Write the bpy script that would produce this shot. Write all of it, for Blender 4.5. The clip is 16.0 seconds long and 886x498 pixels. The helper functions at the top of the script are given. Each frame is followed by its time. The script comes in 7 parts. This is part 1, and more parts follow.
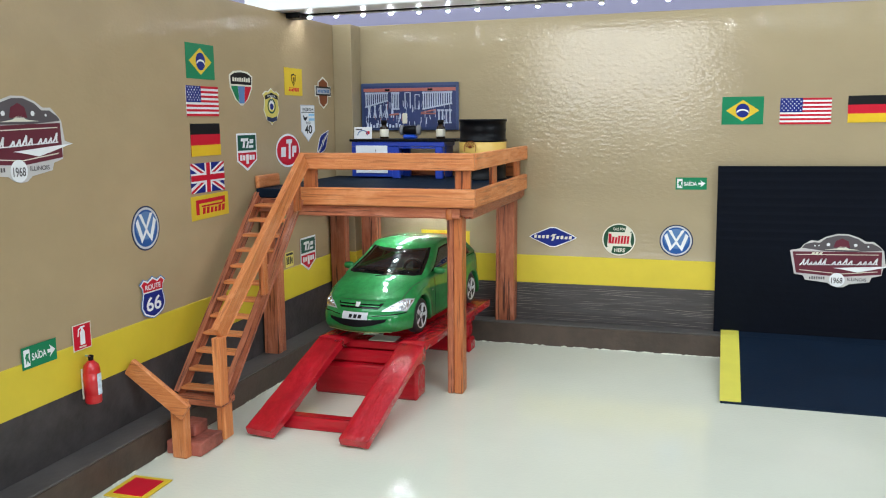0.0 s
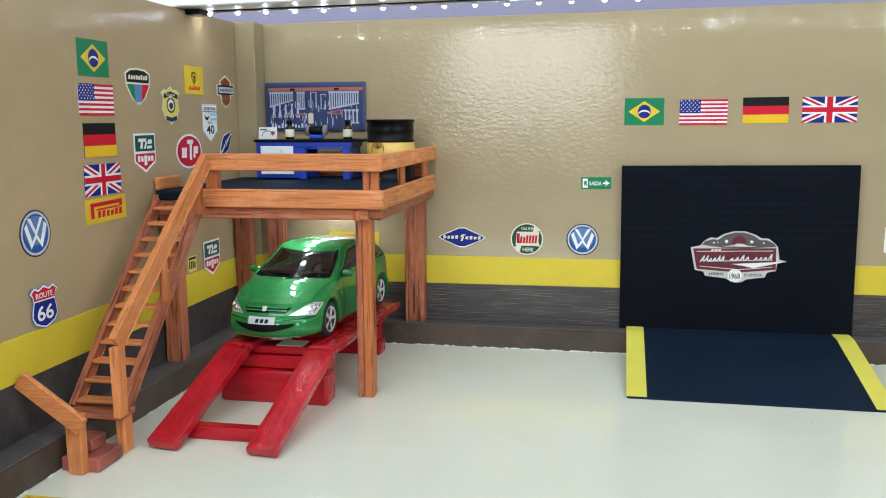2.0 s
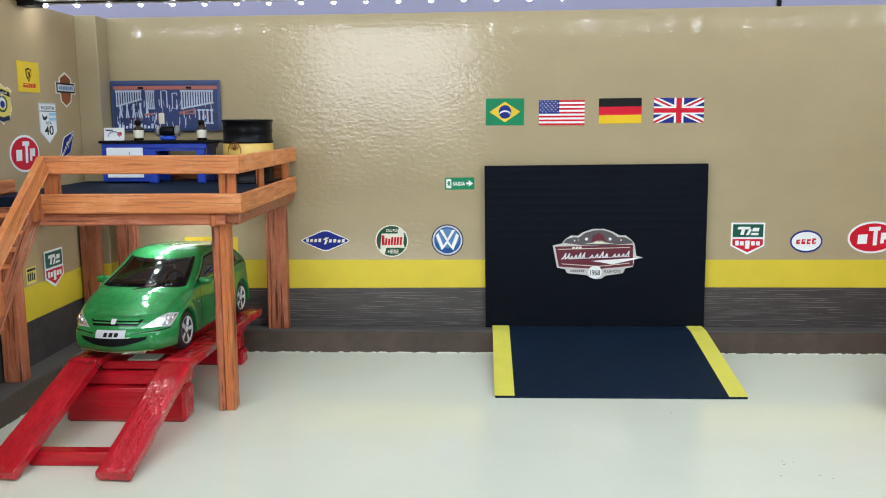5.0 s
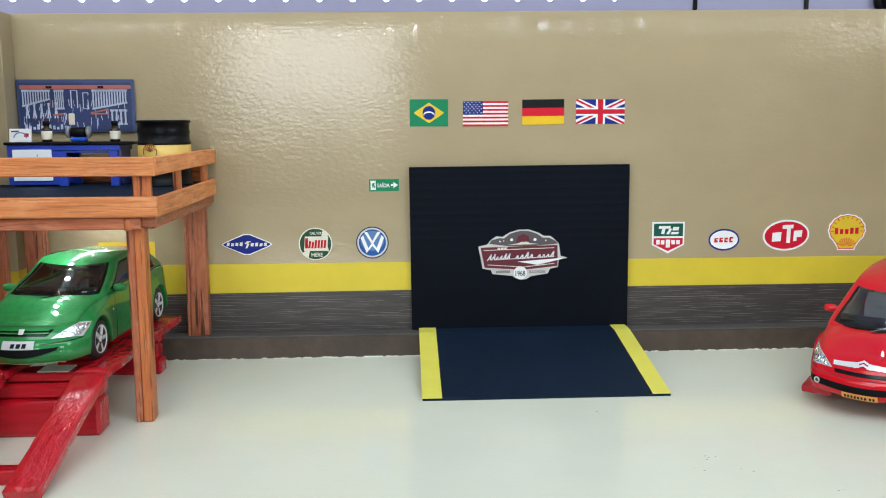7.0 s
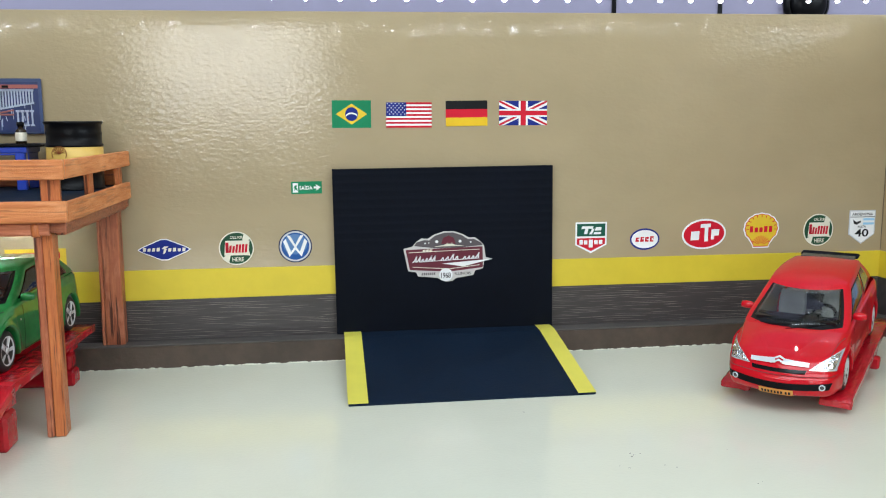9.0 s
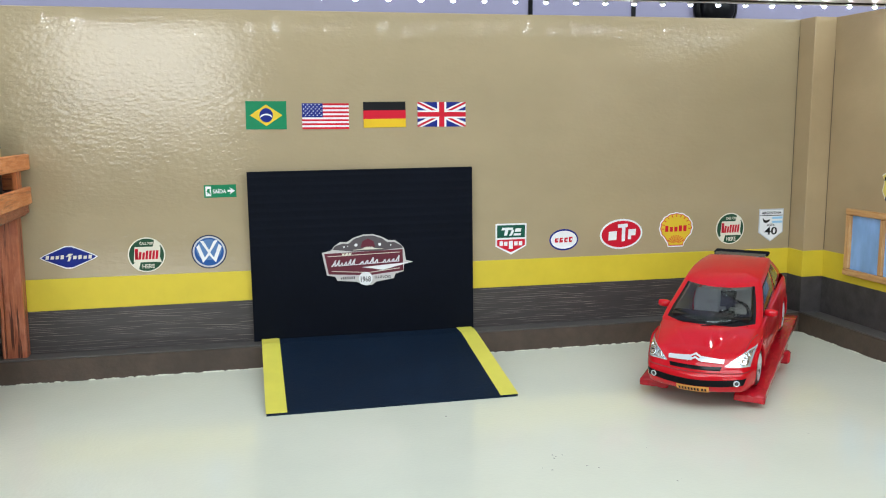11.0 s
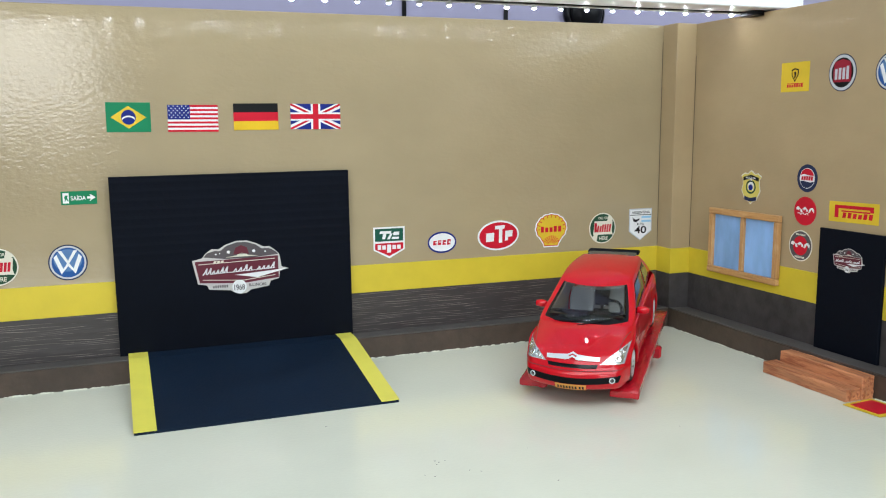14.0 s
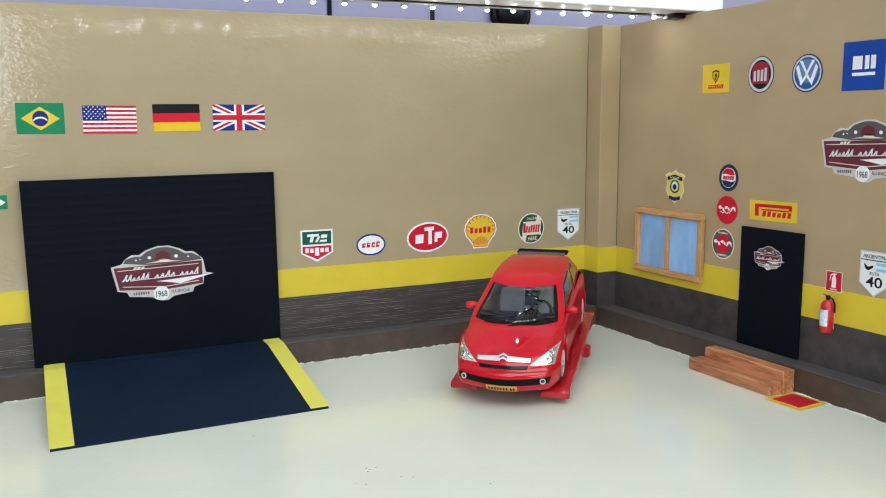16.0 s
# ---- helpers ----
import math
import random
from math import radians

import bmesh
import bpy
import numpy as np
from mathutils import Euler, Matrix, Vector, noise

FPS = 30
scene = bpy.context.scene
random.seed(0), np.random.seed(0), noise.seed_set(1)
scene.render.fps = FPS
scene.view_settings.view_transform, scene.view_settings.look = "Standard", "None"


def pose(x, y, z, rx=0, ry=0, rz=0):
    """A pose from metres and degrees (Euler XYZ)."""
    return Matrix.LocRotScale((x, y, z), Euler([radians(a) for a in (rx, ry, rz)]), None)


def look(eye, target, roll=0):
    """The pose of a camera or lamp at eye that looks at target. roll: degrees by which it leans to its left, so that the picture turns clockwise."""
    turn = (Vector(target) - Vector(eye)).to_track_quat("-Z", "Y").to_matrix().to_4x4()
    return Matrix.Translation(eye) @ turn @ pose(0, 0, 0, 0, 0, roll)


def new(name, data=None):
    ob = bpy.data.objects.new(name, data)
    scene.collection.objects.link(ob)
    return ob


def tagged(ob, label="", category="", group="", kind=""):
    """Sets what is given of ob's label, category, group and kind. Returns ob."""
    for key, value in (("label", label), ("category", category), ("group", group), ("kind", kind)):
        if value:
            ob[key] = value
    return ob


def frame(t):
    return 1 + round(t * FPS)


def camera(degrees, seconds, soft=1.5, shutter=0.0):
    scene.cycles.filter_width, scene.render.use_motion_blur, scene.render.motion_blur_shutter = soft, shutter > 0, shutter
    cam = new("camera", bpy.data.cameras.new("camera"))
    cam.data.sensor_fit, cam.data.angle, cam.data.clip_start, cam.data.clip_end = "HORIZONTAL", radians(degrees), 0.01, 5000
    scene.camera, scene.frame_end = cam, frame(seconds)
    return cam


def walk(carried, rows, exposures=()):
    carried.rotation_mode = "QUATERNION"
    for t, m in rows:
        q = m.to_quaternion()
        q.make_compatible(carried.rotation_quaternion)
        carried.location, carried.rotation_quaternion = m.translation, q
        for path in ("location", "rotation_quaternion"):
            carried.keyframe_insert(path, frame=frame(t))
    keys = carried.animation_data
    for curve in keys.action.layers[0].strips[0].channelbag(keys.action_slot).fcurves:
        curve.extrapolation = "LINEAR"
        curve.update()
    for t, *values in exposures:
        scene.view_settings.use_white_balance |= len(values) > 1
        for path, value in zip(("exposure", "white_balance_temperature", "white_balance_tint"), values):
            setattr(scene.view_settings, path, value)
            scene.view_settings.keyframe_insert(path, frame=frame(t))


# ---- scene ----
cam = camera(54.8, 16.0, soft=1.1)
# seconds, x, y, z, yaw, pitch, roll
ROWS = [
    (0.0, 0.3352, -0.7624, 0.2019, 17.201, -8.616, 0.466),
    (0.5, 0.3347, -0.7605, 0.2017, 15.663, -8.621, 0.406),
    (1.0, 0.3346, -0.7591, 0.2016, 14.011, -8.621, 0.372),
    (1.5, 0.3343, -0.7579, 0.2015, 12.433, -8.618, 0.351),
    (2.0, 0.3341, -0.7567, 0.2015, 11.102, -8.614, 0.334),
    (2.5, 0.3341, -0.7543, 0.2014, 9.486, -8.624, 0.308),
    (3.0, 0.3344, -0.7522, 0.2012, 7.642, -8.621, 0.274),
    (3.5, 0.3340, -0.7504, 0.2009, 6.202, -8.619, 0.290),
    (4.0, 0.3334, -0.7482, 0.2006, 4.728, -8.603, 0.299),
    (6.5, 0.3328, -0.7395, 0.1992, -1.805, -8.451, 0.286),
    (7.0, 0.3329, -0.7379, 0.1990, -3.064, -8.416, 0.265),
    (7.5, 0.3330, -0.7369, 0.1988, -4.148, -8.398, 0.274),
    (8.0, 0.3332, -0.7355, 0.1987, -5.308, -8.376, 0.272),
    (8.5, 0.3335, -0.7335, 0.1986, -6.735, -8.344, 0.261),
    (9.0, 0.3339, -0.7321, 0.1986, -8.104, -8.320, 0.258),
    (11.5, 0.3375, -0.7221, 0.1985, -14.709, -8.226, 0.263),
    (12.0, 0.3376, -0.7209, 0.1984, -16.015, -8.199, 0.236),
    (12.5, 0.3382, -0.7192, 0.1983, -17.325, -8.189, 0.250),
    (13.0, 0.3393, -0.7176, 0.1985, -18.824, -8.176, 0.255),
    (13.5, 0.3403, -0.7160, 0.1988, -20.298, -8.171, 0.273),
    (14.0, 0.3410, -0.7149, 0.1992, -21.544, -8.185, 0.288),
    (14.5, 0.3419, -0.7135, 0.1995, -22.717, -8.189, 0.310),
    (15.0, 0.3430, -0.7123, 0.1997, -23.979, -8.208, 0.312),
    (15.5, 0.3437, -0.7109, 0.2000, -25.021, -8.214, 0.327),
    (16.0, 0.3447, -0.7094, 0.2004, -26.242, -8.239, 0.351),
]
walk(cam, [(t, pose(x, y, z, 90 + pitch, roll, yaw)) for t, x, y, z, yaw, pitch, roll in ROWS])

# ---- light ----
world = bpy.data.worlds.new("world")
scene.world = world
world.use_nodes = True
world.node_tree.nodes["Background"].inputs[0].default_value = (0.75, 0.82, 1.0, 1)
world.node_tree.nodes["Background"].inputs[1].default_value = 0.15
scene.view_settings.exposure = -0.10
LED_POWER = 218.0
SIDE_FILL = 22.0
TOP_FILL = 51.0
SHEEN_POWER = 11.0


def added_light(name, eye, target, sx, sy, watts, color, label="unseen fill panel added to light the model"):
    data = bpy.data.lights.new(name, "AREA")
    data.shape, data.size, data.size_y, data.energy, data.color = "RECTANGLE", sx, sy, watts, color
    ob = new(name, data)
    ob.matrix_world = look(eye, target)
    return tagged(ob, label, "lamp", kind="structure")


# Unseen fill panels added: two low at the sides, one overhead for the floor
for fill_x in (-1.30, 2.20):
    added_light("fill_light", (fill_x, -1.60, 0.85), (0.44, -0.22, 0.10), 1.4, 0.7, SIDE_FILL, (0.86, 1.0, 1.08))
added_light("fill_light", (0.44, -1.20, 1.60), (0.44, -0.35, 0.0), 2.4, 1.6, TOP_FILL, (0.86, 1.0, 1.08))
# Panel added behind the camera for the back wall's sheen; its source is unseen
added_light("window_light", (-0.02, -2.94, 0.47), (-0.02, 0.0, 0.47), 0.70, 0.50, SHEEN_POWER, (0.95, 0.98, 1.0), "added panel for the unseen source of the back wall's sheen")

# ---- materials ----
MATS = {}


def mat(name, color, rough=0.5, metal=0.0, vary=0.08, scale=60.0, bump=0.0, bscale=200.0, stretch=(1, 1, 1), coat=0.0, spec=0.5, rot=(0, 0, 0), emit=None, grain=None, gcol=None, glass=False, island=0.0, bdetail=3.0, crough=0.022):
    """A painted, wooden, metal or plastic surface with two scales of variation and a fine relief."""
    if name in MATS:
        return MATS[name]
    m = bpy.data.materials.new(name)
    m.use_nodes = True
    nt = m.node_tree
    n, l = nt.nodes, nt.links
    b = n["Principled BSDF"]
    b.inputs["Roughness"].default_value = rough
    b.inputs["Metallic"].default_value = metal
    b.inputs["Coat Weight"].default_value = coat
    b.inputs["Coat Roughness"].default_value = crough
    b.inputs["Specular IOR Level"].default_value = spec
    if glass:
        b.inputs["Transmission Weight"].default_value = 1.0
        b.inputs["IOR"].default_value = 1.42
    tc = n.new("ShaderNodeTexCoord")
    mp = n.new("ShaderNodeMapping")
    mp.inputs["Scale"].default_value = stretch
    if any(rot):
        mp.vector_type = "TEXTURE"
        mp.inputs["Scale"].default_value = [1 / a for a in stretch]
    mp.inputs["Rotation"].default_value = [radians(a) for a in rot]
    l.new(tc.outputs["Object"], mp.inputs["Vector"])

    def noise_tex(sc, detail=4.0, r=0.55):
        t = n.new("ShaderNodeTexNoise")
        t.inputs["Scale"].default_value, t.inputs["Detail"].default_value, t.inputs["Roughness"].default_value = sc, detail, r
        l.new(mp.outputs["Vector"], t.inputs["Vector"])
        return t

    c0 = (*[c * (1 - vary) for c in color], 1)
    c1 = (*[min(1, c * (1 + vary)) for c in color], 1)
    big, small = noise_tex(scale * 0.18, 2.0), noise_tex(scale)
    add = n.new("ShaderNodeMath")
    add.operation = "ADD"
    l.new(big.outputs["Fac"], add.inputs[0])
    l.new(small.outputs["Fac"], add.inputs[1])
    ramp = n.new("ShaderNodeMapRange")
    ramp.inputs[1].default_value, ramp.inputs[2].default_value = 0.75, 1.25
    l.new(add.outputs[0], ramp.inputs[0])
    mix = n.new("ShaderNodeMix")
    mix.data_type = "RGBA"
    mix.inputs[6].default_value, mix.inputs[7].default_value = c0, c1
    l.new(ramp.outputs[0], mix.inputs[0])
    out = mix.outputs[2]
    if grain:
        # dark grain lines along the stretched axis
        g = noise_tex(grain, 6.0, 0.65)
        gr = n.new("ShaderNodeMapRange")
        gr.inputs[1].default_value, gr.inputs[2].default_value, gr.inputs[4].default_value = 0.48, 0.62, 0.70
        l.new(g.outputs["Fac"], gr.inputs[0])
        gm = n.new("ShaderNodeMix")
        gm.data_type = "RGBA"
        gm.inputs[7].default_value = (*gcol, 1)
        l.new(gr.outputs[0], gm.inputs[0])
        l.new(out, gm.inputs[6])
        out = gm.outputs[2]
    if island:
        oi = n.new("ShaderNodeObjectInfo")
        mr = n.new("ShaderNodeMapRange")
        mr.inputs[3].default_value, mr.inputs[4].default_value = 1 - island, 1 + island
        l.new(oi.outputs["Random"], mr.inputs[0])
        hv = n.new("ShaderNodeHueSaturation")
        l.new(mr.outputs[0], hv.inputs["Value"])
        l.new(out, hv.inputs["Color"])
        out = hv.outputs[0]
    l.new(out, b.inputs["Base Color"])
    if emit:
        b.inputs["Emission Color"].default_value = (*emit[:3], 1)
        b.inputs["Emission Strength"].default_value = emit[3]
    rr = n.new("ShaderNodeMapRange")
    rr.inputs[3].default_value, rr.inputs[4].default_value = max(0.02, rough * 0.85), min(1, rough * 1.15)
    l.new(small.outputs["Fac"], rr.inputs[0])
    l.new(rr.outputs[0], b.inputs["Roughness"])
    if bump:
        t = noise_tex(bscale, bdetail)
        bp = n.new("ShaderNodeBump")
        bp.inputs["Strength"].default_value = 1.0
        bp.inputs["Distance"].default_value = bump
        l.new(t.outputs["Fac"], bp.inputs["Height"])
        l.new(bp.outputs[0], b.inputs["Normal"])
        if coat:
            l.new(bp.outputs[0], b.inputs["Coat Normal"])
    MATS[name] = m
    return m


WOODS = {
    "orange": ((0.58, 0.185, 0.058), (0.44, 0.115, 0.036), (0.10, 0.022, 0.010)),
    "brown": ((0.50, 0.165, 0.078), (0.32, 0.085, 0.040), (0.055, 0.014, 0.009)),
    "pale": ((0.76, 0.285, 0.100), (0.62, 0.190, 0.058), (0.20, 0.050, 0.020)),
    "pine": ((0.62, 0.345, 0.140), (0.52, 0.260, 0.095), (0.34, 0.150, 0.050)),
}


def wood(axis, dark=False, pine=False, pale=False):
    """Varnished wood with its grain along x, y, z or up the stair: blotchy stain, fine grain and sparse dark streaks."""
    kind = "pine" if pine else "pale" if pale else "brown" if dark else "orange"
    name = "wood_%s_%s" % (kind, axis)
    if name in MATS:
        return MATS[name]
    st = {"x": (0.05, 1, 1), "y": (1, 0.05, 1), "z": (1, 1, 0.05), "s": (1, 0.05, 1)}[axis]
    light, deep, streak = WOODS[kind]
    m = bpy.data.materials.new(name)
    m.use_nodes = True
    n, l = m.node_tree.nodes, m.node_tree.links
    b = n["Principled BSDF"]
    tc, mp, info, shift = n.new("ShaderNodeTexCoord"), n.new("ShaderNodeMapping"), n.new("ShaderNodeObjectInfo"), n.new("ShaderNodeVectorMath")
    shift.operation = "MULTIPLY_ADD"
    shift.inputs[1].default_value = (0.9, 0.7, 0.8)
    l.new(info.outputs["Random"], shift.inputs[0])
    l.new(tc.outputs["Object"], shift.inputs[2])
    if axis == "s":
        mp.vector_type = "TEXTURE"
        mp.inputs["Rotation"].default_value = (radians(46.5), 0, 0)
        mp.inputs["Scale"].default_value = [1 / q for q in st]
    else:
        mp.inputs["Scale"].default_value = st
    l.new(shift.outputs[0], mp.inputs["Vector"])
    mp2 = n.new("ShaderNodeMapping")
    mp2.inputs["Scale"].default_value = [q ** 0.35 for q in st]
    l.new(shift.outputs[0], mp2.inputs["Vector"])

    def tex(src, sc, detail, r=0.6):
        t = n.new("ShaderNodeTexNoise")
        t.inputs["Scale"].default_value, t.inputs["Detail"].default_value, t.inputs["Roughness"].default_value = sc, detail, r
        l.new(src, t.inputs["Vector"])
        return t.outputs["Fac"]

    def span(src, lo, hi, to0=0.0, to1=1.0):
        t = n.new("ShaderNodeMapRange")
        for k, q in zip((1, 2, 3, 4), (lo, hi, to0, to1)):
            t.inputs[k].default_value = q
        l.new(src, t.inputs[0])
        return t.outputs[0]

    def blend(fac, one, two):
        t = n.new("ShaderNodeMix")
        t.data_type = "RGBA"
        l.new(fac, t.inputs[0])
        for k, q in ((6, one), (7, two)):
            if isinstance(q, tuple):
                t.inputs[k].default_value = (*q, 1)
            else:
                l.new(q, t.inputs[k])
        return t.outputs[2]

    fine = tex(mp.outputs[0], 620, 5.0, 0.65)
    col = blend(span(fine, 0.36, 0.66), light, deep)
    col = blend(span(tex(shift.outputs[0], 75, 3.0), 0.52, 0.74, 0.0, 0.75), col, deep)
    worn = tuple(min(0.9, q * k) for q, k in zip(light, (1.12, 1.28, 1.55)))
    col = blend(span(tex(mp2.outputs[0], 110, 4.0, 0.65), 0.53, 0.66, 0.0, 0.6), col, worn)
    lines = span(tex(mp.outputs[0], 430, 3.5, 0.6), 0.555, 0.64, 0.0, 0.45 if kind in ("pale", "pine") else 0.9)
    col = blend(lines, col, streak)
    hv = n.new("ShaderNodeHueSaturation")
    l.new(span(info.outputs["Random"], 0, 1, 0.86, 1.12), hv.inputs["Value"])
    l.new(col, hv.inputs["Color"])
    l.new(hv.outputs[0], b.inputs["Base Color"])
    l.new(span(fine, 0.3, 0.7, 0.30, 0.46), b.inputs["Roughness"])
    b.inputs["Specular IOR Level"].default_value = 0.4
    bp = n.new("ShaderNodeBump")
    bp.inputs["Distance"].default_value = 0.0007
    l.new(fine, bp.inputs["Height"])
    l.new(bp.outputs[0], b.inputs["Normal"])
    MATS[name] = m
    return m


M_WALL = mat("tan_gloss_paint", (0.374, 0.292, 0.174), 0.10, vary=0.05, scale=30, bump=0.00021, bscale=300, bdetail=2.0, stretch=(0.6, 0.6, 1.0), spec=0.46)
M_SIDE = mat("tan_side_paint", (0.41, 0.302, 0.172), 0.11, vary=0.06, scale=30, bump=0.00016, bscale=420, bdetail=2.0, stretch=(1, 0.7, 1), spec=0.13)
M_YELLOW = mat("yellow_paper_band", (0.66, 0.50, 0.035), 0.45, vary=0.06, scale=40, bump=0.0001)
M_BROWN = mat("brown_ledge_paint", (0.070, 0.047, 0.034), 0.55, vary=0.25, scale=90, bump=0.0004, bscale=260)
M_TOP = mat("grey_ledge_top", (0.082, 0.073, 0.069), 0.55, vary=0.2, scale=90, bump=0.0003)
M_DADO = mat("dark_dado_paint", (0.056, 0.049, 0.048), 0.5, spec=0.3, vary=0.35, scale=80, bump=0.0004, bscale=240)
M_FLOOR = mat("cream_floor_paint", (0.73, 0.735, 0.615), 0.09, vary=0.03, scale=14, bump=0.00010, bscale=380, bdetail=1.5)
M_WHITE = mat("white_plastic", (0.78, 0.77, 0.78), 0.4, vary=0.02)
M_LAV = mat("lavender_wall", (0.27, 0.25, 0.36), 0.6, vary=0.05, scale=10)
M_RED = mat("red_gloss_paint", (0.46, 0.008, 0.018), 0.24, vary=0.25, scale=120, bump=0.0011, bscale=260, bdetail=2.5, stretch=(1, 0.45, 1), coat=0.7, crough=0.07, spec=0.25, grain=110, gcol=(0.36, 0.005, 0.014))
M_REDX = mat("red_gloss_paint_across", (0.46, 0.008, 0.018), 0.24, vary=0.2, scale=120, bump=0.0008, bscale=330, bdetail=1.5, stretch=(0.12, 1, 1), coat=0.4, crough=0.12, spec=0.25, grain=110, gcol=(0.36, 0.005, 0.014))
M_BOARD = mat("black_corrugated_card", (0.0036, 0.0050, 0.0095), 0.7, spec=0.08, vary=0.15, scale=50, bump=0.0002)
M_MAT = mat("blue_black_foam", (0.005, 0.013, 0.029), 0.65, spec=0.12, vary=0.15, scale=40, bump=0.0002, bscale=500)
M_MATY = mat("yellow_mat_edge", (0.72, 0.65, 0.10), 0.42, vary=0.06, scale=50)
M_PANE = mat("blue_film_pane", (0.26, 0.46, 0.80), 0.25, vary=0.22, scale=60, stretch=(1, 1, 0.35))
M_BLACK = mat("black_paint", (0.006, 0.006, 0.007), 0.30, spec=0.1, vary=0.2, scale=60, bump=0.0002)
M_BLUE = mat("blue_metal_paint", (0.012, 0.045, 0.36), 0.32, vary=0.2, scale=90, bump=0.0002)
M_DRUMY = mat("drum_yellow", (0.66, 0.43, 0.10), 0.45, vary=0.08, scale=70)
M_STEP = mat("red_brown_step", (0.56, 0.23, 0.105), 0.5, vary=0.3, scale=160, bump=0.0010, bscale=420, stretch=(1, 0.10, 1), grain=420, gcol=(0.24, 0.050, 0.022))
M_BRICK = mat("brick_step", (0.30, 0.082, 0.056), 0.6, vary=0.4, scale=140, bump=0.0009, bscale=260)
M_CHROME = mat("chrome", (0.75, 0.75, 0.76), 0.12, 1.0, vary=0.02)


def ink(name, c, rough=0.35):
    return mat("print_" + name, c, max(rough, 0.45), vary=0.06, scale=50, spec=0.2)


K = {
    "white": ink("white", (0.80, 0.80, 0.80)), "black": ink("black", (0.006, 0.006, 0.007)), "red": ink("red", (0.56, 0.010, 0.028)),
    "green": ink("green", (0.008, 0.20, 0.085)), "yellow": ink("yellow", (0.70, 0.48, 0.035)), "blue": ink("blue", (0.008, 0.020, 0.19)),
    "gold": ink("gold", (0.72, 0.45, 0.02)), "maroon": ink("maroon", (0.13, 0.024, 0.038)), "grey": ink("grey", (0.10, 0.085, 0.09)),
    "silver": ink("silver", (0.52, 0.53, 0.55), 0.25), "cream": ink("cream", (0.72, 0.68, 0.56)), "ash": ink("ash", (0.56, 0.53, 0.51)), "dkgreen": ink("dkgreen", (0.008, 0.085, 0.055)),
    "sky": ink("sky", (0.30, 0.58, 0.80)), "emblem": ink("emblem", (0.018, 0.085, 0.29)), "orange": ink("orange", (0.24, 0.07, 0.025)),
    "olive": ink("olive", (0.020, 0.070, 0.036)), "steel": ink("steel", (0.10, 0.20, 0.40)), "navy": ink("navy", (0.018, 0.028, 0.075)),
    "lime": ink("lime", (0.68, 0.56, 0.13)), "wine": ink("wine", (0.30, 0.012, 0.03)), "deepblue": ink("deepblue", (0.004, 0.050, 0.30)),
}

# ---- mesh helpers ----


def mesh_of(bm, name, material, smooth=False):
    me = bpy.data.meshes.new(name)
    bmesh.ops.recalc_face_normals(bm, faces=bm.faces)
    if smooth:
        for f in bm.faces:
            f.smooth = True
    bm.to_mesh(me)
    bm.free()
    me.materials.append(material)
    return me


def part(name, bm, material, parent, label="", smooth=False):
    ob = new(name, mesh_of(bm, name, material, smooth))
    ob.parent = parent
    if label:
        ob["label"] = label
    return ob


def thing(name, label, category, at=(0, 0, 0), group="", kind="", m=None):
    """A top-level Empty at the base of a thing."""
    ob = new(name)
    ob.empty_display_size = 0.01
    ob.matrix_world = m if m is not None else pose(*at)
    return tagged(ob, label, category, group, kind)


def solid(name, bm, material, label, category, kind="", smooth=False, group=""):
    """A thing that is one mesh."""
    return tagged(new(name, mesh_of(bm, name, material, smooth)), label, category, group, kind)


def box(x0, x1, y0, y1, z0, z1, bev=0.0006, bm=None, seg=1, jitter=0.0):
    bm = bm or bmesh.new()
    r = bmesh.ops.create_cube(bm, size=1.0)
    vs = r["verts"]
    for v in vs:
        v.co = Vector(((x0 + x1) / 2 + v.co.x * (x1 - x0), (y0 + y1) / 2 + v.co.y * (y1 - y0), (z0 + z1) / 2 + v.co.z * (z1 - z0)))
        if jitter:
            v.co += Vector([random.uniform(-jitter, jitter) for _ in range(3)])
    if bev:
        es = list({e for v in vs for e in v.link_edges})
        bmesh.ops.bevel(bm, geom=es, offset=min(bev, 0.45 * min(x1 - x0, y1 - y0, z1 - z0)), segments=seg, affect="EDGES")
    return bm


def beam(p0, p1, wide, thick, side=(1, 0, 0), bev=0.0006, bm=None):
    """A bevelled plank from p0 to p1; wide is across it along side, thick the other way."""
    p0, p1 = Vector(p0), Vector(p1)
    d = (p1 - p0)
    s = Vector(side).normalized()
    up = d.normalized().cross(s).normalized()
    s = up.cross(d.normalized())
    bm = bm or bmesh.new()
    vs = bmesh.ops.create_cube(bm, size=1.0)["verts"]
    for v in vs:
        v.co = p0 + d * (v.co.x + 0.5) + s * wide * v.co.y + up * thick * v.co.z
    if bev:
        bmesh.ops.bevel(bm, geom=list({e for v in vs for e in v.link_edges}), offset=min(bev, 0.45 * min(wide, thick)), segments=1, affect="EDGES")
    return bm


def roughen(bm, cuts, amount, freq=60.0):
    """Uneven, hand-painted wood: subdivide and push the surface in and out."""
    bmesh.ops.subdivide_edges(bm, edges=bm.edges[:], cuts=cuts, use_grid_fill=True)
    for v in bm.verts:
        v.co += noise.noise_vector(v.co * freq) * amount
    return bm


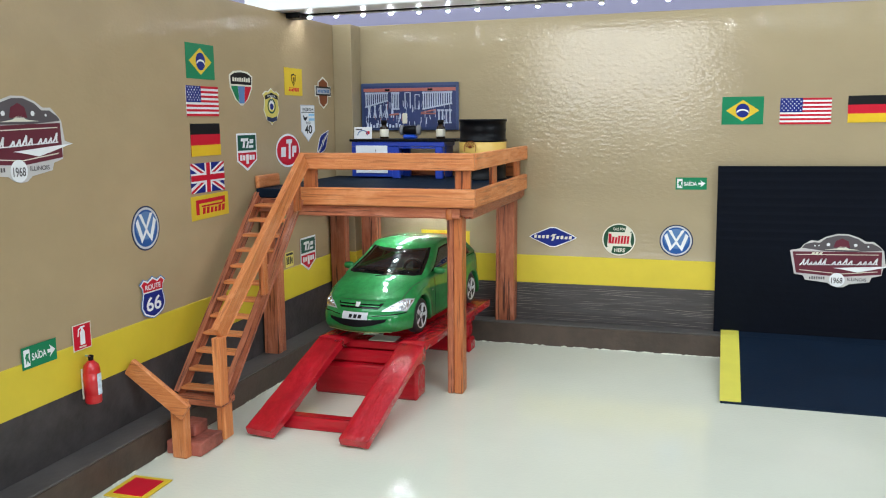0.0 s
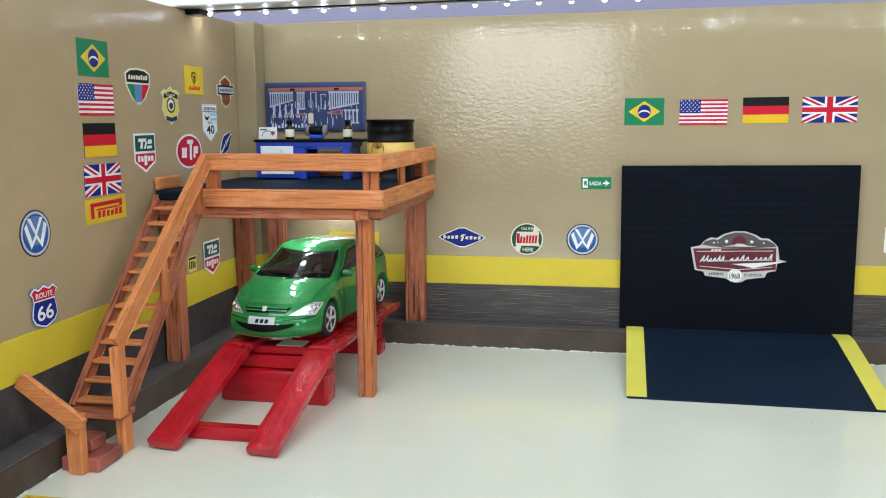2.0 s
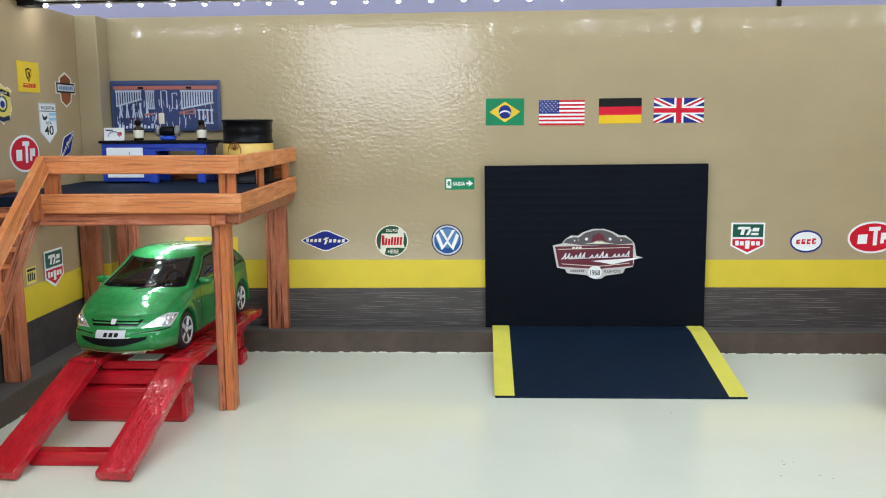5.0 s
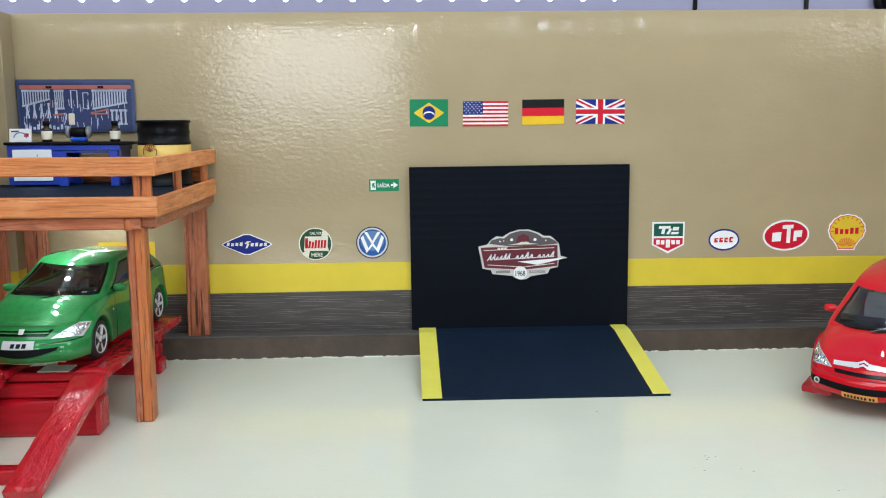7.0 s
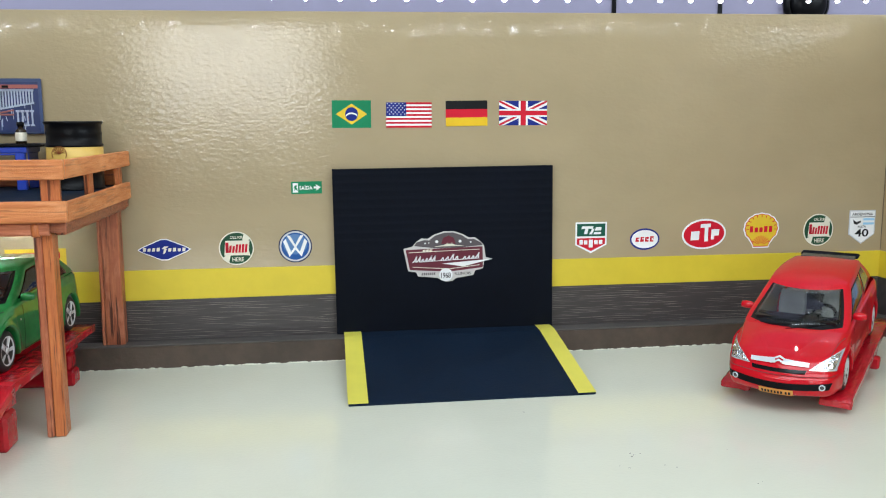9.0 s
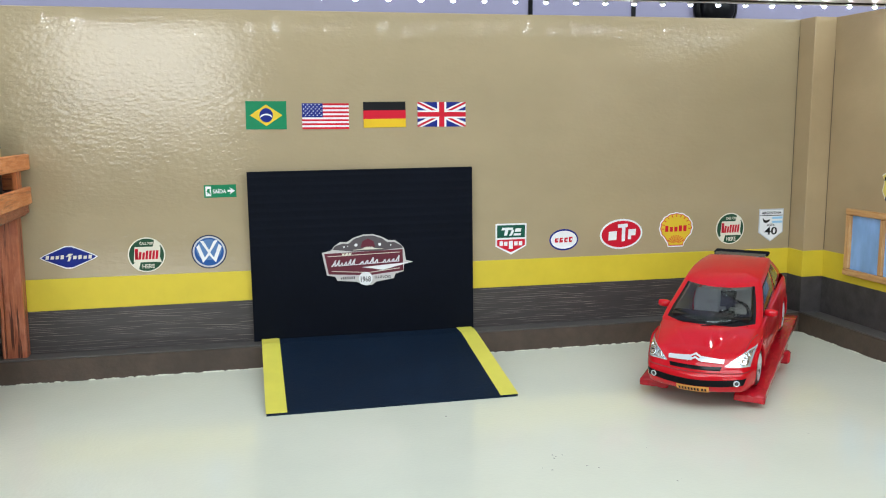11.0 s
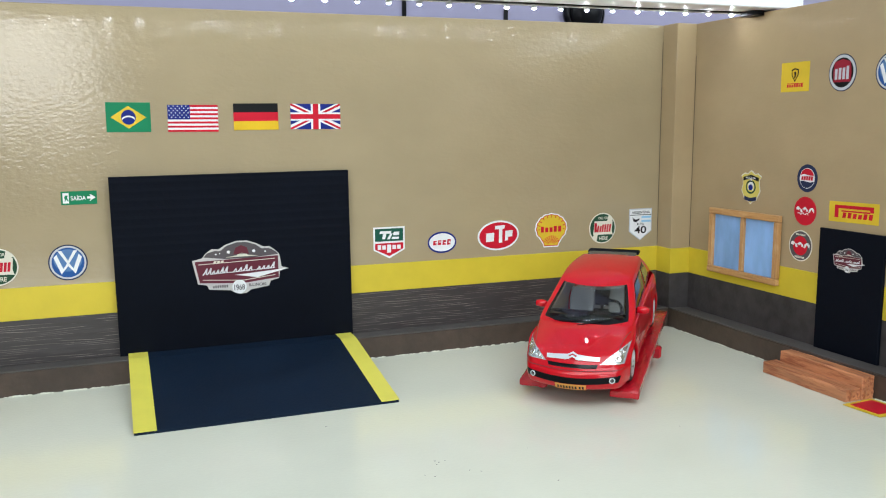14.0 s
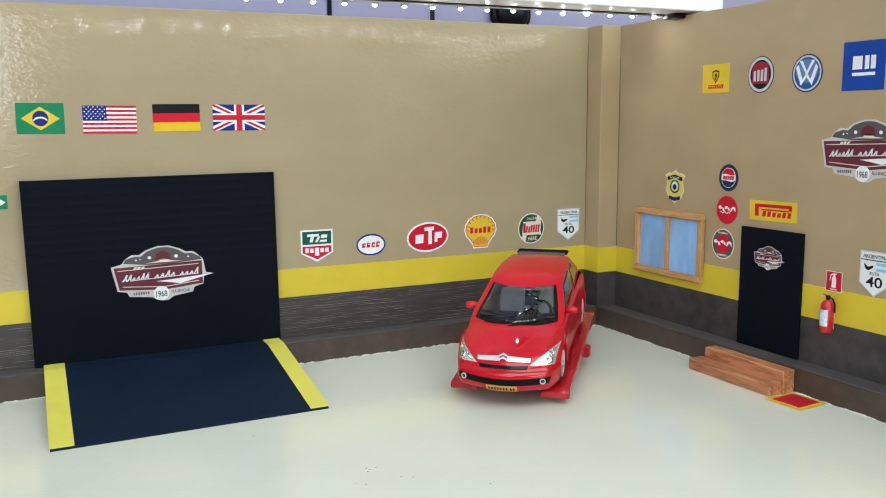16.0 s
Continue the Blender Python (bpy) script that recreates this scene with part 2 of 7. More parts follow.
def lathe(profile, n=24, bm=None, m=None):
    """Turns (radius, height) pairs round z."""
    bm = bm or bmesh.new()
    rings = []
    for r, z in profile:
        rings.append([bm.verts.new((r * math.cos(2 * math.pi * i / n), r * math.sin(2 * math.pi * i / n), z)) for i in range(n)])
    for a, b in zip(rings, rings[1:]):
        for i in range(n):
            bm.faces.new((a[i], a[(i + 1) % n], b[(i + 1) % n], b[i]))
    bm.faces.new(rings[0][::-1])
    bm.faces.new(rings[-1])
    if m is not None:
        bmesh.ops.transform(bm, matrix=m, verts=[v for r in rings for v in r])
    return bm


def tube(points, radius, n=8, bm=None):
    """A round rod along points."""
    bm = bm or bmesh.new()
    pts = [Vector(p) for p in points]
    rings = []
    for i, p in enumerate(pts):
        d = (pts[min(i + 1, len(pts) - 1)] - pts[max(i - 1, 0)]).normalized()
        a = d.orthogonal().normalized() if i == 0 else (rings_a - d * rings_a.dot(d)).normalized()
        rings_a = a
        b = d.cross(a)
        rings.append([bm.verts.new(p + (a * math.cos(2 * math.pi * k / n) + b * math.sin(2 * math.pi * k / n)) * radius) for k in range(n)])
    for q, r in zip(rings, rings[1:]):
        for k in range(n):
            bm.faces.new((q[k], q[(k + 1) % n], r[(k + 1) % n], r[k]))
    bm.faces.new(rings[0][::-1])
    bm.faces.new(rings[-1])
    return bm


# ---- structure ----
W, TOP, TOP_E = 0.877, 0.2885, 0.2950
LEDGE_D, LEDGE_H = 0.022, 0.0185
BAND0, BAND1 = 0.0525, 0.0788
FRONT = -0.62

solid("floor", box(-0.012, W + 0.012, FRONT, 0.012, -0.012, 0.0, 0.0004), M_FLOOR, "glossy cream painted board floor with small scuffs", "floor", "structure")
bm_north = box(-0.006, W + 0.006, 0.0, 0.006, 0.0, TOP, 0.0004)
for v in bm_north.verts:
    if v.co.z > 0.1:
        v.co.z += (TOP_E - TOP) * v.co.x / W
solid("wall_north", bm_north, M_WALL, "tan glossy painted back wall with a brushed surface", "wall", "structure")
solid("wall_west", box(-0.006, 0.0, FRONT, 0.0, 0.0, TOP, 0.0004), M_SIDE, "tan glossy painted side wall with stickers", "wall", "structure")
solid("wall_east", box(W, W + 0.006, FRONT, 0.0, 0.0, TOP_E, 0.0004), M_SIDE, "tan glossy painted side wall with a window and door", "wall", "structure")

# pillars in the two back corners
PL, PR, PD = 0.0185, 0.8545, 0.0225
solid("pillar_west", box(0.0, PL, -PD, 0.0, LEDGE_H, TOP, 0.0006), M_WALL, "tan painted square corner pillar", "pillar", "structure")
solid("pillar_east", box(PR, W, -PD, 0.0, LEDGE_H, TOP_E, 0.0006), M_SIDE, "tan painted square corner pillar", "pillar", "structure")

solid("wall_joint_3", box(PR - 0.0004, PR - 0.0001, -0.0004, -0.0001, 0.0800, TOP_E - 0.016, 0), M_BROWN, "thin dark crack between wall and pillar", "wall joint", "structure")
solid("wall_joint_4", box(W - 0.0004, W - 0.0001, -PD - 0.0004, -PD - 0.0001, 0.0800, TOP_E - 0.030, 0), M_BROWN, "thin dark crack between wall and pillar", "wall joint", "structure")

# dark dado with its hairline cracks, as thin boards on the walls
T1 = 0.0005


def cracked():
    m = bpy.data.materials.new("cracked_dark_boards")
    m.use_nodes = True
    n, l = m.node_tree.nodes, m.node_tree.links
    b = n["Principled BSDF"]
    tc, mp = n.new("ShaderNodeTexCoord"), n.new("ShaderNodeMapping")
    mp.inputs["Scale"].default_value = (0.22, 1, 1.5)
    l.new(tc.outputs["Object"], mp.inputs["Vector"])
    warp = n.new("ShaderNodeTexNoise")
    warp.inputs["Scale"].default_value, warp.inputs["Detail"].default_value = 90, 3
    l.new(mp.outputs[0], warp.inputs["Vector"])
    mp2 = n.new("ShaderNodeMapping")
    mp2.inputs["Scale"].default_value = (0.075, 1, 1.0)
    l.new(tc.outputs["Object"], mp2.inputs["Vector"])

    def tex(scale, detail, src):
        t = n.new("ShaderNodeTexNoise")
        t.inputs["Scale"].default_value, t.inputs["Detail"].default_value = scale, detail
        l.new(src, t.inputs["Vector"])
        return t.outputs["Fac"]

    def calc(kind, p, q, r=None):
        t = n.new("ShaderNodeMath")
        t.operation = kind
        for k, w in enumerate((p, q, r)):
            if w is not None and not isinstance(w, float):
                l.new(w, t.inputs[k])
            elif w is not None:
                t.inputs[k].default_value = w
        return t.outputs[0]

    def span(src, lo, hi, to0=0.0, to1=1.0):
        t = n.new("ShaderNodeMapRange")
        for k, w in zip((1, 2, 3, 4), (lo, hi, to0, to1)):
            t.inputs[k].default_value = w
        l.new(src, t.inputs[0])
        return t.outputs[0]

    axes = n.new("ShaderNodeSeparateXYZ")
    l.new(tc.outputs["Object"], axes.inputs[0])
    # level lines about two millimetres apart, bent by noise, broken up by a second noise
    level = calc("MULTIPLY_ADD", tex(170, 1.5, mp2.outputs[0]), 2.6, calc("MULTIPLY", axes.outputs[2], 600.0))
    line = span(calc("PINGPONG", level, 0.5), 0.03, 0.12, 1.0, 0.0)
    gate = span(tex(410, 2.0, mp2.outputs[0]), 0.47, 0.55)
    strong = span(tex(26, 1.0, tc.outputs["Object"]), 0.35, 0.65, 0.5, 1.0)
    cracks = calc("MULTIPLY", calc("MULTIPLY", line, gate), strong)
    base = n.new("ShaderNodeMix")
    base.data_type = "RGBA"
    base.inputs[6].default_value, base.inputs[7].default_value = (0.038, 0.032, 0.031, 1), (0.060, 0.050, 0.048, 1)
    l.new(warp.outputs["Fac"], base.inputs[0])
    mix = n.new("ShaderNodeMix")
    mix.data_type = "RGBA"
    mix.inputs[7].default_value = (0.29, 0.25, 0.215, 1)
    l.new(cracks, mix.inputs[0])
    l.new(base.outputs[2], mix.inputs[6])
    l.new(mix.outputs[2], b.inputs["Base Color"])
    b.inputs["Roughness"].default_value = 0.45
    bp = n.new("ShaderNodeBump")
    bp.inputs["Distance"].default_value = 0.0006
    l.new(warp.outputs["Fac"], bp.inputs["Height"])
    l.new(bp.outputs[0], b.inputs["Normal"])
    return m


M_CRACK = cracked()


def dado_and_band(tag, x0, x1, y0, y1, low, foot=(BAND0, BAND0)):
    """Dark boards with the yellow strip over them; foot: height of the strip's lower edge at its two ends."""
    solid("dado_" + tag, box(x0, x1, y0, y1, LEDGE_H, max(foot) + 0.001, 0.0002), low, "dark brown painted lower wall boards, cracked in places", "wall panel", "structure")
    g = 0.0002
    narrow = g if x1 - x0 < 0.03 else 0
    bm = box(x0 - narrow, x1 + narrow, y0 - g, y1, BAND0 + 0.0002, BAND1, 0.0002)
    for v in bm.verts:
        if v.co.z < BAND0 + 0.001:
            v.co.z += lerp(foot[0], foot[1], (v.co.x - x0) / (x1 - x0)) - BAND0
    solid("band_" + tag, bm, M_YELLOW, "yellow strip running along the wall", "wall stripe", "structure")


def lerp(a, b, t):
    return a + (b - a) * t


dado_and_band("north_1", PL, 0.439, -T1, 0.0, M_CRACK, (BAND0 - 0.0002, BAND0 + 0.0015))
dado_and_band("north_2", 0.439, PR, -T1, 0.0, M_CRACK, (BAND0 + 0.0015, BAND0 + 0.0015))
dado_and_band("west", 0.0, T1, FRONT, -PD - T1, M_DADO)
dado_and_band("east", W - T1, W, FRONT, -PD - T1, M_DADO, (BAND0 + 0.0009, BAND0 + 0.0009))
dado_and_band("pillar_west", 0.0, PL + T1, -PD - T1, -T1, M_DADO)
dado_and_band("pillar_east", PR - T1, W, -PD - T1, -T1, M_DADO, (BAND0 + 0.0012, BAND0 + 0.0012))


def ledge(tag, x0, x1, y0, y1, face):
    """face: which way the front looks; the top slopes up a little towards it."""
    bm = roughen(box(x0, x1, y0, y1, 0.0, LEDGE_H - 0.0012, 0.0008), 3, 0.00025, 120)
    top = box(x0, x1, y0, y1, LEDGE_H - 0.0012, LEDGE_H, 0.0003)
    mid = Vector(((x0 + x1) / 2, (y0 + y1) / 2, 0))
    for v in list(bm.verts) + list(top.verts):
        if v.co.z > 0.010:
            v.co.z += 0.0014 * max(0.0, 0.5 + (v.co - mid).dot(Vector(face)) / LEDGE_D)
    a = solid("ledge_" + tag, bm, M_BROWN, "dark brown painted wooden ledge along the wall", "ledge", "structure")
    part("ledge_top", top, M_TOP, a, "grey-brown upper face")


ledge("north", LEDGE_D, W - LEDGE_D, -LEDGE_D, 0.0, (0, -1, 0))
ledge("west", 0.0, LEDGE_D, FRONT, 0.0, (1, 0, 0))
ledge("east", W - LEDGE_D, W, FRONT, 0.0, (-1, 0, 0))

# ragged white filler line where ledge meets floor
rng = random.Random(5)


def caulk(tag, p0, p1, n):
    bm = bmesh.new()
    d = Vector(p1) - Vector(p0)
    side = Vector((-d.y, d.x, 0)).normalized()
    for i in range(n):
        if rng.random() < 0.35:
            continue
        a = Vector(p0) + d * (i / n)
        s = rng.uniform(0.0004, 0.0013)
        vs = bmesh.ops.create_icosphere(bm, subdivisions=1, radius=s)["verts"]
        for v in vs:
            v.co = a + d.normalized() * v.co.x * 2.4 + side * v.co.y * 0.7 + Vector((0, 0, v.co.z * 0.7 + 0.0003))
    solid("caulk_" + tag, bm, M_FLOOR, "ragged dried cream paint along the ledge foot", "paint edge", "structure")


caulk("north", (LEDGE_D, -LEDGE_D, 0), (W - LEDGE_D, -LEDGE_D, 0), 260)
caulk("west", (LEDGE_D, -0.45, 0), (LEDGE_D, -LEDGE_D, 0), 120)
caulk("east", (W - LEDGE_D, -0.45, 0), (W - LEDGE_D, -LEDGE_D, 0), 120)

# Lavender wall behind; other room surfaces are unseen, added to enclose and bounce light
solid("room_wall_north", box(-2.5, 3.5, 0.10, 0.14, -0.8, 1.7, 0), M_LAV, "lavender grey painted wall behind the model", "wall", "structure")
solid("room_wall_south", box(-2.5, 3.5, -3.0, -2.96, -0.8, 1.7, 0), mat("room_wall_paint", (0.68, 0.67, 0.65), 0.7, vary=0.04), "unseen plain pale wall added round the model", "wall", "structure")
solid("room_wall_west", box(-2.54, -2.5, -3.0, 0.14, -0.8, 1.7, 0), MATS["room_wall_paint"], "unseen plain pale wall added round the model", "wall", "structure")
solid("room_wall_east", box(3.5, 3.54, -3.0, 0.14, -0.8, 1.7, 0), MATS["room_wall_paint"], "unseen plain pale wall added round the model", "wall", "structure")
solid("ceiling", box(-2.5, 3.5, -3.0, 0.14, 1.7, 1.74, 0), mat("room_ceiling_paint", (0.7, 0.69, 0.67), 0.8, vary=0.03), "unseen plain white ceiling added over the model", "ceiling", "structure")
solid("room_floor", box(-2.5, 3.5, -3.0, 0.14, -0.84, -0.8, 0), mat("room_floor_tile", (0.3, 0.26, 0.22), 0.4, vary=0.1, scale=6), "unseen plain brown floor added under the table", "floor", "structure")
# Made-up window frame round the sheen panel, out of view
wf = thing("window_2", "unseen white frame made up round the sheen panel", "window", (-0.02, -2.955, 0.47), kind="structure")
for sx in (-1, 1):
    part("frame_stile", box(sx * 0.38 - 0.02, sx * 0.38 + 0.02, -0.005, 0.03, -0.32, 0.32, 0.003), M_WHITE, wf)
    part("frame_rail", box(-0.36, 0.36, -0.005, 0.03, sx * 0.30 - 0.02, sx * 0.30 + 0.02, 0.003), M_WHITE, wf)
for i, gx in enumerate((0.62, 0.73)):
    solid("wall_joint_%d" % (i + 1), box(gx, gx + 0.004, 0.098, 0.1, -0.8, 1.7, 0), M_BLACK, "dark vertical joint in the lavender wall", "wall joint", "structure")


def table():
    t = thing("table", "plain wooden table that carries the model", "table", (0.44, -0.3, -0.8))
    me = wood("x", True)
    part("tabletop", box(-0.6, 0.6, -0.35, 0.38, 0.758, 0.788, 0.003), me, t)
    for sx in (-0.55, 0.55):
        for sy in (-0.3, 0.33):
            part("leg", box(sx - 0.03, sx + 0.03, sy - 0.03, sy + 0.03, 0.0, 0.758, 0.002), me, t)


table()


# ---- light bar with its row of LEDs ----
def light_bar():
    y1, z0 = -0.092, 0.2925
    bar = thing("light_bar", "white profile with bright LEDs laid across the wall tops", "light bar", m=pose(W / 2, y1, z0, 0, -0.47, 0))
    part("profile", box(-W / 2 - 0.03, W / 2 + 0.03, -0.034, 0.0, 0.0004, 0.0145, 0.0008), M_WHITE, bar)
    part("lip", box(-W / 2 - 0.03, W / 2 + 0.03, -0.0015, 0.0005, -0.0012, 0.0003, 0.0003), M_WHITE, bar)
    # Black strip: the shadow line below the profile put into colour
    part("shadow_gap", box(-W / 2 - 0.01, W / 2 + 0.01, -0.006, -0.0016, -0.0006, 0.0003, 0), M_BLACK, bar, "black strip standing in for the shadow line under the profile")
    for sx in (-1, 1):
        part("end_foot", box(sx * W / 2 - 0.012, sx * W / 2 + 0.012, -0.02, -0.004, -0.0040, 0.0003, 0.0005), M_BLACK, bar, "black end clip")
    glow = mat("led_glow", (1, 1, 1), 0.4, vary=0.0, emit=(0.90, 1.0, 1.09, LED_POWER))
    first, last, n = 0.0112, 0.8590, 36
    lens_mesh = None
    body_mesh = None
    for i in range(n + 1):
        x = first + (last - first) * i / (n - 1) - W / 2
        dz = 0.0
        if i == n:
            x, dz = first + (last - first) * 17.65 / (n - 1) - W / 2, 0.0022
        if lens_mesh is None:
            body_mesh = mesh_of(box(-0.0019, 0.0019, -0.0018, 0.0018, -0.0004, 0.0040, 0.0003), "led", mat("led_body", (0.62, 0.62, 0.64), 0.5, vary=0.05))
            lens_mesh = mesh_of(lathe([(0.0003, -0.0011), (0.0009, -0.0009), (0.0014, -0.0005), (0.0016, 0.0)], 14), "lens", glow, True)
        led = new("led", body_mesh)
        led.parent = bar
        led.location = (x, 0.0005, -0.0012 + dz - 0.0020 * (1 - (2 * x / W) ** 2))
        lens = new("lens", lens_mesh)
        lens.parent = led
        lens.matrix_local = pose(0, -0.0002, -0.0005, -3, 0, 0)
    part("cable", tube([(0.008, 0.003, 0.002), (0.012, 0.006, -0.001), (0.02, 0.005, 0.0), (0.028, 0.003, 0.003)], 0.0012), mat("cable_purple", (0.08, 0.02, 0.09), 0.5), bar, "dark joining cable")


light_bar()


def knob():
    """The dark round thing, taken for a knob, on the room wall above the wall's edge."""
    k = thing("round_knob", "black round dome fixed above the wall edge", "speaker", m=pose(0.822, 0.098, 0.317, 90, 0, 0))
    part("rim", lathe([(0.024, 0.0), (0.0245, 0.004), (0.021, 0.007)], 40), M_BLACK, k, smooth=True)
    part("dome", lathe([(0.0205, 0.0065), (0.017, 0.011), (0.009, 0.014), (0.001, 0.0148)], 32), M_BLACK, k, smooth=True)


knob()


# ---- platform with rails ----
def platform():
    p = thing("platform", "varnished orange wooden mezzanine platform with rails, on square posts", "platform", (0.1, -0.09, 0.0))
    ox, oy = 0.1, -0.09

    def bx(name, x0, x1, y0, y1, z0, z1, material, label="", jit=0.0004, bev=0.0007):
        return part(name, box(x0 - ox, x1 - ox, y0 - oy, y1 - oy, z0, z1, bev, jitter=jit), material, p, label)

    wx, wy, wz, dz = wood("x", pale=True), wood("y", pale=True), wood("z"), wood("z", True)
    bx("deck", 0.001, 0.176, -0.176, -0.001, 0.1325, 0.1432, wood("x", True))
    bx("deck_mat", 0.002, 0.1708, -0.1755, -0.0015, 0.1434, 0.1504, M_MAT, "dark blue foam deck covering", 0.0)
    bx("front_beam", 0.018, 0.1665, -0.1795, -0.1765, 0.1312, 0.1392, wood("x", True))
    bx("side_beam", 0.1678, 0.1745, -0.172, -0.002, 0.1305, 0.1392, wood("y", True))
    bx("front_rail", 0.0435, 0.1785, -0.1835, -0.1797, 0.1395, 0.1527, wx, "lower orange rail board")
    bx("front_rail", 0.0435, 0.1785, -0.1835, -0.1797, 0.1662, 0.1782, wx, "upper orange rail board")
    bx("side_rail", 0.1752, 0.179, -0.1793, -0.001, 0.1395, 0.1525, wy)
    bx("side_rail", 0.1752, 0.179, -0.1793, -0.001, 0.1662, 0.1782, wy)
    bx("rail_post", 0.0445, 0.0555, -0.1793, -0.1758, 0.1456, 0.177, wz)
    bx("rail_post", 0.1628, 0.1745, -0.1793, -0.1758, 0.1456, 0.177, wz)
    bx("rail_post", 0.171, 0.1748, -0.112, -0.099, 0.1456, 0.177, wz)
    bx("rail_post", 0.171, 0.1748, -0.026, -0.013, 0.1456, 0.177, wz)
    bx("rail_stub", 0.001, 0.0045, -0.1745, -0.14, 0.1506, 0.1600, wy, "short pale rail board by the wall")
    # the two posts at the open side are each glued from two boards
    post = bx("post", 0.1605, 0.1668, -0.1752, -0.1615, 0.0, 0.1323, wz, "orange front post of two glued boards")
    side = bx("side_board", 0.1556, 0.1603, -0.1757, -0.1625, 0.0, 0.1323, dz, "darker red-brown board")
    side.parent = post
    post = bx("post", 0.1556, 0.1695, -0.0135, -0.001, LEDGE_H, 0.1323, dz, "red-brown post of two glued boards on the ledge")
    side = bx("side_board", 0.1527, 0.1553, -0.0140, -0.002, LEDGE_H, 0.1323, dz)
    side.parent = post
    bx("post", 0.0025, 0.0160, -0.1735, -0.1605, LEDGE_H, 0.1323, dz, "dark red-brown post standing on the ledge")
    bx("post", 0.0015, 0.0160, -0.042, -0.030, LEDGE_H, 0.1323, dz)
    bx("post", 0.0260, 0.0405, -0.0245, -0.0125, LEDGE_H, 0.1323, dz)
    bm = lathe([(0.0021, 0.0), (0.0026, 0.001), (0.0026, 0.0075), (0.0018, 0.0085)], 12, m=Matrix.Translation((0.1584 - ox, -0.1785 - oy, 0.1305)))
    part("peg", bm, wz, p, "short rounded dowel at the post head", True)

    # a short row of LEDs under the deck
    strip = part("light_strip", box(0.0840 - ox, 0.0920 - ox, -0.168 - oy, -0.012 - oy, 0.1310, 0.1323, 0.0003), M_WHITE, p, "white LED strip under the deck")
    for i in range(8):
        part("led", lathe([(0.0004, 0.0), (0.0014, 0.0003), (0.0021, 0.0008), (0.0023, 0.0012)], 16, m=Matrix.Translation((0.0880 - ox, -0.1595 + 0.0210 * i - oy, 0.1297))), mat("strip_glow", (1, 1, 1), 0.4, vary=0.0, emit=(0.90, 1.0, 1.09, 290.0)), strip)


platform()


# ---- stair up to the platform ----
def stair():
    s = thing("stair", "steep orange wooden open stair with two stringers and a handrail", "stair", (0.03, -0.24, 0.0))
    o = Vector((0.03, -0.24, 0.0))
    P = lambda x, y, z: Vector((x, y, z)) - o
    ws, wd = wood("s", pale=True), wood("s", True)
    a, b = (-0.3, 0.0265), (-0.187, 0.1455)
    part("stringer", beam(P(0.0105, *a), P(0.0105, *b), 0.003, 0.0085), wd, s, "dark red-brown stringer")
    part("stringer", beam(P(0.0445, *a), P(0.0445, *b), 0.003, 0.0085), wd, s)
    n = 12
    for i in range(n):
        f = (i + 0.4) / n
        y, z = a[0] + (b[0] - a[0]) * f, a[1] + (b[1] - a[1]) * f
        bm = box(0.0122 - o.x, 0.0428 - o.x, y - 0.0045 - o.y, y + 0.0045 - o.y, z - 0.0011, z + 0.0011, 0.0004, jitter=0.0002)
        part("tread", bm, wood("x", pale=True), s)
    part("landing", box(0.009 - o.x, 0.047 - o.x, -0.309 - o.y, -0.292 - o.y, 0.0228, 0.0264, 0.0006, jitter=0.0003), wood("x", True), s, "bottom board")
    part("foot_post", box(0.0400 - o.x, 0.0463 - o.x, -0.3045 - o.y, -0.2945 - o.y, 0.0, 0.0227, 0.0007, jitter=0.0003), wood("z", pale=True), s, "pale square foot")
    part("foot_post", box(0.0100 - o.x, 0.0170 - o.x, -0.3045 - o.y, -0.2945 - o.y, LEDGE_H, 0.0227, 0.0004), wood("z"), s)
    part("handrail", beam(P(0.0492, -0.3125, 0.0715), P(0.0492, -0.1868, 0.1735), 0.0035, 0.0115), ws, s)
    part("newel", box(0.0468 - o.x, 0.0520 - o.x, -0.3165 - o.y, -0.3075 - o.y, 0.0268, 0.070, 0.0006, jitter=0.0004), wood("z", pale=True), s, "pale lower handrail post")
    part("newel", box(0.0462 - o.x, 0.0494 - o.x, -0.2015 - o.y, -0.1935 - o.y, 0.136, 0.166, 0.0006, jitter=0.0003), wood("z"), s)
    part("newel", box(0.0462 - o.x, 0.0494 - o.x, -0.2555 - o.y, -0.2475 - o.y, 0.0845, 0.121, 0.0006, jitter=0.0003), wood("z"), s)


stair()


def low_rail():
    r = thing("low_rail", "short pale wooden post with a slanting rail board", "railing", (0.035, -0.335, 0.0))
    part("post", box(-0.0050, 0.0054, -0.004, 0.002, 0.0, 0.036, 0.0007, jitter=0.0004), wood("z", pale=True), r)
    part("rail_board", beam((-0.0300, -0.0058, 0.0562), (0.0078, -0.0058, 0.0302), 0.0034, 0.0112, (0, 1, 0)), wood("x", pale=True), r)


low_rail()


def brick_step(at, size, turn):
    b = thing("brick_step", "rough red-brown brick step at the stair foot", "step", m=pose(*at, 0, 0, turn), group="brick steps")
    sx, sy, sz = size
    part("block", roughen(box(-sx / 2, sx / 2, -sy / 2, sy / 2, 0, sz, 0.0008), 3, 0.0005, 300), M_BRICK, b)


brick_step((0.0350, -0.3215, 0.0), (0.0245, 0.0250, 0.0085), 0)
brick_step((0.0275, -0.3175, 0.0086), (0.0200, 0.0150, 0.0075), 0)


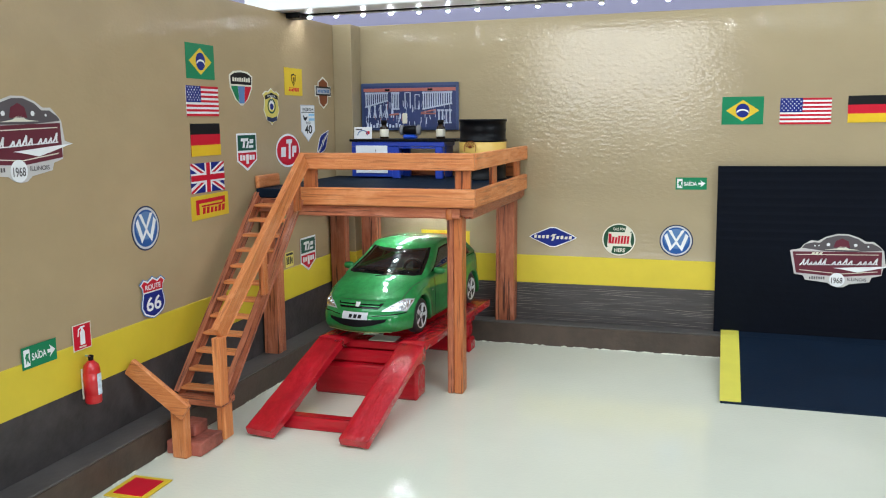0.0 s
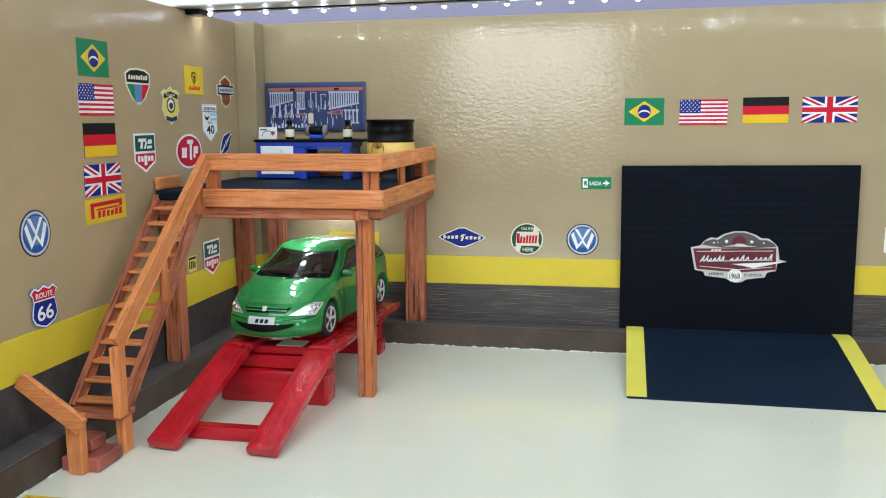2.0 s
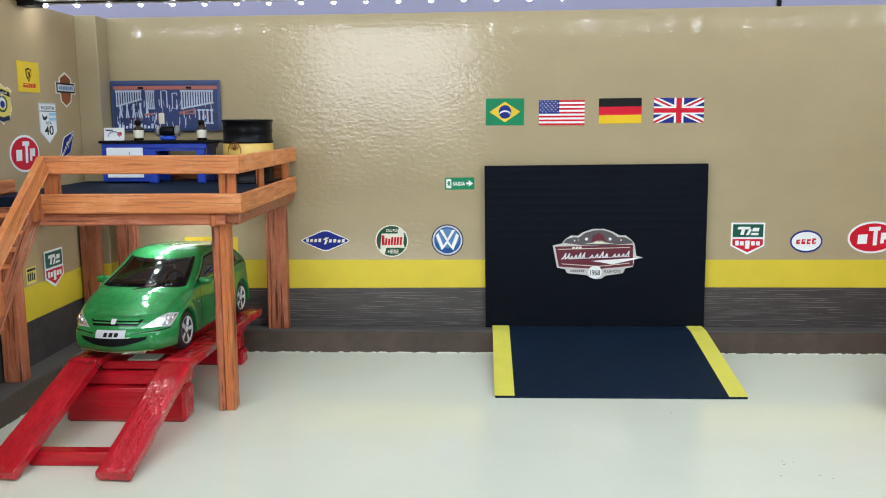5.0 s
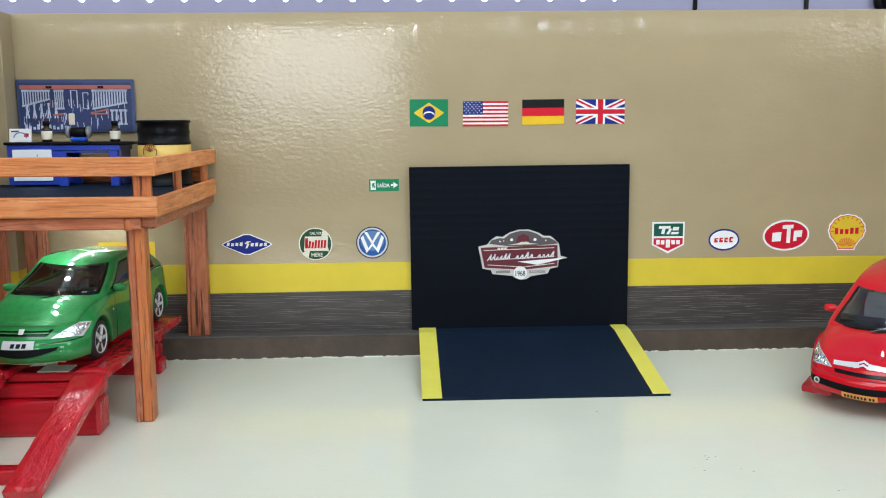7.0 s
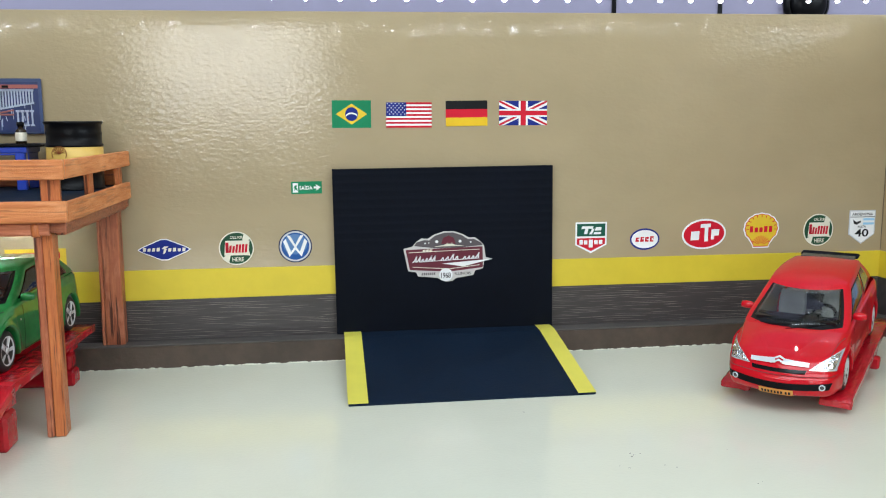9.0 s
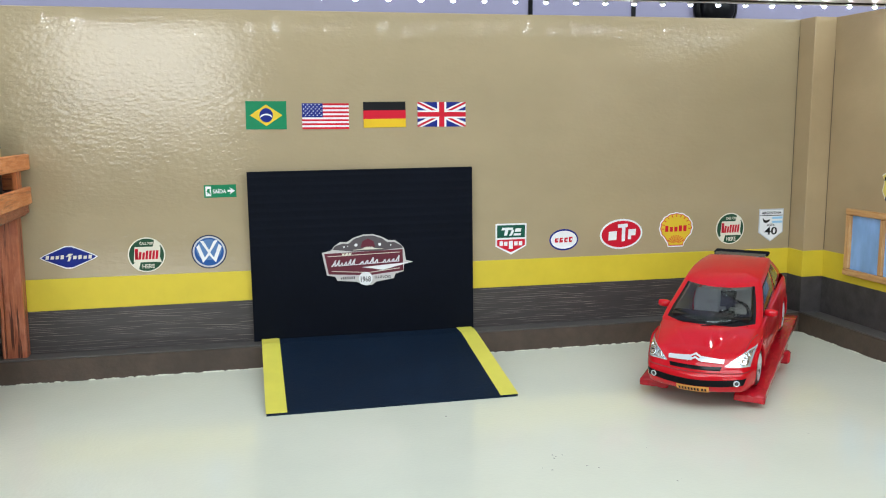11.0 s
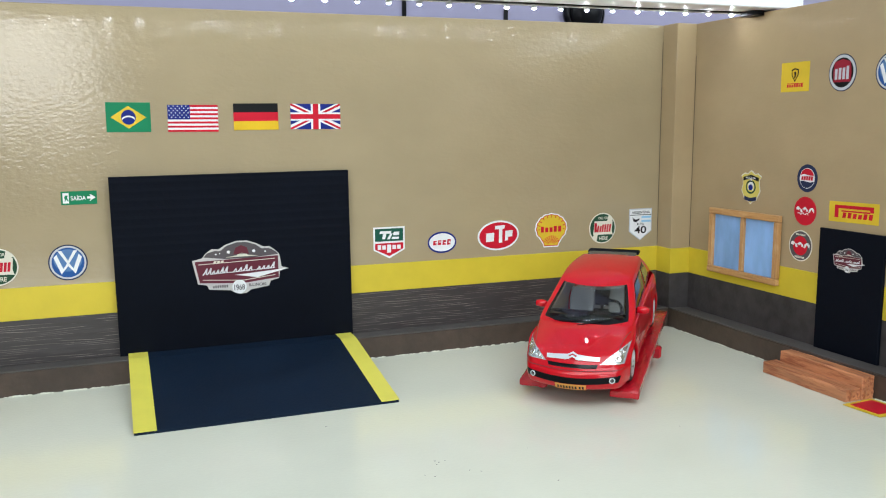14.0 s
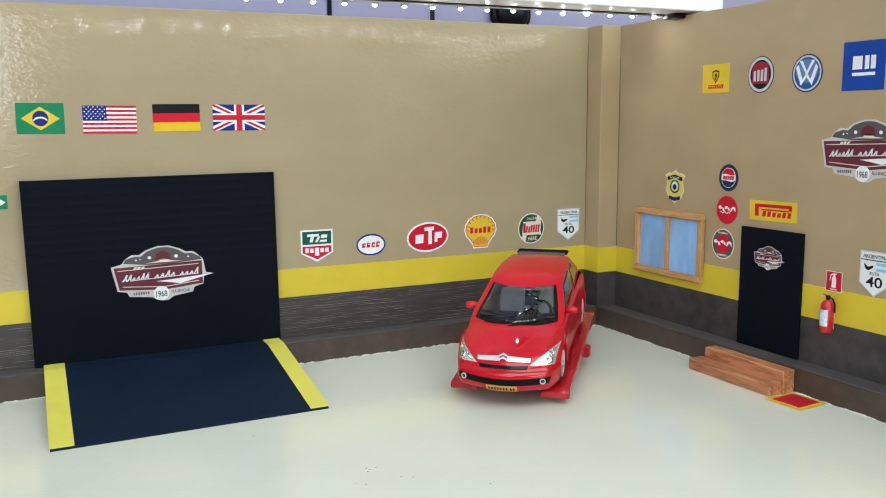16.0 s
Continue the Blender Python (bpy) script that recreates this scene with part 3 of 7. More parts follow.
# ---- red car ramps ----
def red_plank(name, p0, p1, wide, thick, parent, label=""):
    """A hand-cut plank with worn, rounded edges and an uneven painted face."""
    bm = beam(p0, p1, wide, thick, (1, 0, 0), 0)
    bmesh.ops.subdivide_edges(bm, edges=bm.edges[:], cuts=17, use_grid_fill=True)
    bmesh.ops.bevel(bm, geom=[e for e in bm.edges if e.calc_face_angle(0) > 1.0], offset=0.0004, segments=2, affect="EDGES")
    for v in bm.verts:
        split = noise.noise(Vector((v.co.x * 210, v.co.y * 13, 3.7)))
        v.co += noise.noise_vector(v.co * 70) * 0.0005 + noise.noise_vector(v.co * 300) * 0.00026
        v.co.z -= 0.0011 * max(0.0, split - 0.22)
    return part(name, bm, M_RED, parent, label, smooth=True)


RAMP_Z = 0.0445


def car_lift():
    r = thing("car_ramp", "glossy red painted wooden car ramp with two tracks on blocks", "ramp", (0.105, -0.15, 0.0))
    o = Vector((0.105, -0.15, 0.0))
    P = lambda x, y, z: Vector((x, y, z)) - o
    lx0, lx1, rx0, rx1 = 0.0660, 0.0745, 0.1312, 0.1375
    for a, b in ((lx0, lx1), (rx0, rx1)):
        red_plank("ramp_plank", P(a, -0.2965, 0.0040), P(b, -0.2010, RAMP_Z - 0.0030), 0.0200, 0.0058, r, "sloping red ramp plank")
        red_plank("track", P(b - 0.0005, -0.2035, RAMP_Z - 0.0030), P(b + 0.0075, -0.043, RAMP_Z - 0.0030), 0.0195, 0.0055, r, "level red track")
    part("cross_bar", roughen(box(0.0710 - o.x, 0.1300 - o.x, -0.2740 - o.y, -0.2640 - o.y, 0.0, 0.0086, 0.0008), 2, 0.0003, 200), M_REDX, r)
    part("block", roughen(box(0.0585 - o.x, 0.1400 - o.x, -0.2000 - o.y, -0.1800 - o.y, 0.0, 0.0235, 0.002), 3, 0.0005, 160), M_REDX, r)
    part("block", roughen(box(0.0600 - o.x, 0.1390 - o.x, -0.1930 - o.y, -0.1760 - o.y, 0.0237, 0.0335, 0.0012), 3, 0.0004, 160), M_REDX, r)
    part("tie_board", roughen(box(0.0800 - o.x, 0.1300 - o.x, -0.1900 - o.y, -0.1720 - o.y, 0.0340, 0.0398, 0.0008), 2, 0.0003, 160), M_REDX, r)
    for z0, z1, w in ((0.0, 0.0125, 0.0), (0.0127, 0.0255, 0.002), (0.0257, 0.0398, 0.0)):
        part("block", roughen(box(0.0600 - o.x, 0.1425 - w - o.x, -0.0640 - o.y, -0.0480 - o.y, z0, z1, 0.0018), 2, 0.0004, 160), M_REDX, r)
    part("card_slip", box(0.0980 - o.x, 0.1180 - o.x, -0.1880 - o.y, -0.1730 - o.y, 0.0399, 0.0404, 0.0), K["cream"], r, "pale slip of card")


car_lift()

# ---- doorway board, mat, side door, window ----


def door_board():
    d = thing("roller_door", "large black corrugated card door leaning on the back wall", "door", (0.439, -0.0045, LEDGE_H))
    w, h = 0.191, 0.1435
    bm = bmesh.new()
    # corrugated face: shallow ridges over the upper half
    nz, nx = 60, 24
    grid = []
    for j in range(nz + 1):
        row = []
        z = h * j / nz
        for i in range(nx + 1):
            x = -w / 2 + w * i / nx + 0.0013 * (z / h - 0.5) * -1.0
            top = 0.0014 * (x / w)
            amp = 0.00012 * (1.0 if z > 0.52 * h else 0.15)
            row.append(bm.verts.new((x, -0.0010 - amp * math.sin(z * 2 * math.pi / 0.0072), z + top * (z / h))))
        grid.append(row)
    for j in range(nz):
        for i in range(nx):
            bm.faces.new((grid[j][i], grid[j][i + 1], grid[j + 1][i + 1], grid[j + 1][i]))
    ed = [e for e in bm.edges if e.is_boundary]
    ext = bmesh.ops.extrude_edge_only(bm, edges=ed)["geom"]
    for v in ext:
        if isinstance(v, bmesh.types.BMVert):
            v.co.y = 0.0030
    bmesh.ops.holes_fill(bm, edges=[e for e in bm.edges if e.is_boundary])
    part("panel", bm, M_BOARD, d)
    return d


door_board()


def floor_mat():
    f = thing("door_mat", "dark blue ramp mat with yellow edge strips before the door", "mat", (0.439, -0.082, 0.0))
    hw, y0, y1 = 0.0920, -0.0615, 0.0760
    z0, z1 = 0.0016, LEDGE_H + 0.0018
    skew = 0.0015

    def sheet(name, xa0, xa1, lift, th, material, label=""):
        """A slab that slopes from the ledge to the floor."""
        bm = bmesh.new()
        n = 8
        rows = []
        for i in range(n + 1):
            f_ = i / n
            y = y0 + (y1 - y0) * f_
            z = z0 + (z1 - z0) * min(1.0, f_ / 0.875) + lift
            rows.append([bm.verts.new((x + skew * f_, y, zz)) for zz in (z - th, z) for x in (xa0, xa1)])
        for a, b in zip(rows, rows[1:]):
            bm.faces.new((a[2], a[3], b[3], b[2]))
            bm.faces.new((a[0], b[0], b[1], a[1]))
            bm.faces.new((a[0], a[2], b[2], b[0]))
            bm.faces.new((a[1], b[1], b[3], a[3]))
        bm.faces.new((rows[0][0], rows[0][1], rows[0][3], rows[0][2]))
        bm.faces.new((rows[-1][0], rows[-1][2], rows[-1][3], rows[-1][1]))
        return part(name, bm, material, f, label)

    sheet("sheet", -hw + 0.0020, hw, 0.0, 0.0016, M_MAT)
    sheet("edge_strip", -hw + 0.0016, -hw + 0.0162, 0.0006, 0.0004, M_MATY, "yellow edge strip")
    sheet("edge_strip", hw - 0.0132, hw + 0.0004, 0.0006, 0.0004, M_MATY, "yellow edge strip")


floor_mat()


def side_door():
    x = W - T1 - 0.0002
    d = thing("side_door", "small black card door on the side wall above the ledge", "door", (x, -0.2220, LEDGE_H))
    part("leaf", roughen(box(-0.0028, 0.0, -0.0312, 0.0312, 0.0, 0.0985, 0.0004), 3, 0.0002, 60), M_BOARD, d)


side_door()


def side_window():
    w = thing("window_1", "small wooden framed window with two blue panes on the side wall", "window", (W - T1 - 0.0005, -0.1020, 0.0917), kind="structure")
    hw, hh, b = 0.0450, 0.0303, 0.0056
    px, pz = wood("y", pine=True), wood("z", pine=True)
    part("frame_rail", box(-0.0050, 0.0, -hw, hw, hh - b, hh, 0.0006, jitter=0.0003), px, w)
    part("frame_rail", box(-0.0050, 0.0, -hw, hw, -hh, -hh + b, 0.0006, jitter=0.0003), px, w)
    part("frame_stile", box(-0.0046, 0.0, -hw, -hw + b, -hh + b + 0.0003, hh - b - 0.0003, 0.0006), pz, w)
    part("frame_stile", box(-0.0046, 0.0, hw - b, hw, -hh + b + 0.0003, hh - b - 0.0003, 0.0006), pz, w)
    part("mullion", box(-0.0042, 0.0, -0.0020, 0.0024, -hh + b + 0.0003, hh - b - 0.0003, 0.0005), pz, w)
    for y0, y1 in ((-hw + b, -0.0021), (0.0025, hw - b)):
        part("pane", box(-0.0014, -0.0003, y0, y1, -hh + b, hh - b, 0), M_PANE, w, "pale blue pane")


side_window()


def side_steps():
    for x0, x1, y0, y1, z1, lab in (
        (0.8290, 0.8428, -0.2680, -0.1835, 0.0092, "rough red-brown timber step, the low one in front"),
        (0.8430, 0.8545, -0.2690, -0.1870, 0.0176, "rough red-brown timber step, the tall one against the ledge"),
    ):
        t = thing("timber_step", lab, "step", ((x0 + x1) / 2, (y0 + y1) / 2, 0), group="timber steps")
        part("block", roughen(box(-(x1 - x0) / 2, (x1 - x0) / 2, -(y1 - y0) / 2, (y1 - y0) / 2, 0, z1, 0.0006), 6, 0.0005, 320), M_STEP, t)


side_steps()


def carpet(cx, cy, sx, sy, turn):
    c = thing("floor_sign", "small red floor patch with a yellow border", "floor marking", m=pose(cx, cy, 0.0004, 0, 0, turn), group="red floor patches")
    part("border", box(-sx / 2, sx / 2, -sy / 2, sy / 2, 0, 0.0005, 0), K["yellow"], c)
    part("patch", box(-sx / 2 + 0.0035, sx / 2 - 0.0035, -sy / 2 + 0.0035, sy / 2 - 0.0035, 0.0005, 0.0009, 0), K["red"], c)


carpet(0.8380, -0.2855, 0.0290, 0.0300, 4)
carpet(0.0385, -0.3825, 0.0250, 0.0275, 1)


# ---- workbench and what stands on and behind it ----
DECK = 0.1505
BENCH_TOP = 0.1853


def workbench():
    b = thing("workbench", "blue metal workbench with a black top and white door", "workbench", (0.0708, -0.031, DECK))
    w, d, h = 0.044, 0.017, 0.0325
    bm = box(-w - 0.001, w + 0.0112, -d - 0.001, d, h, h + 0.0022, 0.0006)
    part("worktop", bm, M_BLACK, b)
    part("apron", box(-w + 0.001, w, -d, d - 0.001, h - 0.0045, h - 0.0002, 0.0004), M_BLUE, b)
    cab = part("cabinet", box(-w + 0.001, -w + 0.0400, -d, d - 0.001, 0.0012, h - 0.0047, 0.0004), M_BLUE, b)
    part("door", box(-w + 0.0055, -w + 0.0355, -d - 0.0012, -d - 0.0001, 0.0045, h - 0.0035, 0.0003), mat("white_card", (0.74, 0.76, 0.80), 0.35, vary=0.03), cab, "white cabinet door")
    for i in range(4):
        part("handle", box(-w + 0.0245, -w + 0.0250, -d - 0.0017, -d - 0.0012, 0.014 + 0.0032 * i, 0.0158 + 0.0032 * i, 0), K["grey"], cab)
    for x0 in (-w + 0.0395, w - 0.0085):
        for y0 in (-d, d - 0.006):
            part("leg", box(x0, x0 + 0.0068, y0, y0 + 0.005, 0.0, h - 0.0047, 0.0005), M_BLUE, b)
    part("inner_rail", box(-w + 0.0468, w - 0.0087, -d, -d + 0.0012, h - 0.0062, h - 0.0048, 0.0002), M_BLUE, b)
    part("side_plate", box(w - 0.0012, w - 0.0002, -d + 0.0055, d - 0.0062, 0.008, h - 0.0047, 0.0002), M_BLUE, b)


workbench()
solid("back_plank", box(0.030, 0.1710, -0.0045, -0.0012, DECK, DECK + 0.0165, 0.0005, jitter=0.0003), wood("x"), "red-brown wooden board standing behind the bench", "plank")


def drum():
    d = thing("oil_drum", "black oil drum with a yellow printed band", "drum", (0.1475, -0.040, DECK))
    r = 0.0205
    prof = [(r - 0.001, 0.0), (r + 0.0004, 0.0004), (r + 0.0004, 0.0016), (r - 0.0006, 0.002), (r - 0.0006, 0.0180), (r + 0.0002, 0.0186), (r + 0.0002, 0.0194), (r - 0.0006, 0.0200),
            (r - 0.0006, 0.0372), (r + 0.0004, 0.0378), (r + 0.0004, 0.0388), (r - 0.0006, 0.0395), (r - 0.0008, 0.0452), (r - 0.0002, 0.0472), (r - 0.0008, 0.0490), (r - 0.0006, 0.0540), (r + 0.0006, 0.0546), (r + 0.0006, 0.0562), (r - 0.001, 0.0564), (r - 0.0014, 0.0552), (0.0005, 0.0551)]
    low = lambda z: z * 0.755 if z < 0.02 else z - 0.0049
    prof = [(a, low(b)) for a, b in prof]
    part("barrel", lathe(prof, 48), M_BLACK, d, smooth=True)
    part("band", lathe([(r - 0.0004, 0.0153), (r - 0.0001, 0.0154), (r - 0.0001, 0.0321), (r - 0.0004, 0.0322)], 48), M_DRUMY, d, "yellow band", True)
    shell = bmesh.new()
    for k in range(-3, 4):
        a = radians(90 + k * 22)
        beam((0, 0, 0), (0.0052 * math.cos(a), 0.0052 * math.sin(a), 0), 0.0005, 0.0004, (0, 0, 1), 0, shell)
    ring = [(0.0058 * math.cos(radians(t)), 0.0058 * math.sin(radians(t)), 0) for t in range(-30, 211, 20)]
    tube(ring, 0.0003, 5, shell)
    e = part("emblem", shell, K["orange"], d, "small brown fan emblem")
    e.matrix_local = pose(-0.0060, -0.0200, 0.0272, 90, 0, -16)


drum()


def bottle(x, y, s, paper):
    b = thing("bottle", "small brown bottle with a pale paper label", "bottle", (x, y, BENCH_TOP), group="bottles on the bench")
    r = 0.0036 * s
    part("glass", lathe([(r, 0.0), (r, 0.009 * s), (r * 0.95, 0.0098 * s), (r * 0.55, 0.0108 * s), (r * 0.55, 0.0125 * s)], 20), mat("brown_bottle", (0.03, 0.018, 0.01), 0.2, vary=0.1), b, smooth=True)
    part("paper_label", lathe([(r + 0.0002, 0.0018 * s), (r + 0.0003, 0.002 * s), (r + 0.0003, 0.0078 * s), (r + 0.0002, 0.008 * s)], 20), paper, b, "pale label", True)
    part("cap", lathe([(r * 0.7, 0.0123 * s), (r * 0.72, 0.0152 * s), (r * 0.6, 0.0156 * s)], 16), M_BLACK, b, smooth=True)


bottle(0.0560, -0.039, 1.05, K["cream"])
bottle(0.1090, -0.039, 1.05, K["cream"])


def grinder():
    g = thing("bench_grinder", "small dark bench grinder on a blue foot", "grinder", (0.0805, -0.038, BENCH_TOP))
    part("foot", box(-0.0060, 0.0060, -0.004, 0.004, 0, 0.0036, 0.0012), mat("bright_blue", (0.01, 0.07, 0.5), 0.35, vary=0.1), g, "bright blue foot")
    part("motor", lathe([(0.0034, -0.0058), (0.0040, -0.0046), (0.0040, 0.0046), (0.0034, 0.0058)], 20, m=pose(0, 0, 0.0076, 0, 90, 0)), M_BLACK, g, smooth=True)
    for sx in (-1, 1):
        part("wheel", lathe([(0.0044, -0.0011), (0.0047, 0.0), (0.0044, 0.0011)], 20, m=pose(sx * 0.0078, 0, 0.0076, 0, 90, 0)), mat("grind_stone", (0.22, 0.22, 0.23), 0.7, vary=0.2), g, smooth=True)


grinder()


def card_picture():
    c = thing("small_card", "small printed card leaning on the bench top", "card", m=pose(0.0355, -0.040, BENCH_TOP, -8, 0, 0))
    part("sheet", box(-0.0085, 0.0085, 0, 0.0006, 0, 0.0105, 0.0001), K["white"], c)
    part("arc", tube([(0.005 * math.cos(t / 6 * math.pi), -0.0003, 0.003 + 0.0045 * math.sin(t / 6 * math.pi)) for t in range(7)], 0.0004, 5), K["steel"], c)
    part("mark", box(-0.007, -0.001, -0.0003, -0.0001, 0.0078, 0.0090, 0), K["grey"], c)
    part("mark", box(0.003, 0.0065, -0.0003, -0.0001, 0.0040, 0.0068, 0), K["red"], c)


card_picture()


def tool_board():
    t = thing("tool_board", "blue tool panel hung with steel hand tools on the wall", "tool board", (0.0672, -0.0012, 0.2140))
    hw, hh = 0.0478, 0.0218
    face = mat("tool_board_blue", (0.020, 0.038, 0.135), 0.35, vary=0.3, scale=60)
    edge = mat("tool_board_edge", (0.040, 0.070, 0.17), 0.3, vary=0.1)
    steel = mat("tool_steel", (0.52, 0.58, 0.72), 0.3, vary=0.15)
    part("panel", box(-hw, hw, -0.0018, 0.0, -hh, hh, 0.0005), edge, t)
    part("face", box(-hw + 0.0022, hw - 0.0022, -0.0022, -0.0019, -hh + 0.0016, hh - 0.0028, 0.0), face, t, "dark blue face")
    part("red_strip", box(-hw + 0.003, hw - 0.0024, -0.0026, -0.0023, hh - 0.0078, hh - 0.0048, 0), mat("red_strip", (0.42, 0.12, 0.10), 0.4), t)
    for cx in (-0.021, 0.021):
        part("clip", box(cx - 0.0024, cx + 0.0024, -0.0031, -0.0027, hh - 0.0074, hh - 0.0055, 0.0001), M_BLACK, t)
    y0, y1 = -0.0030, -0.0023
    top = hh - 0.0090

    def spanner(x, z, ln, w=0.0008):
        bm = box(x - w / 2, x + w / 2, y0, y1, z - ln, z, 0.0)
        box(x - w * 1.2, x + w * 1.2, y0, y1, z - 0.0011, z + 0.0006, 0.0, bm)
        box(x - w * 1.1, x + w * 1.1, y0, y1, z - ln - 0.0006, z - ln + 0.0008, 0.0, bm)
        part("spanner", bm, steel, t)

    for i in range(11):
        spanner(-0.0425 + i * 0.0021, top, 0.0128 - i * 0.00055)
    for i in range(5):
        spanner(-0.0165 + i * 0.0016, top, 0.0150, 0.0007)
    for i in range(13):
        spanner(0.0145 + i * 0.0022, top, 0.0152 - i * 0.0004, 0.0010)
    for i in range(4):
        spanner(0.0292 + i * 0.0036, -0.0035, 0.0115, 0.0012)

    def bent(name, pts, r=0.0006, m=steel):
        part(name, tube([(x, -0.0027, z) for x, z in pts], r, 5), m, t)

    for i in range(5):
        x = -0.0395 + i * 0.0058
        bent("pliers", [(x - 0.0012, -0.0100), (x - 0.0004, -0.0045), (x + 0.0004, 0.0008 + i * 0.0006)])
        bent("pliers", [(x + 0.0012, -0.0100), (x + 0.0004, -0.0045), (x - 0.0004, 0.0008 + i * 0.0006)])
    for x, s in ((-0.0035, 1), (0.0015, -1)):
        bent("hammer", [(x, top - 0.0145), (x, top), (x + 0.0022 * s, top)], 0.0005)
    bent("clamp", [(0.0062, top - 0.002), (0.0062, top - 0.0150), (0.0100, top - 0.0150), (0.0100, top - 0.0120)], 0.0004)
    bent("clamp", [(0.0062, top - 0.002), (0.0104, top - 0.002), (0.0104, top - 0.0040)], 0.0004)
    bent("saw", [(0.012, -0.0058), (0.0262, -0.0030), (0.0262, -0.0066), (0.012, -0.0064)], 0.0007, mat("saw_red", (0.40, 0.14, 0.12), 0.4))
    bent("saw", [(-0.019, -0.0075), (-0.010, -0.0066)], 0.0009, MATS["saw_red"])
    for i in range(12):
        x = -0.042 + i * 0.0032
        part("socket", box(x, x + 0.0017, y0, y1, -0.0192, -0.0150 - 0.0010 * (i % 3), 0.0), steel, t)
    rg = random.Random(12)
    for i in range(64):
        x, z, ln = rg.uniform(-0.043, 0.043), rg.uniform(-0.014, 0.006), rg.uniform(0.003, 0.008)
        lean = rg.uniform(-0.0012, 0.0012)
        bent("screwdriver", [(x, z), (x + lean, z - ln)], rg.uniform(0.00015, 0.00035), MATS["saw_red"] if i % 9 == 4 else steel)
    part("cloth", box(-0.0065, -0.0015, y0 - 0.0004, y1, -0.0160, -0.0060, 0.0008, jitter=0.0006), K["cream"], t, "pale rag")


tool_board()


def extinguisher(at, facing, label, a0, a1, hose):
    e = thing("fire_extinguisher", label, "extinguisher", m=pose(*at, 0, 0, facing) @ Matrix.Diagonal((1, 1, 0.88, 1)), group="fire extinguishers")
    r = 0.0046
    redp = mat("extinguisher_red", (0.56, 0.016, 0.02), 0.3, vary=0.06, coat=0.3)
    part("bracket", box(-0.002, 0.002, -0.0005, 0.0008, 0.002, 0.022, 0.0003), K["cream"], e)
    part("cylinder", lathe([(r * 0.9, 0.0), (r, 0.0010), (r, 0.0225), (r * 0.86, 0.0252), (r * 0.45, 0.0272), (r * 0.3, 0.0280)], 28, m=pose(0, -r - 0.0006, 0)), redp, e, "red cylinder", True)
    part("label", lathe([(r + 0.0001, 0.0055), (r + 0.0002, 0.0056), (r + 0.0002, 0.0200), (r + 0.0001, 0.0201)], 28, m=pose(0, -r - 0.0006, 0)), redp, e, "", True)
    pl = bmesh.new()
    seg = 8
    cols = []
    for i in range(seg + 1):
        a = radians(a0 + (a1 - a0) * i / seg)
        cols.append([pl.verts.new(((r + 0.0004) * math.cos(a), -r - 0.0006 + (r + 0.0004) * math.sin(a), z)) for z in (0.0058, 0.0198)])
    for p, q in zip(cols, cols[1:]):
        pl.faces.new((p[0], q[0], q[1], p[1]))
    part("paper", pl, mat("pale_blue_paper", (0.62, 0.72, 0.80), 0.45, vary=0.25, scale=400), e, "pale printed paper label", True)
    part("valve", lathe([(0.0014, 0.0278), (0.0016, 0.0310), (0.0008, 0.0316)], 12, m=pose(0, -r - 0.0006, 0)), M_BLACK, e, smooth=True)
    part("lever", beam((0.001, -r - 0.0006, 0.0300), (-0.0045, -r - 0.0016, 0.0322), 0.0013, 0.0008, (0, 1, 0), 0.0002), M_CHROME, e)
    if hose:
        part("hose", tube([(0.0012, -r - 0.0006, 0.0298), (0.0042, -r - 0.0006, 0.0290), (0.0062, -r - 0.0006, 0.0250), (0.0064, -r - 0.0006, 0.0180)], 0.0007, 6), M_BLACK, e, smooth=True)


extinguisher((T1 + 0.0013, -0.3760, 0.0450), 90, "small red fire extinguisher with a white label, hung on the wall", -108, -62, False)
extinguisher((W - T1 - 0.0013, -0.2815, 0.0475), -90, "small red fire extinguisher with a blue and white label", -125, -45, True)


# ---- the two model cars ----
from mathutils.bvhtree import BVHTree


def curve(table, x):
    """Smooth line through a few (x, value) pairs."""
    if x <= table[0][0]:
        return table[0][1]
    for i in range(len(table) - 1):
        (x0, a), (x1, b) = table[i], table[i + 1]
        if x <= x1:
            m0 = (b - a) / (x1 - x0) if i == 0 else (b - table[i - 1][1]) / (x1 - table[i - 1][0])
            m1 = (b - a) / (x1 - x0) if i == len(table) - 2 else (table[i + 2][1] - a) / (table[i + 2][0] - x0)
            h, t = x1 - x0, (x - x0) / (x1 - x0)
            return (2 * t ** 3 - 3 * t ** 2 + 1) * a + (t ** 3 - 2 * t ** 2 + t) * h * m0 + (3 * t ** 2 - 2 * t ** 3) * b + (t ** 3 - t ** 2) * h * m1
    return table[-1][1]


WHEEL_R = 0.0130
TYRE = mat("tyre_rubber", (0.012, 0.012, 0.013), 0.6, vary=0.2, scale=100)
RIM = mat("rim_silver", (0.70, 0.71, 0.73), 0.30, 0.4, vary=0.05)
CAR_BLACK = mat("car_black_plastic", (0.006, 0.006, 0.007), 0.14, spec=0.25, vary=0.1)
CAR_MATT = mat("car_matt_black", (0.006, 0.006, 0.007), 0.6, spec=0.08, vary=0.2)
CAR_SILVER = mat("car_silver", (0.72, 0.73, 0.75), 0.30, 0.35, vary=0.04)
CAR_LAMP = mat("lamp_lens", (0.62, 0.66, 0.70), 0.12, 0.9, vary=0.45, scale=700, bump=0.0010, bscale=420, coat=1.0)
LAMP_RIM = mat("lamp_rim", (0.70, 0.74, 0.78), 0.15, 0.5, vary=0.1)
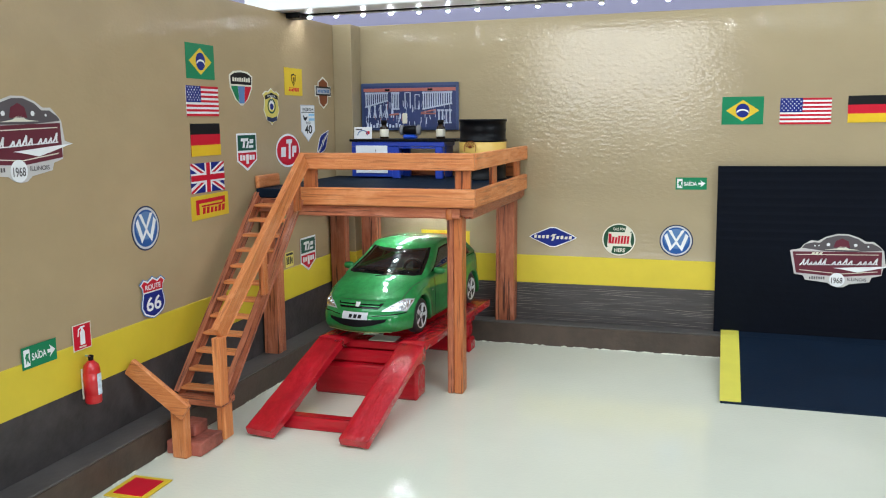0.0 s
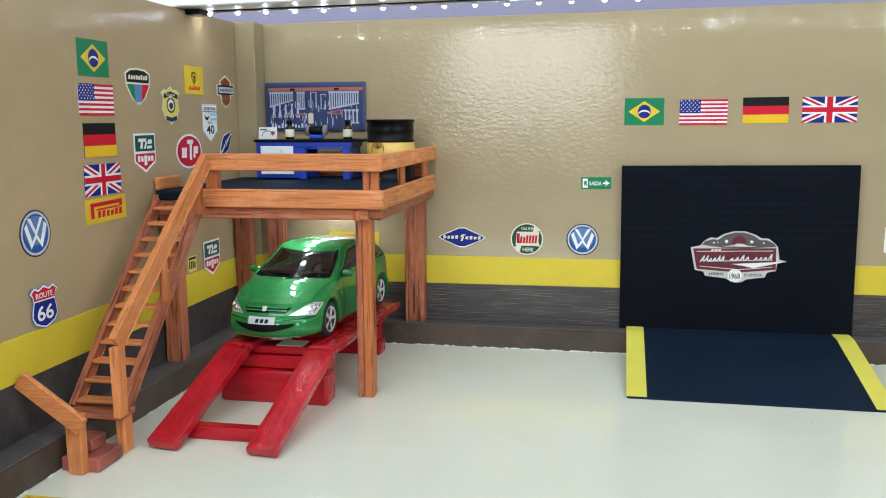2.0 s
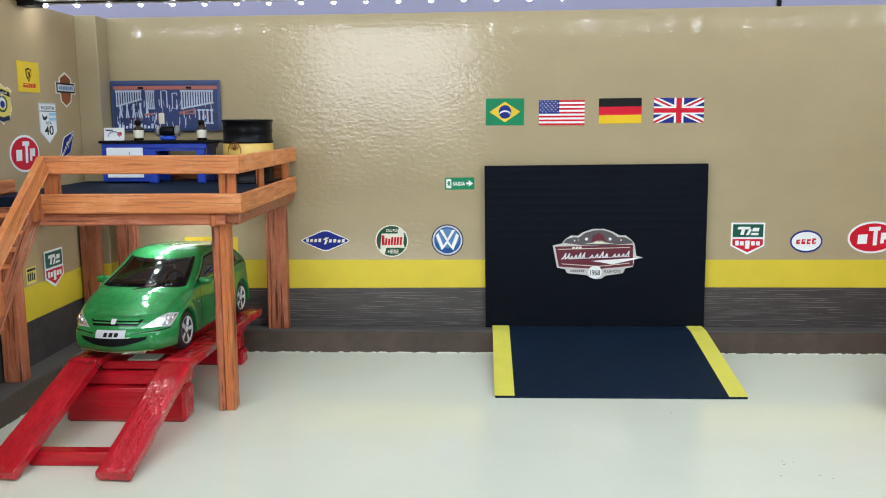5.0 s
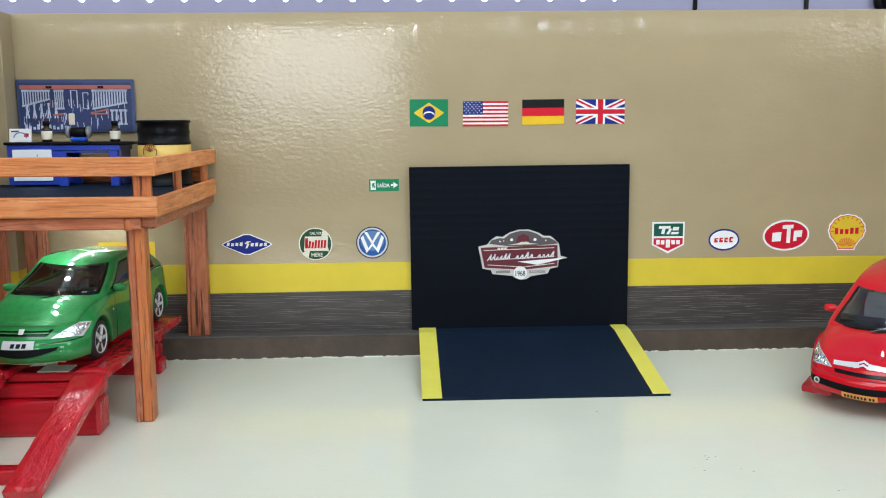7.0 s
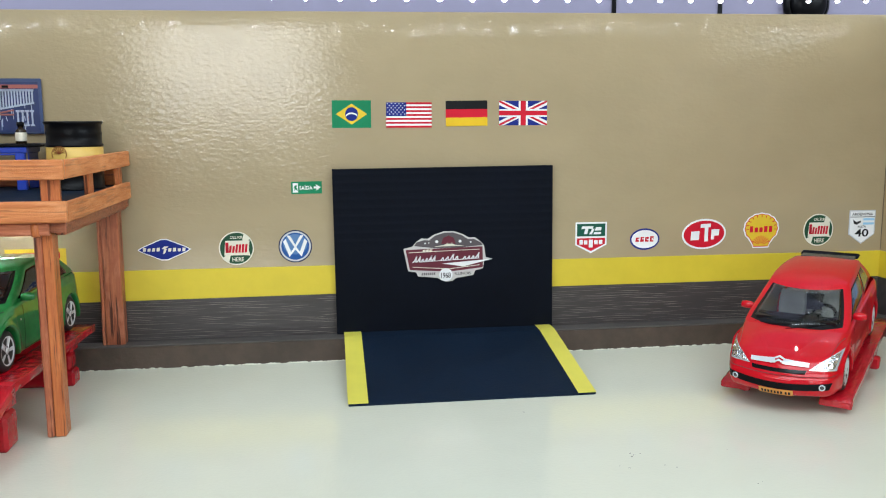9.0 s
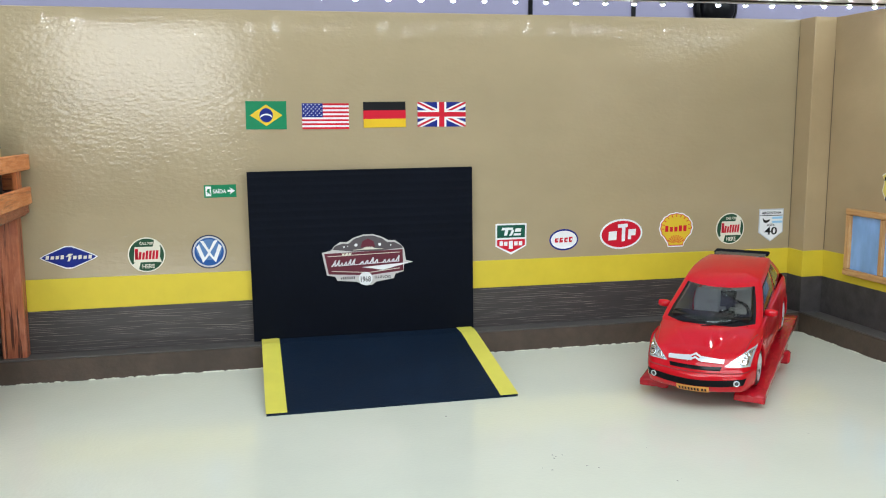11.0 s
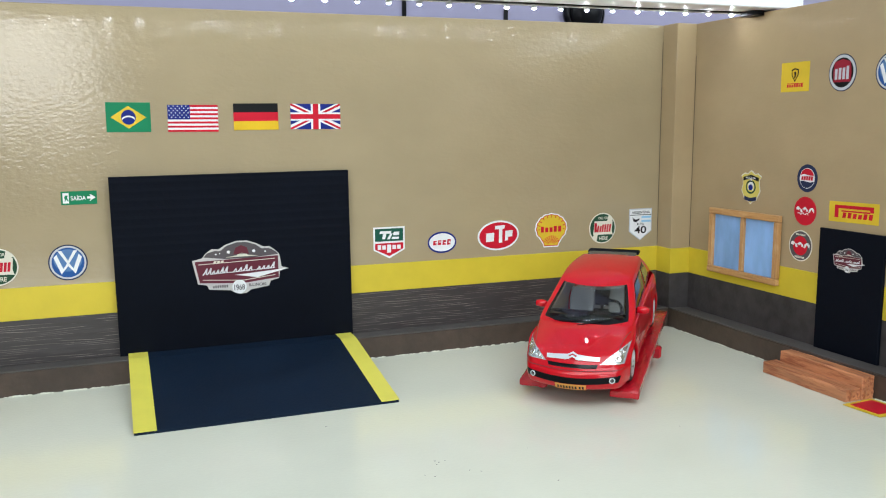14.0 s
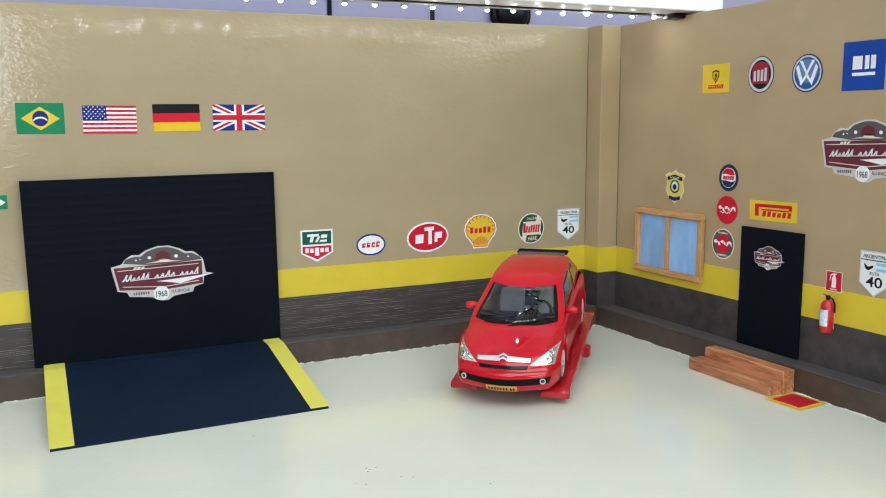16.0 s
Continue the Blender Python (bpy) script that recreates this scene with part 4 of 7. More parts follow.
LAMP_BOWL = mat("lamp_bowl", (0.92, 0.94, 0.95), 0.10, 1.0, vary=0.05)
LAMP_DARK = mat("lamp_dark", (0.045, 0.050, 0.060), 0.15, 0.3, vary=0.4, scale=600, bump=0.0006, bscale=500, coat=1.0)
CAR_GLASS = mat("car_glass", (0.55, 0.62, 0.64), 0.02, vary=0.0, glass=True)
# Tint stands in for the dark interior behind open side windows
SHADE_GLASS = mat("shade_car_glass", (0.16, 0.18, 0.19), 0.02, vary=0.0, glass=True)
CLEAR_GLASS = mat("clear_car_glass", (0.88, 0.93, 0.94), 0.02, vary=0.0, glass=True)
SEAT_DARK = mat("seat_dark", (0.085, 0.085, 0.095), 0.6, vary=0.15, scale=100)
SEAT_GREY = mat("seat_grey", (0.30, 0.275, 0.25), 0.65, vary=0.15, scale=300, bump=0.0003, bscale=900)


def make_wheel(parent, x, y, side, spokes):
    hub = part("wheel", lathe([(0.0088, -0.0030), (0.0088, 0.0012), (0.0086, 0.0014)], 28), CAR_BLACK, parent)
    hub.matrix_local = pose(x, y, WHEEL_R, 0, 90 * side, 0)
    r = WHEEL_R
    prof = [(0.0090, -0.0042), (r - 0.0016, -0.0044), (r - 0.0004, -0.0036), (r, -0.0020), (r, 0.0020), (r - 0.0004, 0.0034), (r - 0.0016, 0.0043), (0.0096, 0.0044), (0.0090, 0.0038)]
    bm = lathe(prof, 40)
    part("tyre", bm, TYRE, hub, "black rubber tyre", True)
    part("rim", lathe([(0.0091, 0.0016), (0.0098, 0.0040), (0.0095, 0.0044), (0.0087, 0.0042), (0.0083, 0.0018)], 40), RIM, hub, "silver rim", True)
    for i in range(spokes):
        a = 2 * math.pi * (i + 0.25) / spokes
        d = Vector((math.cos(a), math.sin(a), 0))
        bm = beam(d * 0.0012 + Vector((0, 0, 0.0030)), d * 0.0088 + Vector((0, 0, 0.0034)), 0.0030, 0.0014, (-d.y, d.x, 0), 0.0004)
        part("spoke", bm, RIM, hub)
    part("hub_cap", lathe([(0.0024, 0.0024), (0.0022, 0.0040), (0.0010, 0.0044)], 16), RIM, hub, "", True)


def car_shell(S):
    """The lower body as one lofted bmesh, in the car's own axes: front towards -y."""
    yf, yr, W2 = S["front"], S["rear"], S["half"]
    stations = []
    n1, n2, n3 = 22, 140, 14
    lf, lr = 0.030, 0.022
    for i in range(n1):
        stations.append(yf + lf * (i / n1) ** 2)
    for i in range(n2):
        stations.append(yf + lf + (yr - lr - yf - lf) * i / n2)
    for i in range(n3 + 1):
        stations.append(yr - lr * (1 - i / n3) ** 2)
    rows = []
    for y in stations:
        tf = min(1, max(0, (y - yf) / lf))
        tr = min(1, max(0, (yr - y) / lr))
        hw = W2 * (S["nose_w"] + (1 - S["nose_w"]) * math.sqrt(max(0, 1 - (1 - tf) ** 2))) * (0.70 + 0.30 * math.sqrt(max(0, 1 - (1 - tr) ** 2)))
        zt = curve(S["deck"], y)
        drop = curve(S["crown"], y)
        zs = zt - drop
        zb = 0.0062 + 0.0006 * tf
        for ya in (-0.0543, 0.0543):
            dy = abs(y - ya)
            if dy < 0.0150:
                zb = max(zb, 0.0128 + math.sqrt(0.0150 ** 2 - dy ** 2))
        h = zs - zb
        ctrl = [(0.0, zb + 0.0008), (0.80, zb), (0.955, zb + 0.0003), (0.99, zb + 0.05 * h + 0.0008), (1.0, zb + 0.35 * h), (0.995, zb + 0.62 * h), (0.972, zs - 0.0035), (0.94, zs - 0.0008), (0.86, zs + 0.40 * drop), (0.6, zs + 0.78 * drop), (0.3, zs + 0.95 * drop), (0.0, zt)]
        pts = []
        for k in range(len(ctrl) - 1):
            p = [Vector(ctrl[min(max(k + j, 0), len(ctrl) - 1)]) for j in (-1, 0, 1, 2)]
            for u in (0, 0.25, 0.5, 0.75):
                q = 0.5 * ((2 * p[1]) + (p[2] - p[0]) * u + (2 * p[0] - 5 * p[1] + 4 * p[2] - p[3]) * u * u + (3 * p[1] - p[0] - 3 * p[2] + p[3]) * u ** 3)
                pts.append(q)
        pts.append(Vector(ctrl[-1]))
        row = []
        for q in pts:
            x, z = q.x * hw, q.y
            sh = S["nose_back"] * max(0, (z - 0.013) / 0.016) ** 2 + 0.003 * max(0, (0.012 - z) / 0.006) ** 2
            yy = y + sh * (1 - tf) ** 1.5 - 0.004 * max(0, (z - 0.020) / 0.02) * (1 - tr) ** 2
            step = min(1, max(0, (S["bumper"] - z) / 0.0011))
            step = step * step * (3 - 2 * step)
            yy += step * (0.0012 * (1 - tr) ** 0.5 - 0.0017 * max(0, 1 - (y - yf) / 0.024) ** 0.5)
            x *= 1 + 0.020 * step * (max(0, 1 - (y - yf) / 0.026) + max(0, 1 - (yr - y) / 0.022))
            for ya in (-0.0543, 0.0543):
                away = math.hypot(y - ya, z - 0.0128)
                x *= 1 + 0.026 * math.exp(-((away - 0.0162) / 0.0020) ** 2) * min(1, (q.x / 0.9) ** 6)
            row.append((x, yy, z))
        full = row + [(-a, b, c) for a, b, c in row[-2:0:-1]]
        rows.append(full)
    bm = bmesh.new()
    vr = [[bm.verts.new(p) for p in r] for r in rows]
    m = len(vr[0])
    for a, b in zip(vr, vr[1:]):
        for k in range(m):
            bm.faces.new((a[k], a[(k + 1) % m], b[(k + 1) % m], b[k]))
    # the nose: level rows across the front, bowed forward in the middle
    first, half, low, cols = vr[0], m // 2, 8, 28
    wide = max(v.co.x for v in first)
    across = []
    for k in range(low, half):
        p, r = first[k], first[m - k]
        row = [p]
        for i in range(1, cols):
            x = p.co.x * (1 - 2 * i / cols)
            row.append(bm.verts.new((x, p.co.y - S["bow"] * (p.co.x ** 2 - x ** 2) / wide ** 2, p.co.z)))
        across.append(row + [r])
    for a, b in zip(across, across[1:]):
        for i in range(cols):
            bm.faces.new((a[i], a[i + 1], b[i + 1], b[i]))
    for i in range(cols):
        bm.faces.new((across[-1][i], across[-1][i + 1], first[half]))
    bm.faces.new(across[0] + [first[(m - k) % m] for k in range(low - 1, -low, -1)])
    bm.faces.new(vr[-1][::-1])
    bmesh.ops.recalc_face_normals(bm, faces=bm.faces)
    return bm


def greenhouse(S):
    """Rings from belt to roof; returns the painted bmesh and one bmesh for each glazed opening."""
    NF, NC, NS, NR = 32, 4, 26, 14
    layers = 12

    def ring(h):
        yf = lerp(S["ws"][0], S["ws"][1], h ** 0.92)
        yr = lerp(S["tail"][0], S["tail"][1], h ** 1.3)
        w = S["gw"][0] - (S["gw"][0] - S["gw"][1]) * h ** 1.35
        bow = lerp(0.012, 0.006, h)
        rc = 0.0035
        pts = []
        for i in range(NF):
            t = -1 + 2 * i / NF
            pts.append((t * (w - rc), yf + bow * t * t))
        for i in range(NC):
            a = math.pi / 2 * i / NC
            pts.append((w - rc + rc * math.sin(a), yf + bow + rc * 1.6 * (1 - math.cos(a))))
        ys, ye = yf + bow + rc * 1.6, yr - 0.004 - rc
        for i in range(NS):
            t = i / NS
            pts.append((w * (1 - S["taper"] * t * t), lerp(ys, ye, t)))
        wr = w * (1 - S["taper"])
        for i in range(NC):
            a = math.pi / 2 * i / NC
            pts.append((wr - rc + rc * math.cos(a), ye + rc * math.sin(a)))
        for i in range(NR):
            t = 1 - 2 * i / NR
            pts.append((t * (wr - rc), yr - 0.004 * t * t))
        for i in range(NC):
            a = math.pi / 2 * i / NC
            pts.append((-(wr - rc) - rc * math.sin(a), ye + rc * math.cos(a)))
        for i in range(NS):
            t = 1 - i / NS
            pts.append((-w * (1 - S["taper"] * t * t), lerp(ys, ye, t)))
        for i in range(NC):
            a = math.pi / 2 * i / NC
            pts.append((-w + rc * (1 - math.cos(a)), ys - rc * 1.6 * math.sin(a)))
        return pts

    roof = lambda y: curve(S["roof"], y)
    rows = []
    for j in range(layers + 1):
        h = j / layers
        row = []
        for x, y in ring(h):
            zz = lerp(curve(S["beltline"], y), roof(y) - 0.0022, h)
            row.append(Vector((x, y, zz)))
        rows.append(row)
    top = rows[-1]
    cy = sum(p.y for p in top) / len(top)
    for f in (0.965, 0.90, 0.75, 0.5, 0.25):
        row = []
        for p in top:
            y = cy + (p.y - cy) * f
            row.append(Vector((p.x * f, y, roof(y) - 0.0022 * f ** 4)))
        rows.append(row)
    m = len(top)
    o_side = NF + NC
    o_rear = o_side + NS + NC
    o_side2 = o_rear + NR + NC

    def zone(i, j):
        """Which opening the cell belongs to, if any."""
        if i < NF and 1 <= j <= layers - 2:
            edge = i in (0, NF - 1) or j in (1,)
            return "windscreen_trim" if edge else "windscreen"
        if 1 <= j <= layers - 3:
            for o, tag in ((o_side, "l"), (o_side2, "r")):
                k = i - o if tag == "l" else NS - 1 - (i - o)
                if 0 <= k < NS:
                    if 1 <= k <= S["bpillar"] - 1:
                        return "front_window_" + tag
                    if S["bpillar"] + 1 <= k <= S["cpillar"]:
                        return "rear_window_" + tag
            if o_rear + 2 <= i < o_rear + NR - 2:
                return "tail_window"
        return "paint"

    groups = {}
    for j in range(len(rows) - 1):
        for i in range(m):
            groups.setdefault("paint" if j >= layers else zone(i, j), []).append((i, j))
    out = {}
    for tag, cells in groups.items():
        bm = bmesh.new()
        vs = {}

        def vert(i, j):
            if (i % m, j) not in vs:
                vs[(i % m, j)] = bm.verts.new(rows[j][i % m])
            return vs[(i % m, j)]

        for i, j in cells:
            bm.faces.new((vert(i, j), vert(i + 1, j), vert(i + 1, j + 1), vert(i, j + 1)))
        if tag == "paint":
            bm.faces.new([vert(i, len(rows) - 1) for i in range(m)])
        bmesh.ops.recalc_face_normals(bm, faces=bm.faces)
        out[tag] = bm
    return out


def patch(tree, corners, way=(0, 1, 0), lift=0.0003, nu=12, nv=6, bend=0.0, belly=0.0):
    """A piece laid on the car's skin: four (x, z) corners, lower left first, cast along way; bend bows it up in the middle, belly its lower edge alone."""
    way = Vector(way).normalized()
    bm = bmesh.new()
    grid = []
    a, b, c, d = [Vector(q) for q in corners]
    for j in range(nv + 1):
        row = []
        for i in range(nu + 1):
            u, v = i / nu, j / nv
            q = a.lerp(b, u).lerp(d.lerp(c, u), v)
            q.y += (bend + belly * (1 - v)) * (1 - (2 * u - 1) ** 2)
            start = Vector((q.x, -0.088, q.y)) - way * 0.1
            hit_at, nrm, _, _ = tree.ray_cast(start, way)
            if hit_at is None:
                row.append(None)
                continue
            if nrm.dot(way) > 0:
                nrm = -nrm
            row.append((bm.verts.new(hit_at + nrm * lift), nrm.copy()))
        grid.append(row)
    for j in range(nv):
        for i in range(nu):
            cell = (grid[j][i], grid[j][i + 1], grid[j + 1][i + 1], grid[j + 1][i])
            if None not in cell:
                bm.faces.new([q[0] for q in cell])
    return bm


def side_patch(tree, pts, side, lift=0.00025, n=14, w=0.0004):
    """A thin line on the flank through (y, z) points."""
    bm = bmesh.new()
    for (y0, z0), (y1, z1) in zip(pts, pts[1:]):
        prev = None
        nrm2 = Vector((y1 - y0, z1 - z0)).normalized()
        off = Vector((-nrm2.y, nrm2.x)) * w
        for i in range(n + 1):
            t = i / n
            pair = []
            for s in (-1, 1):
                q = Vector((lerp(y0, y1, t), lerp(z0, z1, t))) + off * s
                hit_at, nrm, _, _ = tree.ray_cast(Vector((side * 0.2, q.x, q.y)), Vector((-side, 0, 0)))
                pair.append(None if hit_at is None else bm.verts.new(hit_at + Vector((side * lift, 0, 0))))
            if prev and None not in pair and None not in prev:
                bm.faces.new((prev[0], prev[1], pair[1], pair[0]))
            prev = pair
    return bm


def seat_back(sx):
    """A leaning backrest with raised side bolsters, narrower at the shoulders."""
    bm = bmesh.new()
    rows = []
    for j in range(9):
        v = j / 8
        half = 0.0103 - 0.0026 * v ** 3 - 0.0012 * (1 - v) ** 3
        y, z = 0.0185 + 0.0083 * v, 0.0215 + 0.0225 * v
        ring = []
        for i in range(20):
            a = 2 * math.pi * i / 20
            cx, cy = math.cos(a), math.sin(a)
            u = math.copysign(abs(cx) ** 0.5, cx)
            bolster = -0.0016 * max(0.0, abs(u) - 0.55) / 0.45 if cy < 0 else 0.0
            thin = 1.0 - 0.5 * v ** 6
            ring.append(bm.verts.new((sx + half * u, y + thin * (0.0026 * math.copysign(abs(cy) ** 0.6, cy) + bolster), z)))
        if rows:
            for i in range(20):
                bm.faces.new((rows[-1][i], rows[-1][(i + 1) % 20], ring[(i + 1) % 20], ring[i]))
        rows.append(ring)
    bm.faces.new(rows[-1])
    bm.faces.new(rows[0][::-1])
    return bm


def add_interior(car, S, seat):
    """Tub, dashboard, seats and steering wheel."""
    part("cabin_floor", box(-0.029, 0.029, -0.040, 0.066, 0.0135, 0.0150, 0.0005), SEAT_DARK, car)
    for sx in (-1, 1):
        part("door_card", box(sx * 0.0325 - 0.0006, sx * 0.0325 + 0.0006, -0.038, 0.066, 0.0152, S["belt"] - 0.001, 0.0003), seat, car)
    dash = part("dashboard", box(-0.0300, 0.0300, S["ws"][0] + 0.012, S["ws"][0] + 0.0290, 0.026, S["belt"] + 0.0032, 0.0035, seg=3), CAR_BLACK, car, "black dashboard")
    wheel_y = S["ws"][0] + 0.034
    ring = [(0.0155 + 0.0074 * math.cos(a * math.pi / 10), wheel_y + 0.0022 * math.sin(a * math.pi / 10), S["belt"] + 0.0020 + 0.0064 * math.sin(a * math.pi / 10)) for a in range(21)]
    sw = part("steering_wheel", tube(ring, 0.0012, 8), CAR_BLACK, car, "black steering wheel", True)
    part("spoke", beam((0.0095, wheel_y, S["belt"] + 0.0006), (0.0215, wheel_y, S["belt"] + 0.0006), 0.0012, 0.0016), CAR_BLACK, sw)
    for sx in (-0.0155, 0.0155):
        st = part("front_seat", box(sx - 0.0105, sx + 0.0105, 0.000, 0.021, 0.0152, 0.0235, 0.003, seg=2), seat, car)
        part("backrest", seat_back(sx), seat, st, "", True)
        part("headrest", box(sx - 0.0045, sx + 0.0045, 0.0250, 0.0290, 0.0440, 0.0505, 0.0015, seg=2), seat, st)
    st = part("rear_bench", box(-0.027, 0.027, 0.038, 0.056, 0.0152, 0.024, 0.003, seg=2), seat, car)
    part("backrest", beam((0, 0.0545, 0.022), (0, 0.0615, 0.0440), 0.054, 0.005, (1, 0, 0), 0.002), seat, st)
    return dash


def build_car(name, label, m, S, paint, seat):
    car = thing(name, label, "model car", m=m, group="model cars")
    shell = car_shell(S)
    tree = BVHTree.FromBMesh(shell)
    gone = [f for f in shell.faces if S["ws"][0] + 0.0092 + 0.0135 * (f.calc_center_median().x / S["gw"][0]) ** 2 < f.calc_center_median().y < S["open"][1] and f.normal.z > 0.75 and abs(f.calc_center_median().x) < S["gw"][0] - 0.0012 and f.calc_center_median().z > 0.03]
    bmesh.ops.delete(shell, geom=gone, context="FACES")
    part("body", shell, paint, car, S["paint_words"] + " painted lower body", True)
    house = greenhouse(S)
    part("roof", house.pop("paint"), paint, car, S["paint_words"] + " roof and pillars", True)
    part("windscreen_trim", house.pop("windscreen_trim"), CAR_BLACK, car, "black windscreen surround", True)
    for tag, bm in house.items():
        bmesh.ops.solidify(bm, geom=bm.faces[:], thickness=0.0005)
        g = part({"w": "windscreen", "f": "side_window", "r": "side_window", "t": "tail_window"}[tag[0]], bm, S["side_glass"] if tag[0] in "fr" else S["glass"], car, "glass darkened to stand in for the unlit interior" if tag[0] in "fr" and S["side_glass"] is SHADE_GLASS else "clear glass", True)
        g.visible_shadow = False
    # Black boxes added to block light under the body and darken the wheel arches
    part("chassis", box(-0.0250, 0.0250, -0.080, 0.076, 0.0070, 0.0130, 0.002), CAR_BLACK, car, "black underside box added to block light")
    part("wheel_well", box(-0.0245, 0.0245, -0.072, -0.0365, 0.0132, 0.0290, 0.002), CAR_BLACK, car)
    part("wheel_well", box(-0.0245, 0.0245, 0.0385, 0.0715, 0.0132, 0.0290, 0.002), CAR_BLACK, car)
    for ya in (-0.0543, 0.0543):
        for side in (-1, 1):
            make_wheel(car, side * (S["half"] - 0.0051), ya, side, S["spokes"])
    add_interior(car, S, seat)
    for side in (-1, 1):
        for z0, y0, y1, z1 in ((0.0085, -0.0300, -0.0285, S["belt"] - 0.003), (0.0085, S["door"], S["door"] + 0.0010, S["belt"] - 0.003)):
            part("door_gap", side_patch(tree, [(y0, z0), (y1, z1)], side, w=0.00022), CAR_BLACK, car)
        part("sill_gap", side_patch(tree, [(-0.0300, 0.0085), (S["door"], 0.0085)], side, w=0.00022), CAR_BLACK, car)
        part("side_strip", side_patch(tree, [(-0.0280, 0.0195), (S["door"] - 0.001, 0.0205)], side, 0.0007, w=0.0013), paint, car, "body-coloured rubbing strip")
        part("door_handle", side_patch(tree, [(S["door"] - 0.010, 0.0310), (S["door"] - 0.003, 0.0312)], side, 0.0009, w=0.0009), paint, car)
        mx, my, mz = S["mirror"]
        arm = part("mirror", lathe([(0.0006, -0.0046), (0.0026, -0.0040), (0.0031, -0.0010), (0.0030, 0.0020), (0.0020, 0.0042), (0.0005, 0.0046)], 16), paint, car, "body-coloured door mirror", True)
        arm.matrix_local = pose(side * mx, my, mz, 0, 90, 0) @ Matrix.Diagonal((0.92, 0.85, 1, 1))
        part("mirror_arm", beam((side * (mx - 0.0065), my + 0.001, mz - 0.0020), (side * (mx - 0.002), my, mz - 0.0012), 0.0016, 0.0014, (0, 1, 0), 0.0003), CAR_BLACK, car)
    return car, tree


def hood_line(tree, p0, p1, w, lift, bow=0.0, n=22):
    """A narrow strip along the bonnet from (x, y) to (x, y), laid down from above."""
    bm = bmesh.new()
    p0, p1 = Vector(p0), Vector(p1)
    d = (p1 - p0).normalized()
    side = Vector((-d.y, d.x))
    prev = None
    for i in range(n + 1):
        t = i / n
        c = p0.lerp(p1, t) + side * bow * math.sin(math.pi * t)
        row = []
        for s, up in ((-1, 0.00005), (0, lift), (1, 0.00005)):
            q = c + side * w * s
            at, nrm, _, _ = tree.ray_cast(Vector((q.x, q.y, 0.2)), Vector((0, 0, -1)))
            row.append(None if at is None else bm.verts.new(at + Vector((0, 0, up))))
        if prev and None not in row and None not in prev:
            bm.faces.new((prev[0], prev[1], row[1], row[0]))
            bm.faces.new((prev[1], prev[2], row[2], row[1]))
        prev = row
    return bm


def headlight(car, tree, c, way, inner, bowls, label):
    """Clear lens over a pale rim, a darker inside and round bowls; bowls: (across, up, radius) in the lens's own half-square."""
    h = part("headlight", patch(tree, c, way=way, lift=0.0005, nu=18, nv=12), LAMP_RIM, car, label, True)
    a, b, d, e = [Vector(q) for q in c]
    spot = lambda u, v: a.lerp(b, u).lerp(e.lerp(d, u), v)
    k = 0.09
    part("lens", patch(tree, [spot(k, k), spot(1 - k, k), spot(1 - k, 1 - k), spot(k, 1 - k)], way=way, lift=0.0007, nu=16, nv=10), inner, h, "", True)
    for u, v, r in bowls:
        m = spot(u if c[0][0] > 0 else 1 - u, v)
        at, nrm, _, _ = tree.ray_cast(Vector((m.x, -0.088, m.y)) - Vector(way).normalized() * 0.1, Vector(way).normalized())
        bowl = part("reflector", lathe([(r, 0.0), (r, 0.0006), (r * 0.8, 0.0008), (r * 0.35, 0.0002)], 20), LAMP_BOWL, h, "bright round reflector", True)
        bowl.matrix_local = Matrix.Translation(at + nrm * 0.0006) @ nrm.to_track_quat("Z", "Y").to_matrix().to_4x4()


def mirrored(c):
    """The same corners on the other side, kept in order."""
    a, b, d, e = c
    return [(-b[0], b[1]), (-a[0], a[1]), (-e[0], e[1]), (-d[0], d[1])]


def on_glass(S, x, h, lift=0.0007):
    """A point on the windscreen, h of the way up it."""
    w = S["gw"][0] - (S["gw"][0] - S["gw"][1]) * h ** 1.35
    y = lerp(S["ws"][0], S["ws"][1], h ** 0.92) + lerp(0.012, 0.006, h) * (x / (w - 0.0035)) ** 2
    return (x, y - 0.4 * lift, lerp(curve(S["beltline"], y), curve(S["roof"], y) - 0.0022, h) + lift)


def wiper(car, S, ends, r=0.00045):
    (x0, h0), (x1, h1) = ends
    part("wiper", tube([on_glass(S, lerp(x0, x1, i / 6), lerp(h0, h1, i / 6)) for i in range(7)], r, 6), CAR_BLACK, car, "black wiper")


GREEN = mat("green_metal_paint", (0.020, 0.215, 0.055), 0.44, 0.25, spec=0.06, vary=0.16, scale=1100, coat=1.0)
CAR_RED = mat("red_car_paint", (0.56, 0.003, 0.012), 0.40, 0.0, spec=0.04, vary=0.03, scale=300, coat=0.85, crough=0.008)


